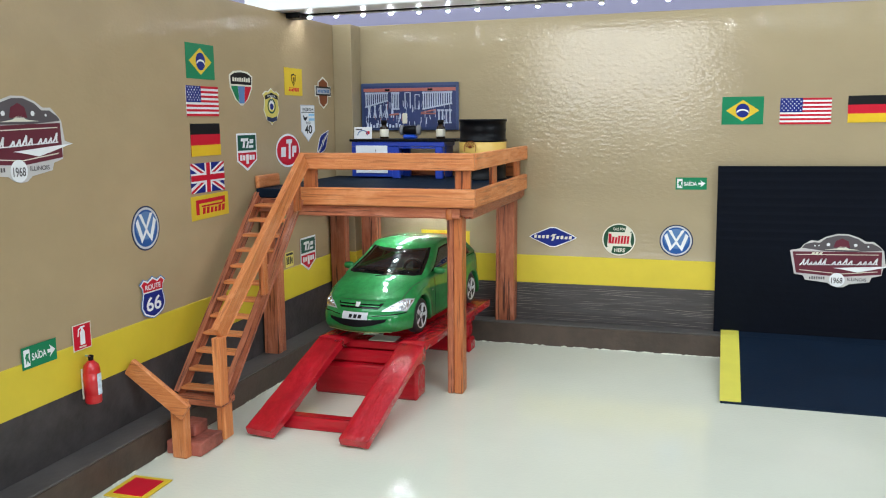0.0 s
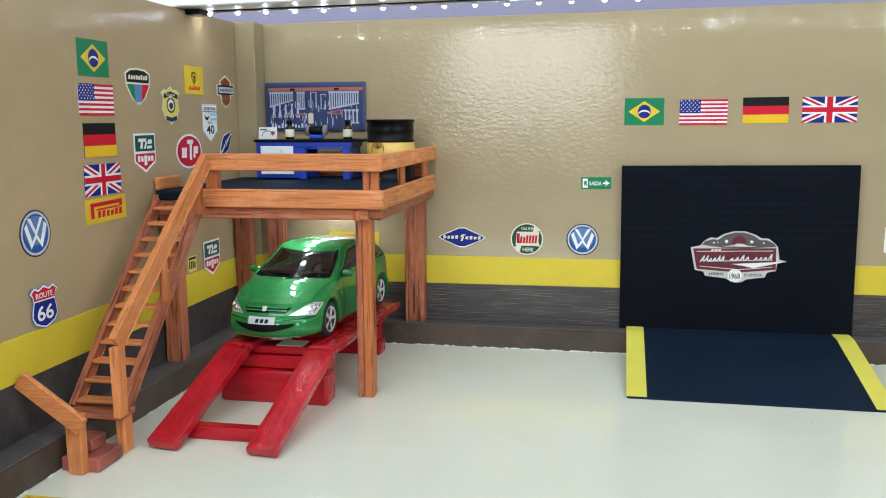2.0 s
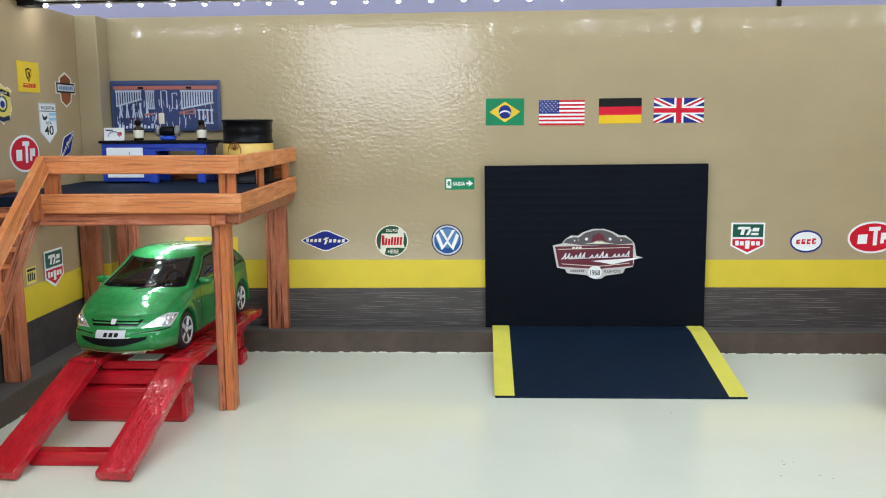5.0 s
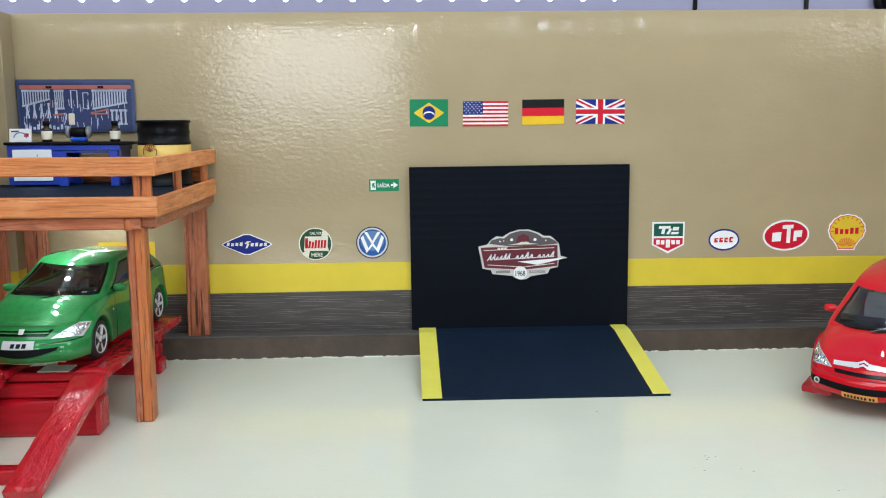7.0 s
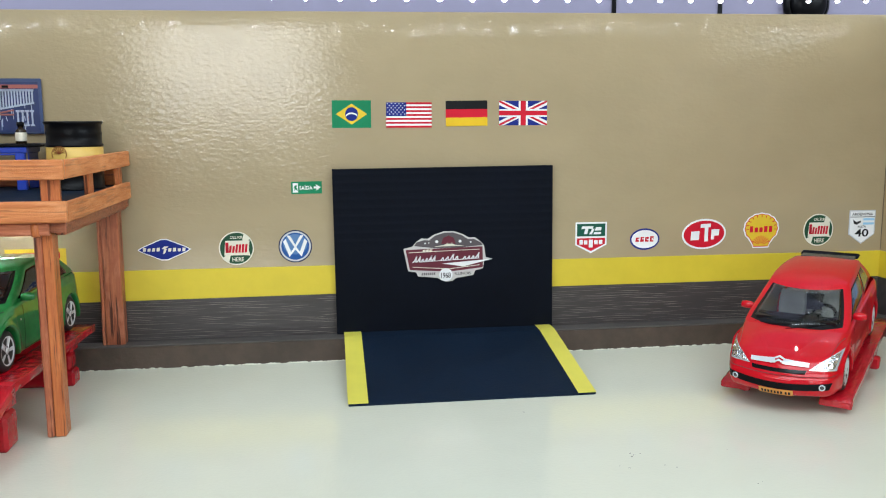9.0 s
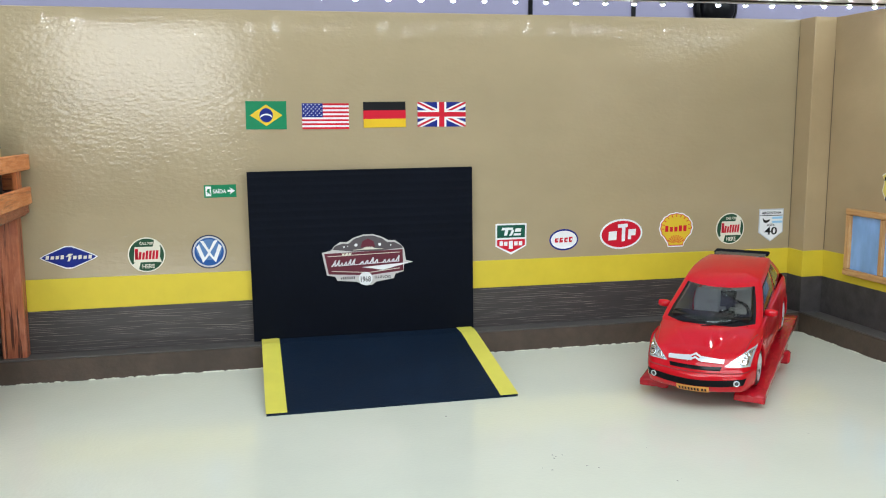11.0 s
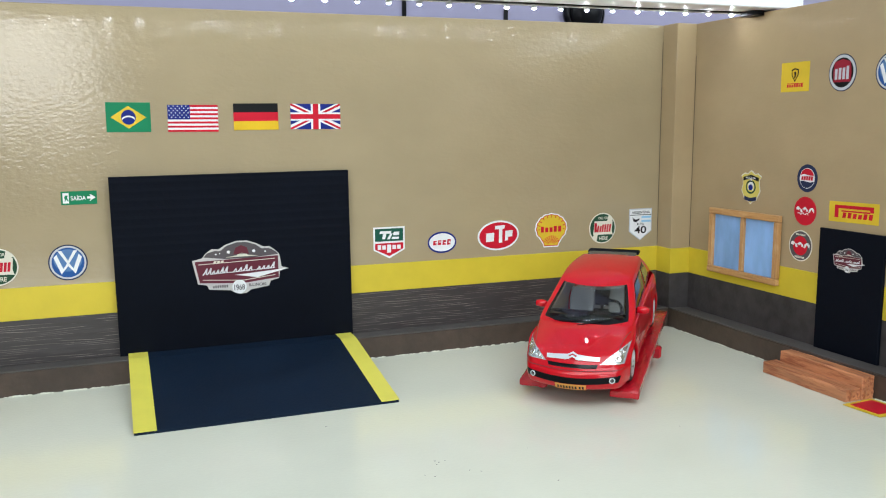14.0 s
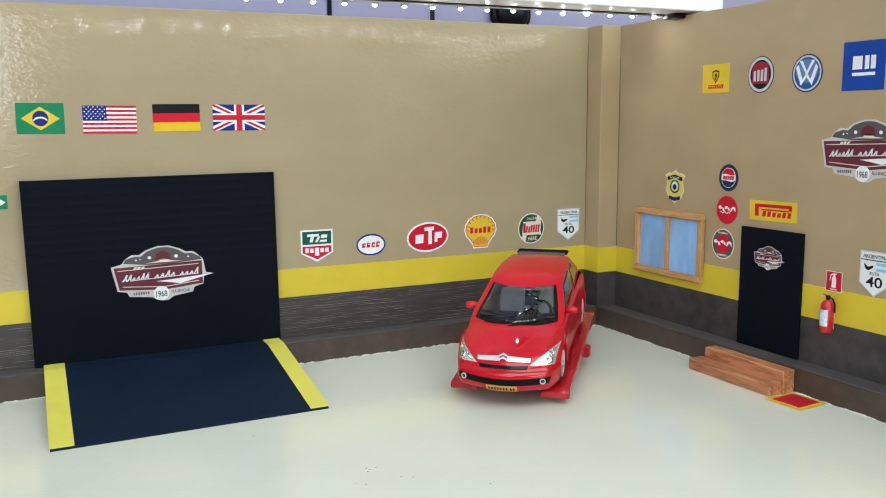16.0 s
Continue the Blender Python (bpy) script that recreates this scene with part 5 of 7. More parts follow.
def green_car():
    S = {
        "front": -0.0858, "bow": 0.0072, "rear": 0.0845, "half": 0.0362, "nose_w": 0.64, "nose_back": 0.0085,
        "deck": [(-0.090, 0.0292), (-0.080, 0.0322), (-0.065, 0.0372), (-0.048, 0.0418), (-0.03, 0.0424), (0.02, 0.0424), (0.07, 0.0432), (0.085, 0.0425)],
        "crown": [(-0.090, 0.0020), (-0.075, 0.0046), (-0.055, 0.0052), (-0.035, 0.0022), (0.0, 0.0012), (0.085, 0.0014)],
        "belt": 0.0405, "beltline": [(-0.060, 0.0375), (-0.045, 0.0395), (-0.03, 0.0405), (0.03, 0.0414), (0.09, 0.0425)],
        "ws": (-0.0580, -0.0120), "tail": (0.0830, 0.0660), "gw": (0.0342, 0.0272), "taper": 0.10,
        "roof": [(-0.02, 0.0588), (-0.008, 0.0612), (0.010, 0.0630), (0.035, 0.0622), (0.06, 0.0590), (0.08, 0.0555)],
        "bpillar": 13, "cpillar": 22, "open": (-0.052, 0.074), "spokes": 5, "glass": CLEAR_GLASS, "side_glass": SHADE_GLASS, "door": 0.0190, "mirror": (0.0388, -0.0265, 0.0425), "paint_words": "metallic green", "bumper": 0.0204,
    }
    m = pose(0.1035, -0.1150, RAMP_Z, 0, 0, -4.5)
    car, tree = build_car("green_car", "glossy metallic green hatchback model car on the red ramp", m, S, GREEN, SEAT_DARK)
    front = lambda *a, **k: patch(tree, *a, **k)
    part("lower_intake", front([(-0.0215, 0.0146), (0.0215, 0.0146), (0.0225, 0.0164), (-0.0225, 0.0164)], nu=28, nv=5, lift=0.0008, bend=-0.0006, belly=-0.0032), CAR_MATT, car, "black lower air intake")
    plate = part("plate", front([(-0.0098, 0.0160), (0.0098, 0.0160), (0.0098, 0.0199), (-0.0098, 0.0199)], lift=0.0014), K["silver"], car, "pale number plate with plain dark bars")
    for bx in (-0.0042, -0.0006, 0.0028):
        part("bar", front([(bx, 0.0168), (bx + 0.0024, 0.0168), (bx + 0.0029, 0.0191), (bx + 0.0005, 0.0191)], lift=0.0016, nu=2, nv=2), K["black"], plate)
    part("grille", front([(-0.0150, 0.0226), (0.0150, 0.0226), (0.0180, 0.0262), (-0.0180, 0.0262)], nu=20, bend=0.0004), CAR_BLACK, car, "black upper grille slot")
    for z in (0.0237, 0.0253):
        part("grille_bar", front([(-0.0155, z), (0.0155, z), (0.0160, z + 0.0008), (-0.0160, z + 0.0008)], lift=0.0009, nu=20, nv=2, bend=0.0004), GREEN, car)
    part("emblem", front([(-0.0014, 0.0236), (0.0014, 0.0236), (0.0018, 0.0264), (-0.0018, 0.0264)], lift=0.0014, nu=4, nv=4), CAR_SILVER, car, "small chrome emblem")
    lamp = [(0.0175, 0.0216), (0.0325, 0.0234), (0.0350, 0.0334), (0.0300, 0.0326)]
    for c in (lamp, mirrored(lamp)):
        headlight(car, tree, c, (0, 1, -0.25), CAR_LAMP, [(0.36, 0.42, 0.0017), (0.66, 0.55, 0.0022)], "clear faceted headlight")
    part("bumper_line", front([(-0.0330, 0.0195), (-0.0125, 0.0182), (-0.0125, 0.0187), (-0.0330, 0.0200)], lift=0.00035, nu=20, nv=1), CAR_BLACK, car)
    part("bumper_line", front([(0.0125, 0.0182), (0.0330, 0.0195), (0.0330, 0.0200), (0.0125, 0.0187)], lift=0.00035, nu=20, nv=1), CAR_BLACK, car)
    part("chin", front([(-0.0250, 0.0064), (0.0250, 0.0064), (0.0255, 0.0074), (-0.0255, 0.0074)], lift=0.0008, nu=24, nv=2), mat("pale_green_lip", (0.25, 0.42, 0.16), 0.3, vary=0.05), car, "pale lip")
    part("bonnet_gap", front([(-0.0185, 0.0274), (0.0185, 0.0274), (0.0185, 0.0277), (-0.0185, 0.0277)], lift=0.0003, nu=24, nv=1, bend=0.0006), mat("shade_green", (0.006, 0.040, 0.010), 0.4), car)
    wiper(car, S, [(-0.0030, 0.08), (0.0200, 0.20)])
    wiper(car, S, [(-0.0240, 0.10), (0.0020, 0.17)])
    for side in (-1, 1):
        part("bonnet_crease", hood_line(tree, (side * 0.0110, -0.0850), (side * 0.0265, -0.0570), 0.0018, 0.0002, side * 0.0010), GREEN, car, "", True)
        part("bonnet_gap", hood_line(tree, (side * 0.0285, -0.0770), (side * 0.0330, -0.0500), 0.0003, 0.0001, side * 0.0010), MATS["shade_green"], car)
        part("indicator", side_patch(tree, [(-0.0352, 0.0290), (-0.0338, 0.0290)], side, 0.0006, 4, 0.0006), K["cream"], car, "tiny pale side lamp")


green_car()


def red_lift():
    """The tilted red stand under the second car, in its own axes."""
    c = Matrix.Translation((0.341, -0.715, 0.199))
    m = c @ Matrix.Diagonal((1.035, 1.035, 1.035, 1)) @ c.inverted() @ pose(0.6925, -0.1515, 0.0, 0, 0, -42.5)
    r = thing("car_stand", "red painted tilted stand with two tracks under the red car", "ramp", m=m)
    deck = lambda y: 0.0268 + 0.1435 * y
    for sx, y0 in ((-1, -0.0690), (1, -0.0730)):
        red_plank("track", (sx * 0.0330, y0, deck(y0) - 0.0026), (sx * 0.0330, 0.0925, deck(0.0925) - 0.0026), 0.0195, 0.0048, r, "sloping red track")
    part("cross_board", roughen(box(-0.0225, 0.0225, 0.060, 0.075, 0.026, 0.0310, 0.001), 2, 0.0003, 160), M_REDX, r)
    part("cross_board", roughen(box(-0.0225, 0.0225, -0.032, -0.020, 0.0186, 0.0220, 0.001), 2, 0.0003, 160), M_REDX, r)
    part("block", roughen(box(-0.0360, 0.0360, -0.0330, -0.0230, 0.0069, 0.0185, 0.0015), 2, 0.0004, 160), M_REDX, r)
    part("block", roughen(box(-0.0460, 0.0460, 0.0240, 0.0330, 0.0150, 0.0245, 0.0015), 2, 0.0004, 160), M_REDX, r)
    part("block", roughen(box(-0.0380, 0.0380, 0.0660, 0.0800, 0.0069, 0.0300, 0.0015), 2, 0.0004, 160), M_REDX, r)
    return m


STAND = red_lift()


def red_car():
    S = {
        "front": -0.0868, "bow": 0.0062, "rear": 0.0850, "half": 0.0368, "nose_w": 0.74, "nose_back": 0.0085,
        "deck": [(-0.0905, 0.0312), (-0.080, 0.0335), (-0.065, 0.0362), (-0.050, 0.0385), (-0.03, 0.0400), (0.02, 0.0404), (0.07, 0.0420), (0.085, 0.0415)],
        "crown": [(-0.0905, 0.0020), (-0.075, 0.0048), (-0.055, 0.0054), (-0.035, 0.0026), (0.0, 0.0012), (0.085, 0.0014)],
        "belt": 0.0385, "beltline": [(-0.060, 0.0352), (-0.045, 0.0370), (-0.03, 0.0384), (0.03, 0.0396), (0.09, 0.0412)],
        "ws": (-0.0570, -0.0080), "tail": (0.0840, 0.0700), "gw": (0.0344, 0.0268), "taper": 0.13,
        "roof": [(-0.02, 0.0565), (-0.006, 0.0585), (0.012, 0.0604), (0.035, 0.0606), (0.06, 0.0590), (0.085, 0.0565)],
        "bpillar": 14, "cpillar": 22, "open": (-0.051, 0.074), "spokes": 7, "glass": CAR_GLASS, "side_glass": CAR_GLASS, "door": 0.0235, "mirror": (0.0382, -0.0205, 0.0410), "paint_words": "bright red", "bumper": 0.0206,
    }
    m = STAND @ pose(0, 0.0000, 0.0270, 8.2, 0, 0)
    car, tree = build_car("red_car", "glossy bright red hatchback model car on a red stand", m, S, CAR_RED, SEAT_GREY)
    front = lambda *a, **k: patch(tree, *a, **k)
    part("lower_intake", front([(-0.0310, 0.0124), (0.0310, 0.0124), (0.0325, 0.0168), (-0.0325, 0.0168)], nu=30, nv=5, lift=0.0006, bend=-0.0010), CAR_MATT, car, "black lower air intake")
    part("grille", front([(-0.0165, 0.0212), (0.0165, 0.0212), (0.0175, 0.0234), (-0.0175, 0.0234)], nu=20, nv=3), CAR_BLACK, car, "black upper grille slot")
    for sx in (-1, 1):
        bar = [(0.0020, 0.0258), (0.0182, 0.0250), (0.0184, 0.0272), (0.0030, 0.0284)]
        part("chrome_bar", front(bar if sx > 0 else mirrored(bar), lift=0.0009, nu=14, nv=4), CAR_SILVER, car, "chrome grille bar")
        for up in (0.0, 0.0017):
            ch = [(0.0000, 0.0268 + up), (0.0050, 0.0251 + up), (0.0050, 0.0259 + up), (0.0000, 0.0278 + up)]
            part("chevron", front(ch if sx > 0 else mirrored(ch), lift=0.0015, nu=6, nv=2), CAR_SILVER, car)
        fog = part("fog_lamp", lathe([(0.0020, 0.0), (0.0021, 0.0008), (0.0017, 0.0011), (0.0014, 0.0007)], 24), LAMP_RIM, car, "round chrome fog lamp", True)
        part("lens", lathe([(0.0015, 0.0006), (0.0010, 0.0009), (0.0002, 0.0010)], 20), LAMP_DARK, fog, "dark lens", True)
        at, nrm, _, _ = tree.ray_cast(Vector((sx * 0.0272, -0.2, 0.0142)), Vector((0, 1, 0)))
        fog.matrix_local = Matrix.Translation(at + nrm * 0.0004) @ nrm.to_track_quat("Z", "Y").to_matrix().to_4x4()
    lamp = [(0.0186, 0.0238), (0.0335, 0.0246), (0.0352, 0.0380), (0.0240, 0.0288)]
    for c in (lamp, mirrored(lamp)):
        headlight(car, tree, c, (0, 1, -0.22), CAR_LAMP, [(0.34, 0.26, 0.0018), (0.68, 0.32, 0.0024), (0.84, 0.62, 0.0013)], "clear swept headlight with a dark inside")
    plate = part("plate", front([(-0.0106, 0.0072), (0.0106, 0.0072), (0.0106, 0.0114), (-0.0106, 0.0114)], lift=0.0010), mat("orange_plate", (0.72, 0.30, 0.06), 0.4, vary=0.05), car, "orange plate with plain dark bars")
    for i in range(9):
        bx = -0.0090 + i * 0.0020 + (0.0008 if i > 6 else 0)
        part("bar", front([(bx, 0.0082), (bx + 0.0012, 0.0082), (bx + 0.0012, 0.0103), (bx, 0.0103)], lift=0.0012, nu=2, nv=2), K["black"], plate)
    part("bumper_line", front([(-0.0345, 0.0196), (0.0345, 0.0196), (0.0345, 0.0200), (-0.0345, 0.0200)], lift=0.0003, nu=36, nv=1), mat("shade_red", (0.22, 0.004, 0.006), 0.4), car)
    for i in range(2):
        wiper(car, S, [(-0.022 + 0.018 * i, 0.07), (0.004 + 0.018 * i, 0.20)])
    for sx in (-1, 1):
        part("bonnet_crease", hood_line(tree, (sx * 0.0040, -0.0865), (sx * 0.0200, -0.0585), 0.0016, 0.0004, -sx * 0.0008), CAR_RED, car, "", True)
        part("bonnet_gap", hood_line(tree, (sx * 0.0292, -0.0800), (sx * 0.0338, -0.0480), 0.0003, 0.0001, sx * 0.0008), MATS["shade_red"], car)
    sp = part("spoiler", beam((-0.0215, 0.0765, 0.0560), (0.0215, 0.0765, 0.0560), 0.0085, 0.0026, (0, 1, 0), 0.0010), M_BOARD, car, "black roof spoiler")
    part("spoiler_glass", box(-0.0200, 0.0200, 0.0640, 0.0725, 0.0552, 0.0572, 0.0006), mat("smoked_glass", (0.05, 0.06, 0.06), 0.08, vary=0.1), sp, "dark glazed strip")


red_car()


# ---- stickers, flags and signs on the walls ----
def R(x0, y0, x1, y1):
    return [(x0, y0), (x1, y0), (x1, y1), (x0, y1)]


def E(cx, cy, rx, ry, a0=0, a1=360, n=40):
    full = abs(a1 - a0) >= 360
    m = n if full else n + 1
    return [(cx + rx * math.cos(radians(a0 + (a1 - a0) * i / n)), cy + ry * math.sin(radians(a0 + (a1 - a0) * i / n))) for i in range(m)]


def ring(cx, cy, rx, ry, w):
    """A closed band, as quads."""
    o, i = E(cx, cy, rx, ry), E(cx, cy, rx - w, ry - w)
    return [[o[k], o[(k + 1) % 40], i[(k + 1) % 40], i[k]] for k in range(40)]


def bars(x0, x1, y0, y1, n, slant=0.0, seed=1, gap=0.3):
    """A row of plain bars that stands for a word."""
    rg = random.Random(seed)
    out, step = [], (x1 - x0) / n
    for i in range(n):
        a, w = x0 + i * step, step * (1 - gap)
        top = y1 - (y1 - y0) * rg.choice((0, 0, 0.12, 0.2))
        out.append([(a, y0), (a + w, y0), (a + w + slant, top), (a + slant, top)])
    return out


def script(x0, x1, y0, y1, n, seed=1):
    """A thin flowing pen stroke that stands for a handwritten word."""
    rg = random.Random(seed)
    pts, m = [], n * 8
    hs = [rg.choice((0.55, 0.65, 1.0)) for _ in range(n + 1)]
    for i in range(m + 1):
        t = i / m * n
        y = y0 + (y1 - y0) * hs[int(min(t, n))] * (0.5 - 0.5 * math.cos(t * 2 * math.pi)) * 0.9
        pts.append(Vector((x0 + (x1 - x0) * i / m + 0.22 * (y - y0) + 0.010 * math.sin(t * 2 * math.pi), y + 0.075 * (x0 + (x1 - x0) * i / m))))
    out = []
    for p, q in zip(pts, pts[1:]):
        d = (q - p).normalized()
        o = Vector((-d.y, d.x)) * 0.019
        o.x *= 0.75
        out.append([tuple(p - o), tuple(q - o), tuple(q + o), tuple(p + o)])
    return out


FACES = {"W": (Vector((1, 0, 0)), Vector((0, 1, 0))), "N": (Vector((0, -1, 0)), Vector((1, 0, 0))), "E": (Vector((-1, 0, 0)), Vector((0, -1, 0)))}


ONE_BY_ONE = {"bars": "bar", "strokes": "stroke", "stripes": "stripe", "slots": "slot", "rays": "ray", "lamps": "lamp_dot", "saltire": "diagonal", "ribbon_bars": "bar", "roundel_bars": "bar", "banner_line": "line"}


def sticker(name, label, wall, a, z, w, h, shapes, category="sticker", turn=0.0, off=0.0, group="wall stickers"):
    """shapes: (part name, ink, polygons in half sizes, layer); the first is the backing. turn: degrees it is set askew."""
    nrm, u = FACES[wall]
    if not off and z - h / 2 < BAND1 + 0.0006:
        off = 0.0008
    at = {"W": Vector((0, a, z)), "N": Vector((a, 0, z)), "E": Vector((W, a, z))}[wall] + nrm * (0.0001 + off)
    up = nrm.cross(u)
    m = Matrix.Translation(at) @ Matrix((u, up, nrm)).transposed().to_4x4() @ pose(0, 0, 0, 0, 0, turn)
    top = None
    single = []
    for pname, tint, polys, layer in shapes:
        if polys and not isinstance(polys[0], list):
            polys = [polys]
        if layer and pname in ONE_BY_ONE:
            single += [(ONE_BY_ONE[pname], tint, [q], layer) for q in polys]
        else:
            single.append((pname, tint, polys, layer))
    for pname, tint, polys, layer in single:
        bm = bmesh.new()
        z1 = 0.00022 + 0.00012 * layer
        z0 = 0.0 if layer == 0 else z1 - 0.0001
        for poly in polys:
            lo = [bm.verts.new((x * w / 2, y * h / 2, z0)) for x, y in poly]
            hi = [bm.verts.new((x * w / 2, y * h / 2, z1)) for x, y in poly]
            bm.faces.new(hi)
            if layer == 0:
                bm.faces.new(lo[::-1])
            k = len(poly)
            for i in range(k):
                bm.faces.new((lo[i], lo[(i + 1) % k], hi[(i + 1) % k], hi[i]))
        if top is None:
            top = new(name, mesh_of(bm, name, K[tint]))
            top.matrix_world = m
            tagged(top, label, category, group)
        else:
            part(pname, bm, K[tint], top)
    return top


def letters(parent, text, x, y, wide, high, tint, layer, w, h, turn=0):
    """Raised print: text fitted to a width and height, in half sizes of its sticker."""
    c = bpy.data.curves.new("text", "FONT")
    c.body, c.align_x, c.align_y = text, "CENTER", "CENTER"
    c.extrude = 0.0
    c.offset = 0.018
    tmp = bpy.data.objects.new("text", c)
    scene.collection.objects.link(tmp)
    bpy.context.view_layer.update()
    me = bpy.data.meshes.new_from_object(tmp)
    bpy.data.objects.remove(tmp)
    xs, ys = [v.co.x for v in me.vertices], [v.co.y for v in me.vertices]
    sx = wide * w / 2 / (max(xs) - min(xs))
    sy = high * h / 2 / (max(ys) - min(ys))
    mx, my = (max(xs) + min(xs)) / 2, (max(ys) + min(ys)) / 2
    for v in me.vertices:
        v.co = Vector(((v.co.x - mx) * sx, (v.co.y - my) * sy, 0))
    me.name = "lettering"
    me.materials.append(K[tint])
    ob = new("lettering", me)
    ob.parent = parent
    ob.matrix_local = pose(x * w / 2, y * h / 2, 0.00022 + 0.00012 * layer, 0, 0, turn)
    return ob


def flag_green(wall, a, z, w, h, turn=0):
    band = [(0.30 * math.cos(radians(t)) * 1.0, -0.16 + 0.50 * math.sin(radians(t)) * 0.55) for t in range(165, 14, -15)]
    band += [(x * 0.98, y - 0.11) for x, y in band[::-1]]
    s = sticker("flag_sticker", "green flag sticker with a yellow diamond and blue disc", wall, a, z, w, h, [
        ("cloth", "green", R(-1, -1, 1, 1), 0), ("diamond", "yellow", [(-0.8, 0), (0, -0.76), (0.8, 0), (0, 0.76)], 1),
        ("disc", "blue", E(0, 0, 0.33, 0.50), 2), ("ribbon", "white", band, 3)], "flag", turn)
    return s


def flag_stripes(wall, a, z, w, h, turn=0):
    reds = [R(-1, -1 + 2 * k / 13, 1, -1 + 2 * (k + 1) / 13) for k in range(0, 13, 2)]
    stars = []
    for r in range(6):
        for c in range(5):
            x, y = -0.93 + c * 0.165 + (0.08 if r % 2 else 0), 0.90 - r * 0.165
            stars.append([(x - 0.03, y), (x, y - 0.05), (x + 0.03, y), (x, y + 0.05)])
    sticker("flag_sticker", "red and white striped flag sticker with a starred blue corner", wall, a, z, w, h, [
        ("cloth", "white", R(-1, -1, 1, 1), 0), ("stripes", "red", reds, 1), ("canton", "blue", R(-1, -0.08, -0.12, 1), 2), ("stars", "white", stars, 3)], "flag", turn)


def flag_bands(wall, a, z, w, h, turn=0):
    sticker("flag_sticker", "black, red and gold striped flag sticker", wall, a, z, w, h, [
        ("cloth", "black", R(-1, -1, 1, 1), 0), ("red_band", "red", R(-1, -1, 1, 0.33), 1), ("gold_band", "gold", R(-1, -1, 1, -0.33), 2)], "flag", turn)


def flag_cross(wall, a, z, w, h, turn=0):
    d = lambda t, s: [(-1, s * (1 - t)), (-1, s), (-1 + t * 0.55, s), (1, -s * (1 - t)), (1, -s), (1 - t * 0.55, -s)]
    sticker("flag_sticker", "blue flag sticker with red and white crosses", wall, a, z, w, h, [
        ("cloth", "blue", R(-1, -1, 1, 1), 0), ("saltire", "white", [d(0.34, 1), d(0.34, -1)], 1), ("thin_saltire", "red", [d(0.12, 1), d(0.12, -1)], 2),
        ("wide_cross", "white", [R(-0.19, -1, 0.19, 1), R(-1, -0.32, -0.19, 0.32), R(0.19, -0.32, 1, 0.32)], 3), ("cross", "red", [R(-0.11, -1, 0.11, 1), R(-1, -0.19, -0.11, 0.19), R(0.11, -0.19, 1, 0.19)], 4)], "flag", turn)


def st_yellow_long(wall, a, z, w, h, turn=0):
    sticker("tyre_sticker", "yellow sticker with a long red stroke and bars", wall, a, z, w, h, [
        ("ground", "yellow", R(-1, -1, 1, 1), 0), ("stroke", "red", [R(-0.76, 0.34, 0.80, 0.66), R(-0.76, -0.58, -0.60, 0.34), R(0.66, 0.10, 0.80, 0.34), R(-0.48, 0.02, 0.66, 0.16)], 1),
        ("bars", "red", bars(-0.44, 0.82, -0.58, -0.04, 6, 0.03, 3, 0.34), 1)], turn=turn)


def st_emblem(wall, a, z, w, h, turn=0):
    v = [[(-0.50, 0.66), (-0.30, 0.66), (0.0, 0.10), (0.0, -0.14)], [(0.50, 0.66), (0.30, 0.66), (0.0, 0.10), (0.0, -0.14)]]
    ww = [[(-0.72, 0.30), (-0.56, 0.46), (-0.26, -0.34), (-0.36, -0.64)], [(0.72, 0.30), (0.56, 0.46), (0.26, -0.34), (0.36, -0.64)], [(-0.36, -0.64), (-0.26, -0.34), (0.0, 0.04), (0.0, -0.20)], [(0.36, -0.64), (0.26, -0.34), (0.0, 0.04), (0.0, -0.20)]]
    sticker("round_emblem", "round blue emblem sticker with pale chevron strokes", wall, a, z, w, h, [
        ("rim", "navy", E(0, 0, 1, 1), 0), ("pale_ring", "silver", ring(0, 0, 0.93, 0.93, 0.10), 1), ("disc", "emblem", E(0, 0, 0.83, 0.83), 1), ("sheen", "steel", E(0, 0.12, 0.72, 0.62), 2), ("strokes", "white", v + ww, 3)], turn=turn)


def st_oval(wall, a, z, w, h, turn=0):
    sticker("oval_sticker", "red oval sticker with a white rim and three bars", wall, a, z, w, h, [
        ("rim", "white", E(0, 0, 1, 1), 0), ("oval", "red", E(0, 0, 0.92, 0.88), 1),
        ("bars", "white", [[(-0.62, -0.36), (-0.24, -0.36), (-0.20, 0.22), (-0.58, 0.22)], [(-0.16, 0.42), (0.30, 0.42), (0.32, 0.66), (-0.14, 0.66)], [(0.0, -0.50), (0.16, -0.50), (0.20, 0.42), (0.04, 0.42)], [(0.30, -0.40), (0.44, -0.40), (0.48, 0.26), (0.34, 0.26)], [(0.44, -0.16), (0.66, -0.16), (0.70, 0.26), (0.48, 0.26)]], 2),
        ], turn=turn)


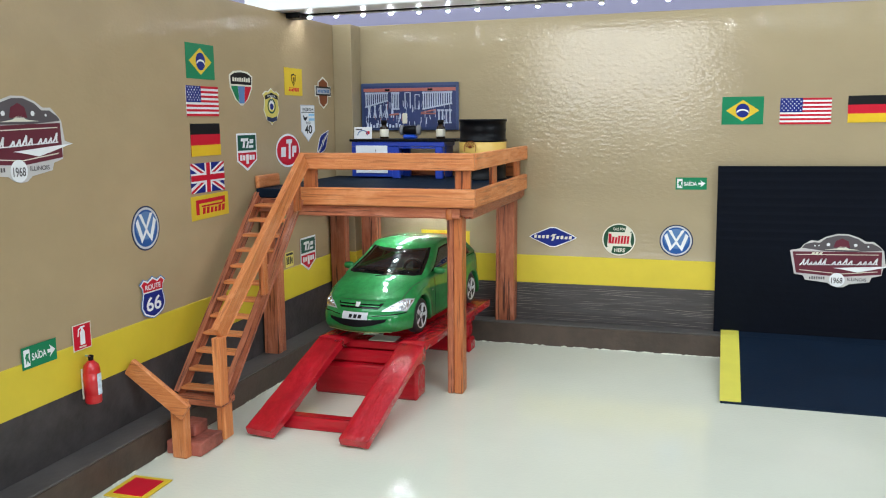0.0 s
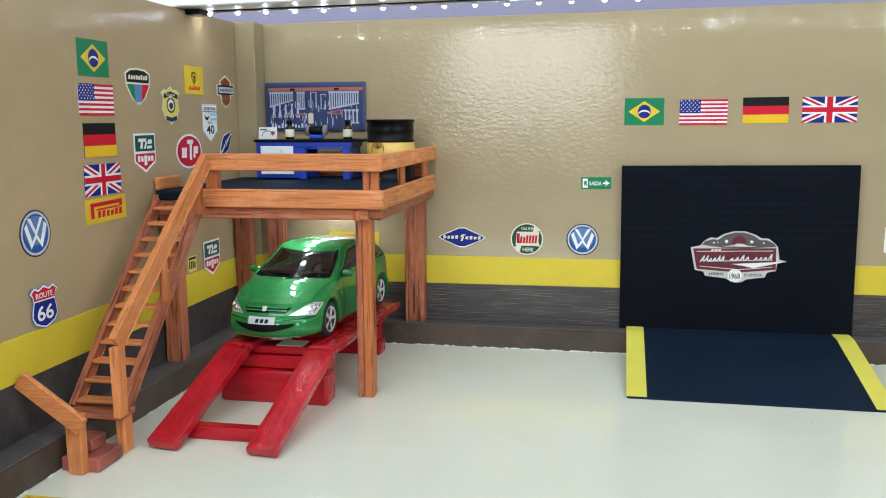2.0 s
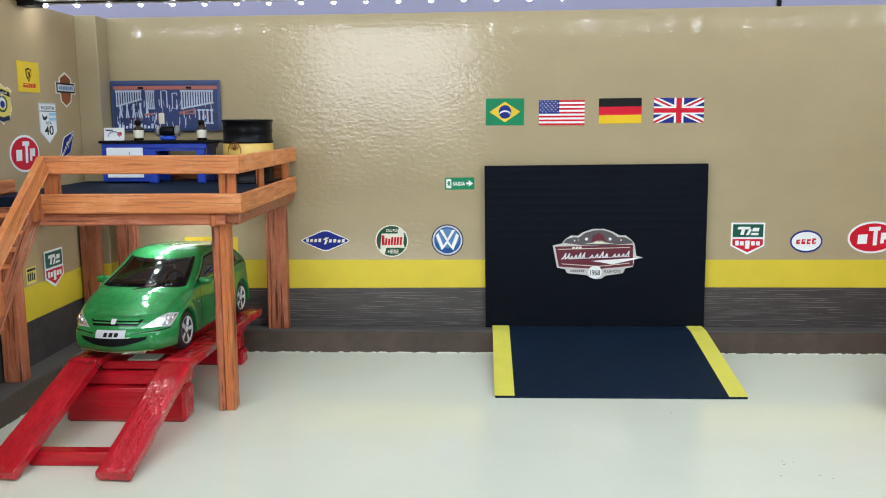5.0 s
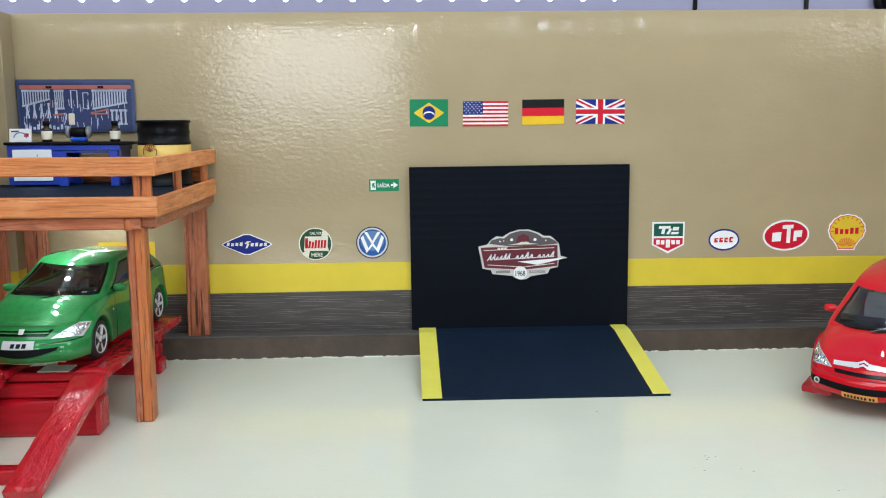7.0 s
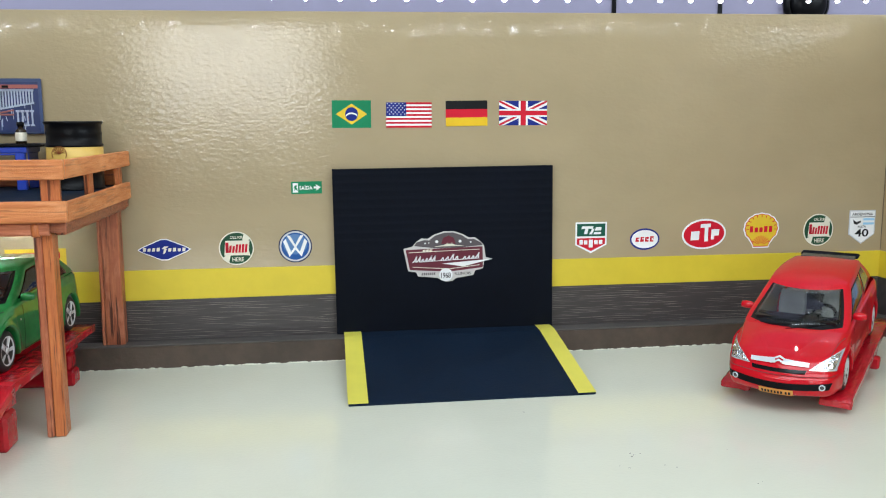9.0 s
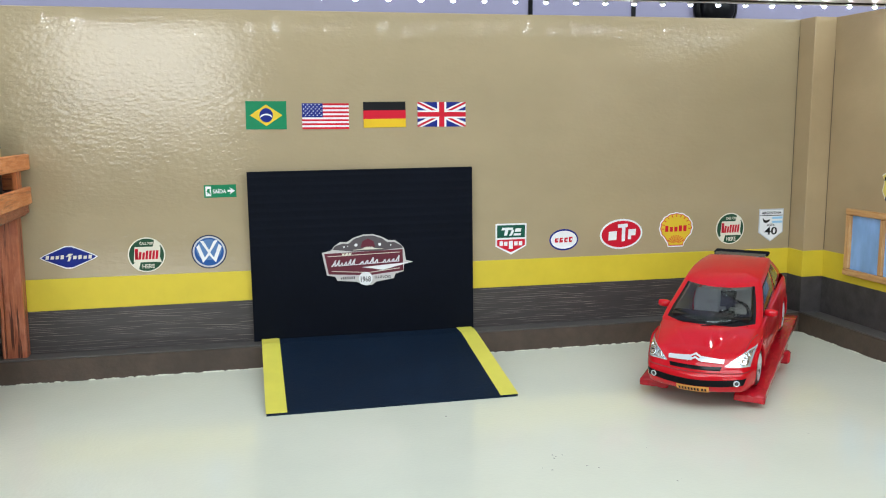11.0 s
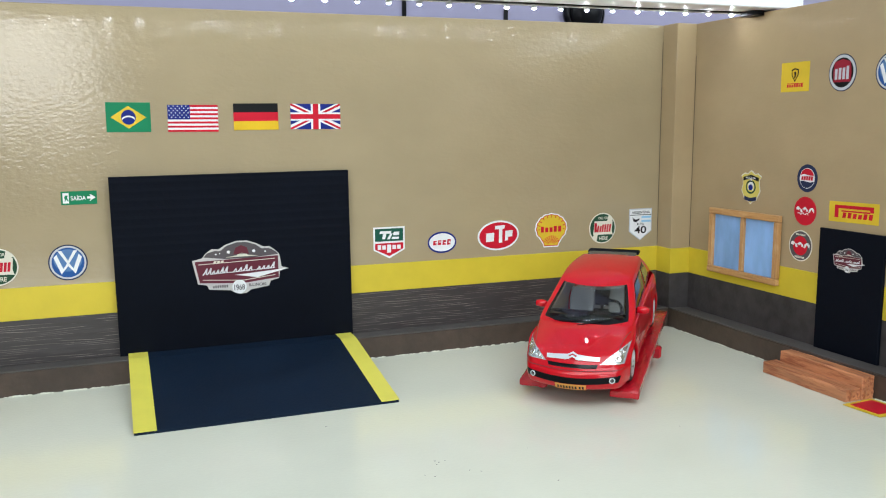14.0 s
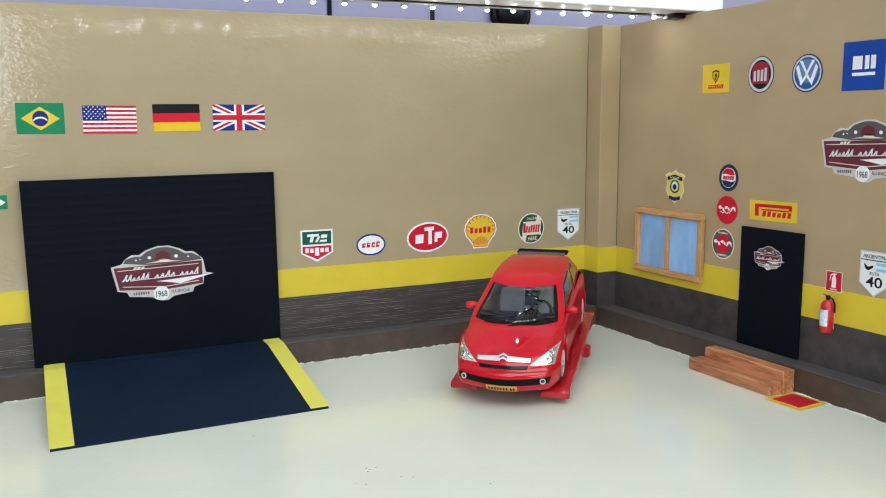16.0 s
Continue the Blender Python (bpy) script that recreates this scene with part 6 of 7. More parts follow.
def st_shield_two(wall, a, z, w, h, turn=0):
    out = [(-1, 1), (1, 1), (1, -0.45), (0, -1), (-1, -0.45)]
    inn = lambda t, b, k: [(-k, t), (k, t), (k, b), (0, b - 0.50 * k), (-k, b)]
    sticker("shield_sticker", "green over red shield sticker with white bars", wall, a, z, w, h, [
        ("rim", "white", out, 0), ("green_half", "dkgreen", R(-0.90, 0.10, 0.90, 0.90), 1), ("red_half", "red", inn(-0.02, -0.40, 0.90), 1),
        ("bars", "white", [[(-0.62, 0.58), (0.10, 0.58), (0.14, 0.74), (-0.58, 0.74)], [(-0.46, 0.24), (-0.26, 0.24), (-0.18, 0.58), (-0.38, 0.58)], [(-0.14, 0.22), (0.04, 0.22), (0.22, 0.58), (0.06, 0.58)], [(0.14, 0.22), (0.60, 0.22), (0.64, 0.36), (0.20, 0.36)], [(0.24, 0.46), (0.62, 0.46), (0.66, 0.68), (0.30, 0.68)]] + bars(-0.74, -0.16, -0.42, -0.12, 2, 0, 4, 0.25) + bars(-0.14, 0.18, -0.62, -0.12, 1, 0, 4, 0.2) + bars(0.20, 0.80, -0.42, -0.12, 2, 0, 5, 0.25), 2)], turn=turn)


def st_diamond(wall, a, z, w, h, turn=0):
    out = [(-1, 0), (-0.86, -0.22), (-0.12, -1), (0.12, -1), (0.86, -0.22), (1, 0), (0.86, 0.22), (0.12, 1), (-0.12, 1), (-0.86, 0.22)]
    sticker("diamond_sticker", "blue diamond sticker with a row of cream bars", wall, a, z, w, h, [
        ("rim", "white", out, 0), ("diamond", "blue", [(x * 0.94, y * 0.90) for x, y in out], 1),
        ("bars", "cream", bars(-0.80, -0.12, -0.14, 0.20, 4, 0.02, 6, 0.35) + bars(0.14, 0.84, -0.18, 0.16, 4, 0.02, 7, 0.35) + [[(-0.10, 0.06), (0.04, 0.06), (0.16, 0.30), (0.0, 0.30)], [(-0.06, -0.36), (0.02, -0.36), (0.10, 0.06), (0.0, 0.06)]], 2)], turn=turn)


def st_oil(wall, a, z, w, h, turn=0):
    s = sticker("round_sticker", "round dark green and cream sticker with red bars", wall, a, z, w, h, [
        ("rim", "cream", E(0, 0, 1, 1), 0), ("green_top", "olive", E(0, 0, 0.93, 0.93, 62, 150, 20) + [(-0.72, 0.42), (0.34, 0.42)], 1), ("green_base", "olive", E(0, 0, 0.93, 0.93, 242, 330, 20) + [(0.52, -0.42), (-0.34, -0.42)], 1),
        ("green_side", "olive", [E(0, 0, 0.93, 0.93, 150, 215, 12) + [(-0.62, -0.42), (-0.52, 0.42)], E(0, 0, 0.93, 0.93, -30, 35, 12) + [(0.62, 0.42), (0.72, -0.20)]], 1), ("field", "cream", [(-0.70, -0.42), (0.68, -0.42), (0.76, 0.46), (-0.62, 0.46)], 2),
        ("bars", "red", bars(-0.62, 0.64, -0.26, 0.24, 7, 0.06, 8, 0.28) + [R(-0.62, -0.26, -0.44, 0.36)], 3)], turn=turn)
    letters(s, "CALL FOR", 0.02, 0.66, 0.72, 0.17, "cream", 3, w, h)
    letters(s, "HERE", 0.08, -0.66, 0.66, 0.24, "cream", 3, w, h)


def st_oval_small(wall, a, z, w, h):
    sticker("oval_sticker", "small white oval sticker with a blue rim and red bars", wall, a, z, w, h, [
        ("rim", "blue", E(0, 0, 1, 1), 0), ("oval", "white", E(0, 0, 0.90, 0.84), 1), ("bars", "red", bars(-0.64, 0.66, -0.24, 0.26, 4, 0.03, 9, 0.28), 2),
        ("slots", "white", [R(-0.50, -0.05, -0.30, 0.04), R(-0.20, 0.0, -0.06, 0.08), R(0.12, -0.08, 0.26, 0.02), R(0.46, -0.08, 0.56, 0.10)], 3)])


def st_scallop(wall, a, z, w, h):
    def fan(k, r):
        pts = []
        for i in range(85):
            t = -38 + 256 * i / 84
            rr = r * (1.0 + 0.045 * abs(math.sin(radians(t + 38) * 180 / 256 * 11)))
            pts.append((rr * math.cos(radians(t)), 0.12 + rr * 0.86 * math.sin(radians(t))))
        return pts + [(-0.50 * k, -0.80 * k), (-0.46 * k, -0.98 * k), (0.46 * k, -0.98 * k), (0.50 * k, -0.80 * k)]

    rays = []
    for k in range(-4, 5):
        t = radians(90 + k * 15)
        d, q = Vector((math.cos(t), math.sin(t))), Vector((-math.sin(t), math.cos(t)))
        p, e = Vector((0, -0.86)) + d * 0.16, Vector((0, -0.86)) + d * 0.56
        rays.append([tuple(p - q * 0.012), tuple(p + q * 0.012), tuple(e + q * 0.028), tuple(e - q * 0.028)])
    for k in range(-5, 6):
        t = radians(90 + k * 19)
        c = Vector((0.80 * math.cos(t), 0.12 + 0.70 * math.sin(t)))
        d, q = Vector((math.cos(t), math.sin(t))), Vector((-math.sin(t), math.cos(t)))
        rays.append([tuple(c - q * 0.022 - d * 0.08), tuple(c + q * 0.022 - d * 0.08), tuple(c + q * 0.022 + d * 0.07), tuple(c - q * 0.022 + d * 0.07)])
    sticker("scallop_sticker", "yellow scallop sticker with red rays and bars", wall, a, z, w, h, [
        ("rim", "white", fan(1.0, 0.98), 0), ("outline", "red", fan(0.93, 0.91), 1), ("scallop", "yellow", fan(0.88, 0.87), 2), ("rays", "red", rays, 3), ("bars", "red", bars(-0.66, 0.70, -0.10, 0.24, 5, 0, 10, 0.32), 3)])


def st_route_forty(wall, a, z, w, h, turn=0):
    out = [(-1, 1), (1, 1), (1, -0.42), (0.0, -1), (-1, -0.42)]
    s = sticker("road_sign", "white shield road sign sticker with black figures", wall, a, z, w, h, [
        ("rim", "silver", out, 0), ("field", "white", [(x * 0.92, y * 0.93) for x, y in out], 1), ("rule", "black", [R(-0.92, 0.58, 0.92, 0.62)], 2), ("bird", "black", [[(-0.72, 0.46), (-0.45, 0.30), (-0.10, 0.38), (-0.12, 0.28), (-0.40, 0.14), (-0.62, 0.20)]], 2), ("flag_patch", "sky", R(0.08, 0.14, 0.90, 0.52), 2), ("flag_stripe", "white", R(0.08, 0.27, 0.90, 0.39), 3)], "sign", turn)
    letters(s, "ARGENTINA", 0, 0.76, 1.6, 0.17, "black", 2, w, h)
    letters(s, "RUTA", 0, 0.02, 0.62, 0.14, "black", 2, w, h)
    letters(s, "40", 0, -0.34, 1.05, 0.46, "black", 2, w, h)


def st_route_shield(wall, a, z, w, h):
    def sh(k):
        half = [(0.0, -1.0), (0.34, -0.90), (0.72, -0.74), (0.90, -0.42), (0.86, -0.10), (0.74, 0.24), (0.80, 0.52), (0.98, 0.70), (0.66, 0.92), (0.36, 0.80), (0.0, 0.98)]
        return [(x * k, y * k) for x, y in half] + [(-x * k, y * k) for x, y in half[-2:0:-1]]

    red = [(0.70, 0.30), (0.72, 0.50), (0.84, 0.66), (0.62, 0.80), (0.36, 0.68), (0, 0.84), (-0.36, 0.68), (-0.62, 0.80), (-0.84, 0.66), (-0.72, 0.50), (-0.70, 0.30)]
    blue = [(0.66, 0.24), (0.76, -0.10), (0.80, -0.40), (0.62, -0.66), (0.30, -0.80), (0, -0.88), (-0.30, -0.80), (-0.62, -0.66), (-0.80, -0.40), (-0.76, -0.10), (-0.66, 0.24)]
    s = sticker("road_sign", "red and blue shield road sign sticker with a white rim", wall, a, z, w, h, [("edge", "steel", sh(1.0), 0), ("rim", "white", sh(0.95), 1), ("red_top", "red", red, 2), ("blue_field", "blue", blue, 2)], "sign")
    letters(s, "ROUTE", 0, 0.50, 1.14, 0.24, "white", 3, w, h)
    letters(s, "66", 0, -0.28, 1.10, 0.66, "white", 3, w, h)


def st_yellow_card(wall, a, z, w, h, turn=0):
    shield = [(-0.26, 0.50), (0.0, 0.60), (0.26, 0.50), (0.24, 0.10), (0.0, -0.34), (-0.24, 0.10)]
    sticker("card_sticker", "yellow card sticker with a small dark shield and red bars", wall, a, z, w, h, [
        ("card", "yellow", R(-1, -1, 1, 1), 0), ("shield", "black", shield, 1), ("shield_field", "gold", [(x * 0.72, y * 0.76 + 0.04) for x, y in shield], 2), ("mark", "black", [[(-0.06, -0.10), (0.02, -0.10), (0.10, 0.16), (0.06, 0.36), (-0.08, 0.30), (-0.02, 0.12)]], 3), ("bars", "red", bars(-0.55, 0.62, -0.70, -0.48, 7, 0, 11, 0.3) + [R(-0.55, -0.48, 0.62, -0.43)], 1)], turn=turn)


def st_disc_dark(wall, a, z, w, h):
    sticker("round_sticker", "round dark red disc sticker with a chrome rim", wall, a, z, w, h, [
        ("rim", "navy", E(0, 0, 1, 1), 0), ("chrome", "silver", ring(0, 0, 0.95, 0.95, 0.16), 1), ("dark", "black", E(0, 0, 0.80, 0.80), 1), ("field", "wine", [(-0.62, -0.50), (0.62, -0.50), (0.66, 0.0), (0.58, 0.56), (0, 0.72), (-0.58, 0.56), (-0.66, 0.0)], 2), ("bars", "silver", bars(-0.52, 0.58, -0.36, 0.34, 4, 0, 12, 0.35), 3)])


def st_blue_square(wall, a, z, w, h, turn=0):
    sticker("square_sticker", "deep blue square sticker with white bars, underlined", wall, a, z, w, h, [
        ("ground", "deepblue", R(-1, -1, 1, 1), 0), ("bars", "white", [R(-0.52, -0.14, -0.06, 0.40), R(0.06, -0.14, 0.26, 0.40), R(0.34, -0.14, 0.56, 0.40)], 1), ("underline", "white", R(-0.52, -0.40, 0.56, -0.27), 1)], turn=turn)


def st_cap_globe(wall, a, z, w, h):
    sticker("round_sticker", "round navy cap sticker with red and blue waves", wall, a, z, w, h, [
        ("cap", "navy", E(0, 0, 1, 1), 0), ("globe", "white", E(0, 0, 0.74, 0.74), 1), ("red_wave", "red", E(0, 0, 0.70, 0.70, 18, 162, 20) + [(-0.3, 0.30), (0.3, 0.20)], 2), ("blue_wave", "navy", E(0, 0, 0.70, 0.70, 198, 342, 20) + [(0.3, -0.30), (-0.3, -0.20)], 2), ("bars", "red", bars(-0.56, 0.60, -0.14, 0.16, 5, 0.04, 13, 0.2), 3)])


def wave(x0, x1, y, amp, th):
    n = 14
    top = [(x0 + (x1 - x0) * i / n, y + amp * math.sin(i * 1.15) + th) for i in range(n + 1)]
    bot = [(x, q - 2 * th * (0.5 + 0.5 * math.sin(i * 2.1) ** 2)) for i, (x, q) in enumerate(top)]
    return top + bot[::-1]


def st_red_disc(wall, a, z, w, h):
    sticker("round_sticker", "plain red disc sticker with a white flowing stroke", wall, a, z, w, h, [
        ("disc", "red", E(0, 0, 1, 1), 0), ("stroke", "white", [wave(-0.80, 0.80, 0.06, 0.10, 0.13)], 1), ("tail", "white", [wave(-0.66, 0.30, -0.20, 0.05, 0.04)], 1), ("slots", "red", [R(-0.5 + 0.26 * k, -0.04, -0.42 + 0.26 * k, 0.12) for k in range(5)], 2)])


def st_dark_disc(wall, a, z, w, h):
    sticker("round_sticker", "round dark sticker with a red centre and white stroke", wall, a, z, w, h, [
        ("rim", "cream", E(0, 0, 1, 1), 0), ("dark", "grey", E(0, 0, 0.93, 0.93), 1), ("centre", "red", E(0, 0, 0.62, 0.62), 2), ("stroke", "white", [wave(-0.80, 0.80, 0.04, 0.08, 0.13)], 3), ("bars", "cream", bars(-0.42, 0.42, 0.66, 0.78, 8, 0, 14, 0.4) + bars(-0.42, 0.42, -0.80, -0.68, 8, 0, 15, 0.4), 2), ("slots", "red", [R(-0.5 + 0.26 * k, -0.05, -0.42 + 0.26 * k, 0.10) for k in range(5)], 4)])


def st_badge(wall, a, z, w, h, turn=0):
    half = [(0.0, -1.0), (0.18, -0.86), (0.56, -0.74), (0.74, -0.46), (0.90, -0.20), (0.80, 0.10), (0.78, 0.44), (0.98, 0.66), (0.62, 0.84), (0.36, 0.80), (0.0, 1.0)]
    sh = lambda k: [(x * k, y * k) for x, y in half] + [(-x * k, y * k) for x, y in half[-2:0:-1]]
    s = sticker("badge_sticker", "yellow shield badge sticker with a blue centre and ribbons", wall, a, z, w, h, [
        ("rim", "cream", sh(1.0), 0), ("shield", "lime", sh(0.93), 1), ("wreath", "olive", ring(0, 0.02, 0.46, 0.40, 0.10), 2), ("drop", "white", [(-0.24, -0.16), (0.24, -0.16), (0.26, 0.16), (0.0, 0.52), (-0.26, 0.16)], 2), ("centre", "blue", E(0, 0.0, 0.20, 0.17), 3), ("ribbon", "black", [[(-0.72, 0.58), (0, 0.74), (0.72, 0.58), (0.72, 0.36), (0, 0.52), (-0.72, 0.36)]], 3), ("ribbon_low", "navy", [[(-0.56, -0.52), (0, -0.62), (0.56, -0.52), (0.56, -0.74), (0, -0.84), (-0.56, -0.74)]], 3)], "badge", turn)
    letters(s, "POLÍCIA", 0, 0.565, 0.92, 0.13, "white", 4, w, h)
    return s


def st_green_red_shield(wall, a, z, w, h):
    out = [(-0.96, 0.70), (-0.6, 0.94), (0, 1.0), (0.6, 0.94), (0.96, 0.70), (0.90, 0.0), (0.52, -0.66), (0.10, -1.0), (-0.10, -1.0), (-0.52, -0.66), (-0.90, 0.0)]
    sticker("shield_sticker", "black-topped shield sticker with green, blue and red stripes", wall, a, z, w, h, [
        ("rim", "cream", out, 0), ("top", "black", [(-0.84, 0.20), (0.84, 0.20), (0.86, 0.66), (0.52, 0.84), (0, 0.90), (-0.52, 0.84), (-0.86, 0.66)], 1), ("green_stripe", "green", [(-0.82, 0.10), (-0.30, 0.10), (-0.22, -0.84), (-0.46, -0.62), (-0.80, 0.0)], 1), ("blue_stripe", "steel", [(-0.28, 0.10), (0.28, 0.10), (0.20, -0.88), (-0.20, -0.88)], 1), ("red_stripe", "red", [(0.30, 0.10), (0.82, 0.10), (0.80, 0.0), (0.46, -0.62), (0.22, -0.84)], 1), ("bars", "cream", bars(-0.72, 0.76, 0.36, 0.62, 8, 0.02, 16, 0.3), 2)])


def st_bar_shield(wall, a, z, w, h):
    sticker("shield_sticker", "brown shield sticker with a pale crossbar", wall, a, z, w, h, [
        ("rim", "cream", [(-0.62, 0.66), (0, 1), (0.62, 0.66), (0.66, 0.42), (1, 0.42), (1, -0.24), (0.62, -0.24), (0.50, -0.70), (0, -1), (-0.50, -0.70), (-0.62, -0.24), (-1, -0.24), (-1, 0.42), (-0.66, 0.42)], 0), ("shield", "orange", [(-0.52, 0.62), (0, 0.88), (0.52, 0.62), (0.50, -0.24), (0.42, -0.64), (0, -0.88), (-0.42, -0.64), (-0.50, -0.24)], 1), ("bar_edge", "black", R(-0.92, -0.18, 0.92, 0.38), 2), ("bar", "silver", R(-0.82, -0.08, 0.82, 0.28), 3), ("bars", "steel", bars(-0.70, 0.74, 0.0, 0.20, 8, 0, 17, 0.35), 4)])


def st_exit(wall, a, z, w, h, turn=0):
    s = sticker("exit_sign", "green exit sign with white lettering and an arrow", wall, a, z, w, h, [
        ("ground", "green", R(-1, -1, 1, 1), 0), ("doorway", "white", [R(-0.90, -0.76, -0.56, 0.76)], 1), ("figure", "green", [[(-0.80, -0.52), (-0.70, -0.20), (-0.62, -0.52), (-0.58, -0.44), (-0.66, 0.10), (-0.60, 0.40), (-0.76, 0.40), (-0.84, 0.0), (-0.78, -0.10)]], 2), ("arrow", "white", [[(0.46, -0.16), (0.66, -0.16), (0.58, -0.56), (0.92, 0.0), (0.58, 0.56), (0.66, 0.16), (0.46, 0.16)]], 1)], "sign", turn)
    letters(s, "SAÍDA", -0.04, 0.04, 0.84, 0.80, "white", 1, w, h)


def st_ext_sign(wall, a, z, w, h, turn=0):
    sticker("extinguisher_sign", "small red sign with a white extinguisher shape", wall, a, z, w, h, [
        ("edge", "cream", R(-1, -1, 1, 1), 0), ("ground", "red", R(-0.92, -0.92, 0.92, 0.92), 1), ("bottle", "white", [(-0.24, -0.60), (0.28, -0.60), (0.28, 0.34), (0.16, 0.52), (0.10, 0.66), (0.30, 0.70), (0.30, 0.80), (-0.10, 0.80), (-0.46, 0.62), (-0.42, 0.54), (-0.06, 0.66), (-0.10, 0.52), (-0.24, 0.34)], 2), ("hose", "white", [[(-0.52, 0.06), (-0.44, 0.06), (-0.34, 0.58), (-0.42, 0.60)]], 2), ("bars", "cream", bars(-0.40, 0.44, -0.82, -0.70, 8, 0, 18, 0.3), 2)], "sign", turn)


def st_small_plate(wall, a, z, w, h):
    sticker("plate_sticker", "small yellow plate sticker with black bars", wall, a, z, w, h, [("ground", "lime", R(-1, -1, 1, 1), 0), ("head", "black", R(-0.86, 0.56, 0.86, 0.86), 1), ("bars", "black", bars(-0.80, 0.86, -0.62, 0.36, 4, 0, 19, 0.35), 1)])


def st_club(wall, a, z, w, h, turn=0, off=0.0):
    """The club's badge: banner, crest, star point, roundel and lower ribbon."""
    out = [(-1, 0.34), (-0.80, 0.42), (-0.72, 0.60), (-0.60, 0.74), (-0.46, 0.72), (-0.32, 0.88), (-0.10, 1.0), (0.12, 1.0), (0.32, 0.88), (0.46, 0.74), (0.60, 0.74), (0.70, 0.60), (0.78, 0.46), (0.80, 0.40), (0.84, -0.06), (1.0, -0.14), (0.80, -0.20), (0.78, -0.50), (0.60, -0.58), (0.56, -0.76), (0.18, -0.86), (0.08, -0.98), (-0.04, -1.0), (-0.16, -0.94), (-0.24, -0.84), (-0.68, -0.76), (-0.72, -0.60), (-0.90, -0.54)]
    crest = [(-0.72, 0.44), (-0.66, 0.58), (-0.50, 0.66), (-0.40, 0.64), (-0.28, 0.82), (-0.08, 0.93), (0.10, 0.93), (0.28, 0.82), (0.40, 0.66), (0.54, 0.66), (0.68, 0.52), (0.72, 0.42), (0.20, 0.34), (-0.30, 0.34)]
    banner = [(-0.95, 0.30), (0.765, 0.375), (0.775, -0.46), (0.02, -0.60), (-0.86, -0.50)]
    crest = [(x * 1.07, y * 1.02) for x, y in crest]
    word = lambda x0, x1, n, sd: script(x0, x1, -0.15, 0.12, n, sd)
    dots = [E(x, y, r, r * 1.7, n=12) for x, y, r in ((-0.26, 0.60, 0.035), (0.26, 0.60, 0.035), (-0.52, 0.54, 0.018), (0.50, 0.56, 0.018), (-0.44, 0.56, 0.012))]
    s = sticker("club_badge", "maroon and grey vintage car club badge with a white rim", wall, a, z, w, h, [
        ("rim", "ash", out, 0), ("crest", "grey", crest, 1), ("crest_centre", "maroon", [(-0.16, 0.50), (-0.12, 0.74), (0.0, 0.84), (0.12, 0.74), (0.16, 0.50)], 2), ("car_line", "cream", [[(-0.34, 0.40), (-0.10, 0.46), (-0.04, 0.54), (0.08, 0.54), (0.14, 0.46), (0.36, 0.42), (0.14, 0.41), (-0.10, 0.41)]], 2), ("lamps", "white", dots, 2),
        ("banner", "maroon", banner, 1), ("banner_line", "cream", [[(-0.88, 0.20), (0.70, 0.28), (0.70, 0.255), (-0.88, 0.175)], [(-0.80, -0.40), (0.02, -0.50), (0.70, -0.37), (0.70, -0.345), (0.02, -0.475), (-0.80, -0.375)]], 2), ("comet", "white", [[(-0.14, -0.27), (0.99, -0.13), (0.32, -0.41), (0.08, -0.33)]], 3),
        ("word", "white", word(-0.80, -0.30, 6, 20) + word(-0.20, 0.22, 4, 21) + word(0.30, 0.68, 4, 22) + [[(-0.62, -0.20), (0.70, -0.10), (0.70, -0.075), (-0.62, -0.175)]], 3), ("small_word", "cream", bars(-0.58, -0.36, 0.22, 0.30, 3, 0.02, 23, 0.25), 3),
        ("ribbon_bars", "grey", bars(-0.60, -0.28, -0.72, -0.62, 7, 0, 24, 0.4), 2), ("roundel", "white", E(-0.06, -0.72, 0.15, 0.26), 3)], "badge", turn, off)
    letters(s, "1968", -0.06, -0.74, 0.22, 0.22, "grey", 4, w, h)
    letters(s, "ILLINOIS", 0.32, -0.68, 0.36, 0.11, "grey", 2, w, h)
    return s


# left side wall
flag_green("W", -0.2410, 0.2425, 0.0344, 0.0236)
flag_stripes("W", -0.2402, 0.2157, 0.0396, 0.0204)
flag_bands("W", -0.2388, 0.1894, 0.0366, 0.0222)
flag_cross("W", -0.2385, 0.1633, 0.0418, 0.0205)
st_yellow_long("W", -0.2369, 0.1431, 0.0472, 0.0165, 1)
st_emblem("W", -0.3108, 0.1362, 0.0280, 0.0281)
st_route_shield("W", -0.3087, 0.0920, 0.0273, 0.0277)
st_green_red_shield("W", -0.1881, 0.2263, 0.0350, 0.0257)
st_badge("W", -0.1429, 0.2132, 0.0287, 0.0293)
st_yellow_card("W", -0.1033, 0.2341, 0.0319, 0.0225)
st_bar_shield("W", -0.0457, 0.2266, 0.0340, 0.0286)
st_route_forty("W", -0.0782, 0.1996, 0.0270, 0.0316)
st_diamond("W", -0.0495, 0.1819, 0.0345, 0.0150, 40)
st_oval("W", -0.1169, 0.1775, 0.0422, 0.0275)
st_shield_two("W", -0.1836, 0.1786, 0.0292, 0.0285)
st_shield_two("W", -0.0874, 0.0862, 0.0298, 0.0300)
st_small_plate("W", -0.1213, 0.0863, 0.0142, 0.0125)
st_exit("W", -0.4072, 0.0812, 0.0246, 0.0118, 0)
st_ext_sign("W", -0.3747, 0.0826, 0.0147, 0.0150)
st_club("W", -0.4080, 0.1935, 0.0760, 0.0440)

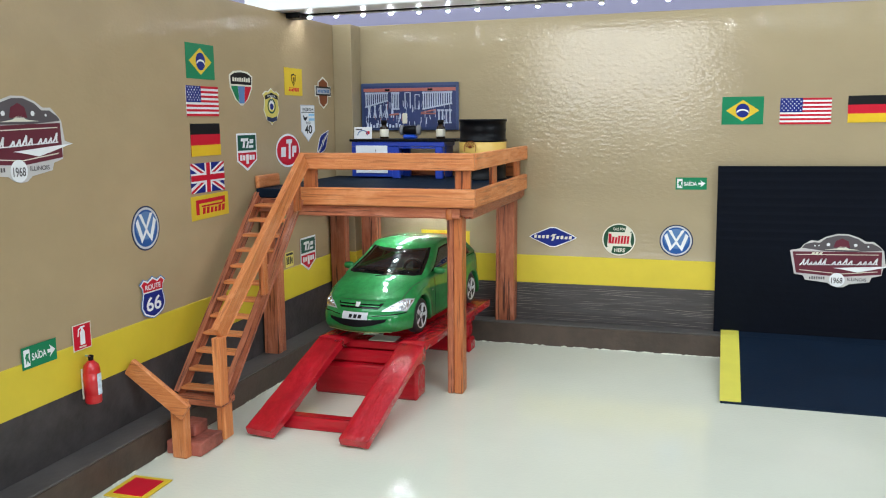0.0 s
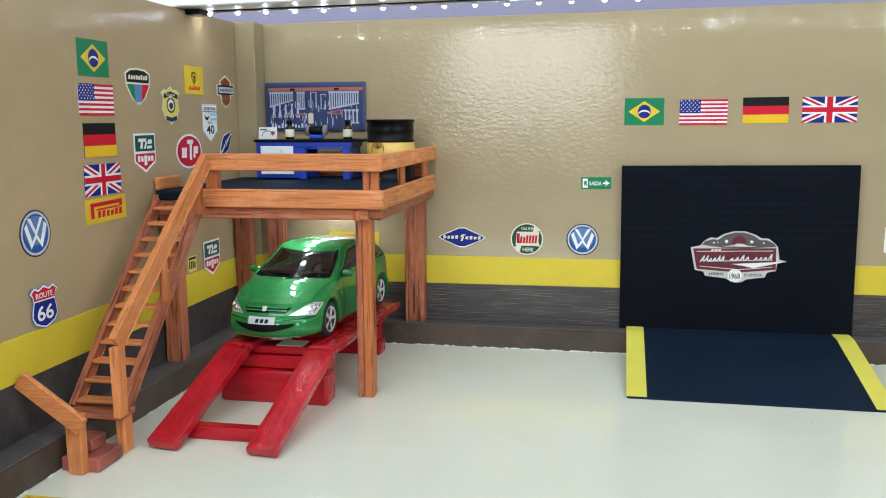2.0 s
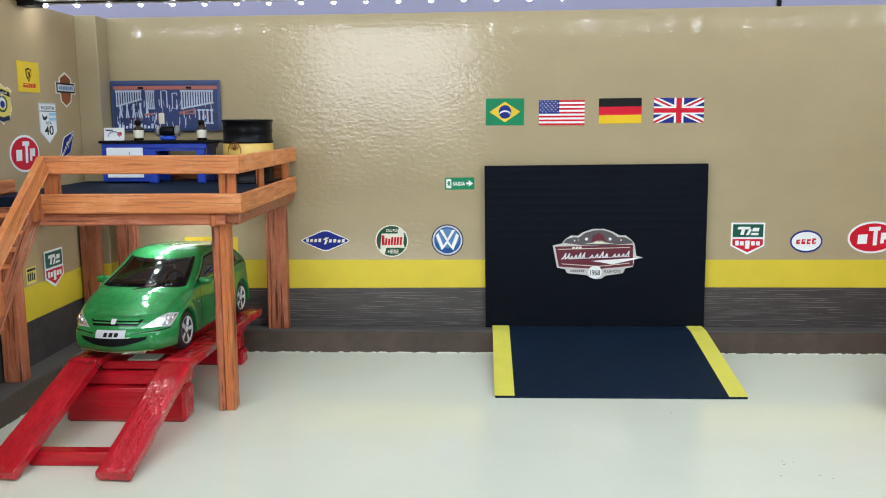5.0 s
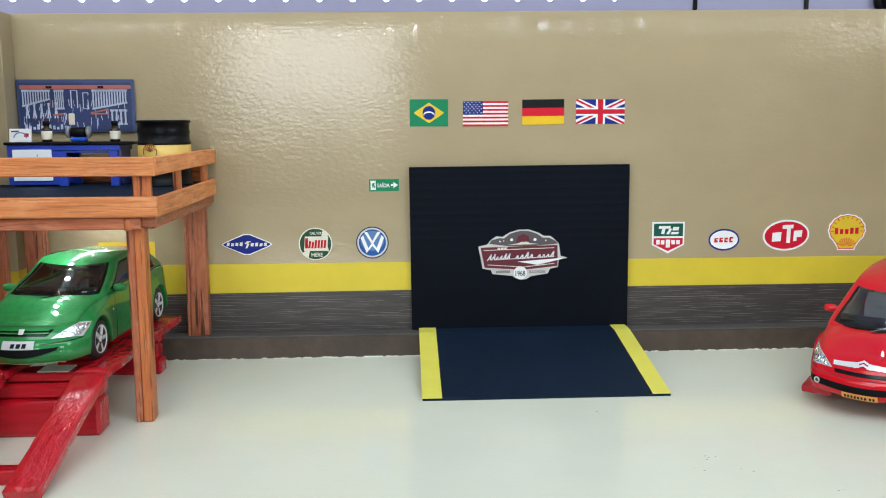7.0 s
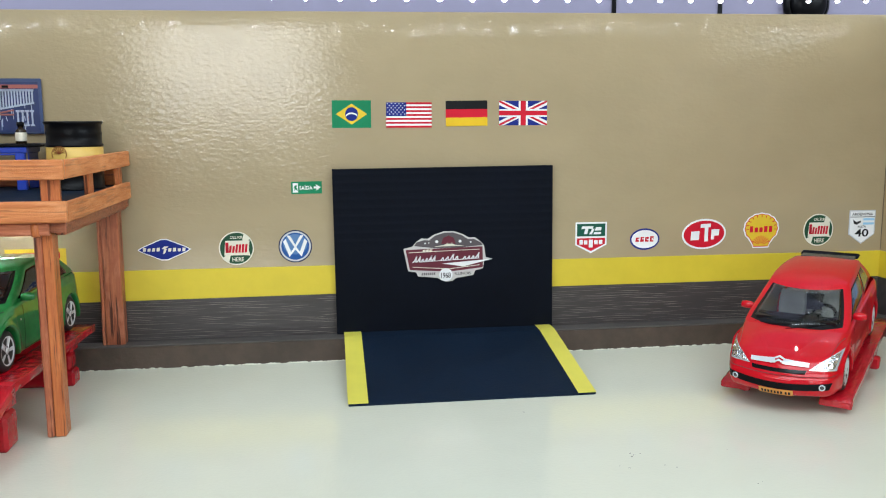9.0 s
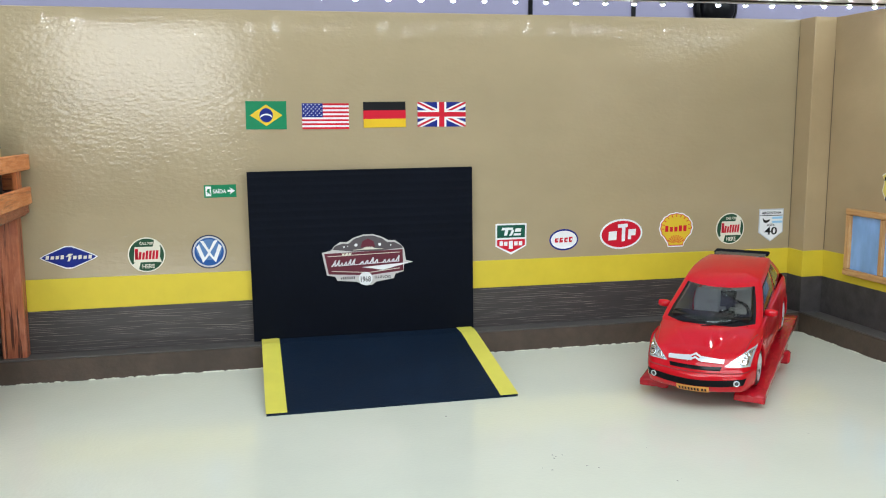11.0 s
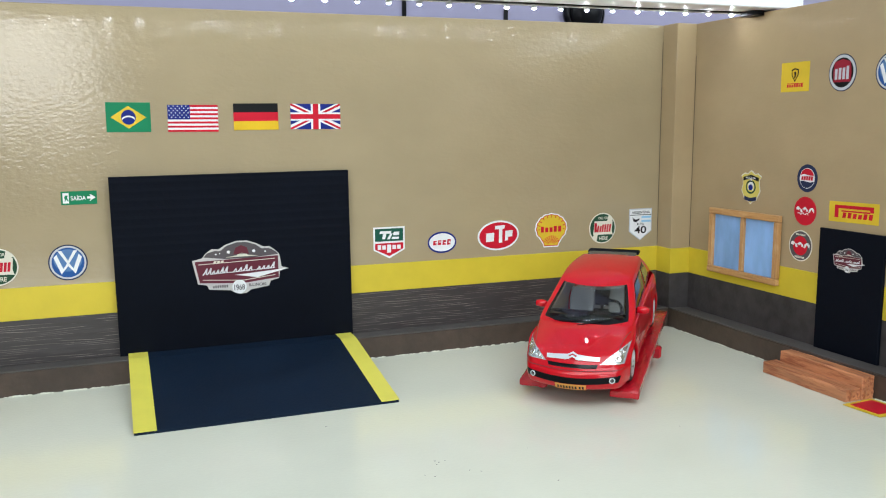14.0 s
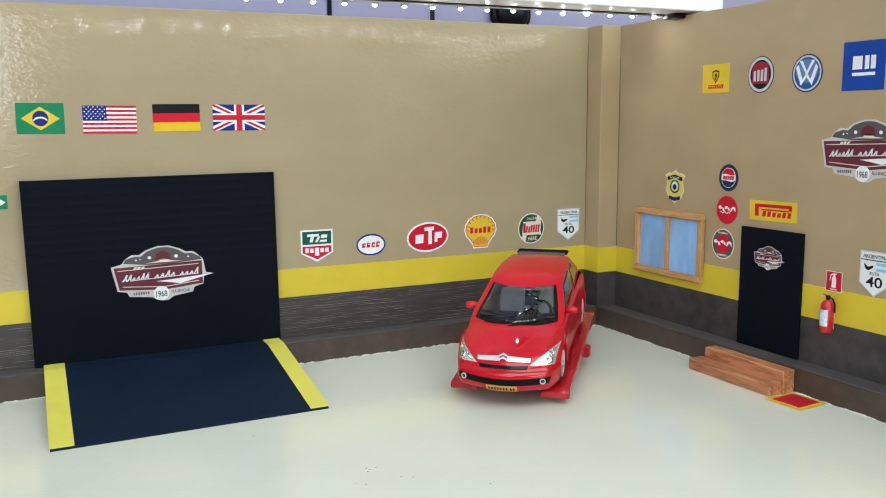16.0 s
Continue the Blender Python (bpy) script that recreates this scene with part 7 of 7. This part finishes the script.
# back wall
flag_green("N", 0.3604, 0.2072, 0.0328, 0.0229)
flag_stripes("N", 0.4089, 0.2063, 0.0389, 0.0212)
flag_bands("N", 0.4586, 0.2076, 0.0362, 0.0214, 0.6)
flag_cross("N", 0.5082, 0.2077, 0.0424, 0.0209)
st_exit("N", 0.3213, 0.1459, 0.0257, 0.0104, 0.5)
st_diamond("N", 0.2026, 0.0958, 0.0434, 0.0182)
st_oil("N", 0.2614, 0.0955, 0.0290, 0.0285)
st_emblem("N", 0.3105, 0.0961, 0.0282, 0.0280)
st_shield_two("N", 0.5714, 0.0973, 0.0290, 0.0281)
st_oval_small("N", 0.6217, 0.0949, 0.0278, 0.0196)
st_oval("N", 0.6780, 0.0983, 0.0424, 0.0278, 3)
st_scallop("N", 0.7335, 0.1004, 0.0343, 0.0330)
st_oil("N", 0.7901, 0.0997, 0.0298, 0.0300)
st_route_forty("N", 0.8338, 0.1014, 0.0265, 0.0318)
st_yellow_long("N", 0.1007, 0.0897, 0.0475, 0.0185)
st_club("N", 0.4415, 0.0847, 0.0785, 0.0442, 0, 0.0061)

# right side wall
st_badge("E", -0.1059, 0.1437, 0.0270, 0.0305)
st_cap_globe("E", -0.1713, 0.1553, 0.0218, 0.0227)
st_red_disc("E", -0.1709, 0.1282, 0.0240, 0.0238)
st_dark_disc("E", -0.1679, 0.0990, 0.0256, 0.0260)
st_yellow_long("E", -0.2199, 0.1313, 0.0476, 0.0160, 1)
st_yellow_card("E", -0.1520, 0.2380, 0.0310, 0.0240)
st_disc_dark("E", -0.2011, 0.2387, 0.0268, 0.0287)
st_emblem("E", -0.2460, 0.2373, 0.0279, 0.0283)
st_blue_square("E", -0.2939, 0.2398, 0.0337, 0.0340)
st_club("E", -0.3010, 0.1805, 0.0770, 0.0440)
st_route_forty("E", -0.3139, 0.0951, 0.0246, 0.0326)
st_ext_sign("E", -0.2810, 0.0848, 0.0140, 0.0152)
st_club("E", -0.2222, 0.0943, 0.0310, 0.0190, 0, 0.0042)


# a few dark scuffs in the floor paint
rg = random.Random(31)
scuffs = bmesh.new()
for sx, sy in ((0.5767, -0.2614), (0.5180, -0.2591), (0.4663, -0.1744), (0.5321, -0.2787), (0.5043, -0.2765), (0.6891, -0.2650), (0.5723, -0.3076)):
    for k in range(rg.choice((1, 2, 4))):
        cx, cy, r = sx + rg.uniform(-0.004, 0.004), sy + rg.uniform(-0.003, 0.003), rg.uniform(0.0003, 0.0008)
        vs = [scuffs.verts.new((cx + r * rg.uniform(0.6, 1.3) * math.cos(a * 1.047), cy + r * rg.uniform(0.4, 1.0) * math.sin(a * 1.047), 0.00008)) for a in range(6)]
        scuffs.faces.new(vs)
solid("floor_scuffs", scuffs, K["grey"], "tiny dark scuffs scattered in the floor paint", "scuff marks", "stuff")
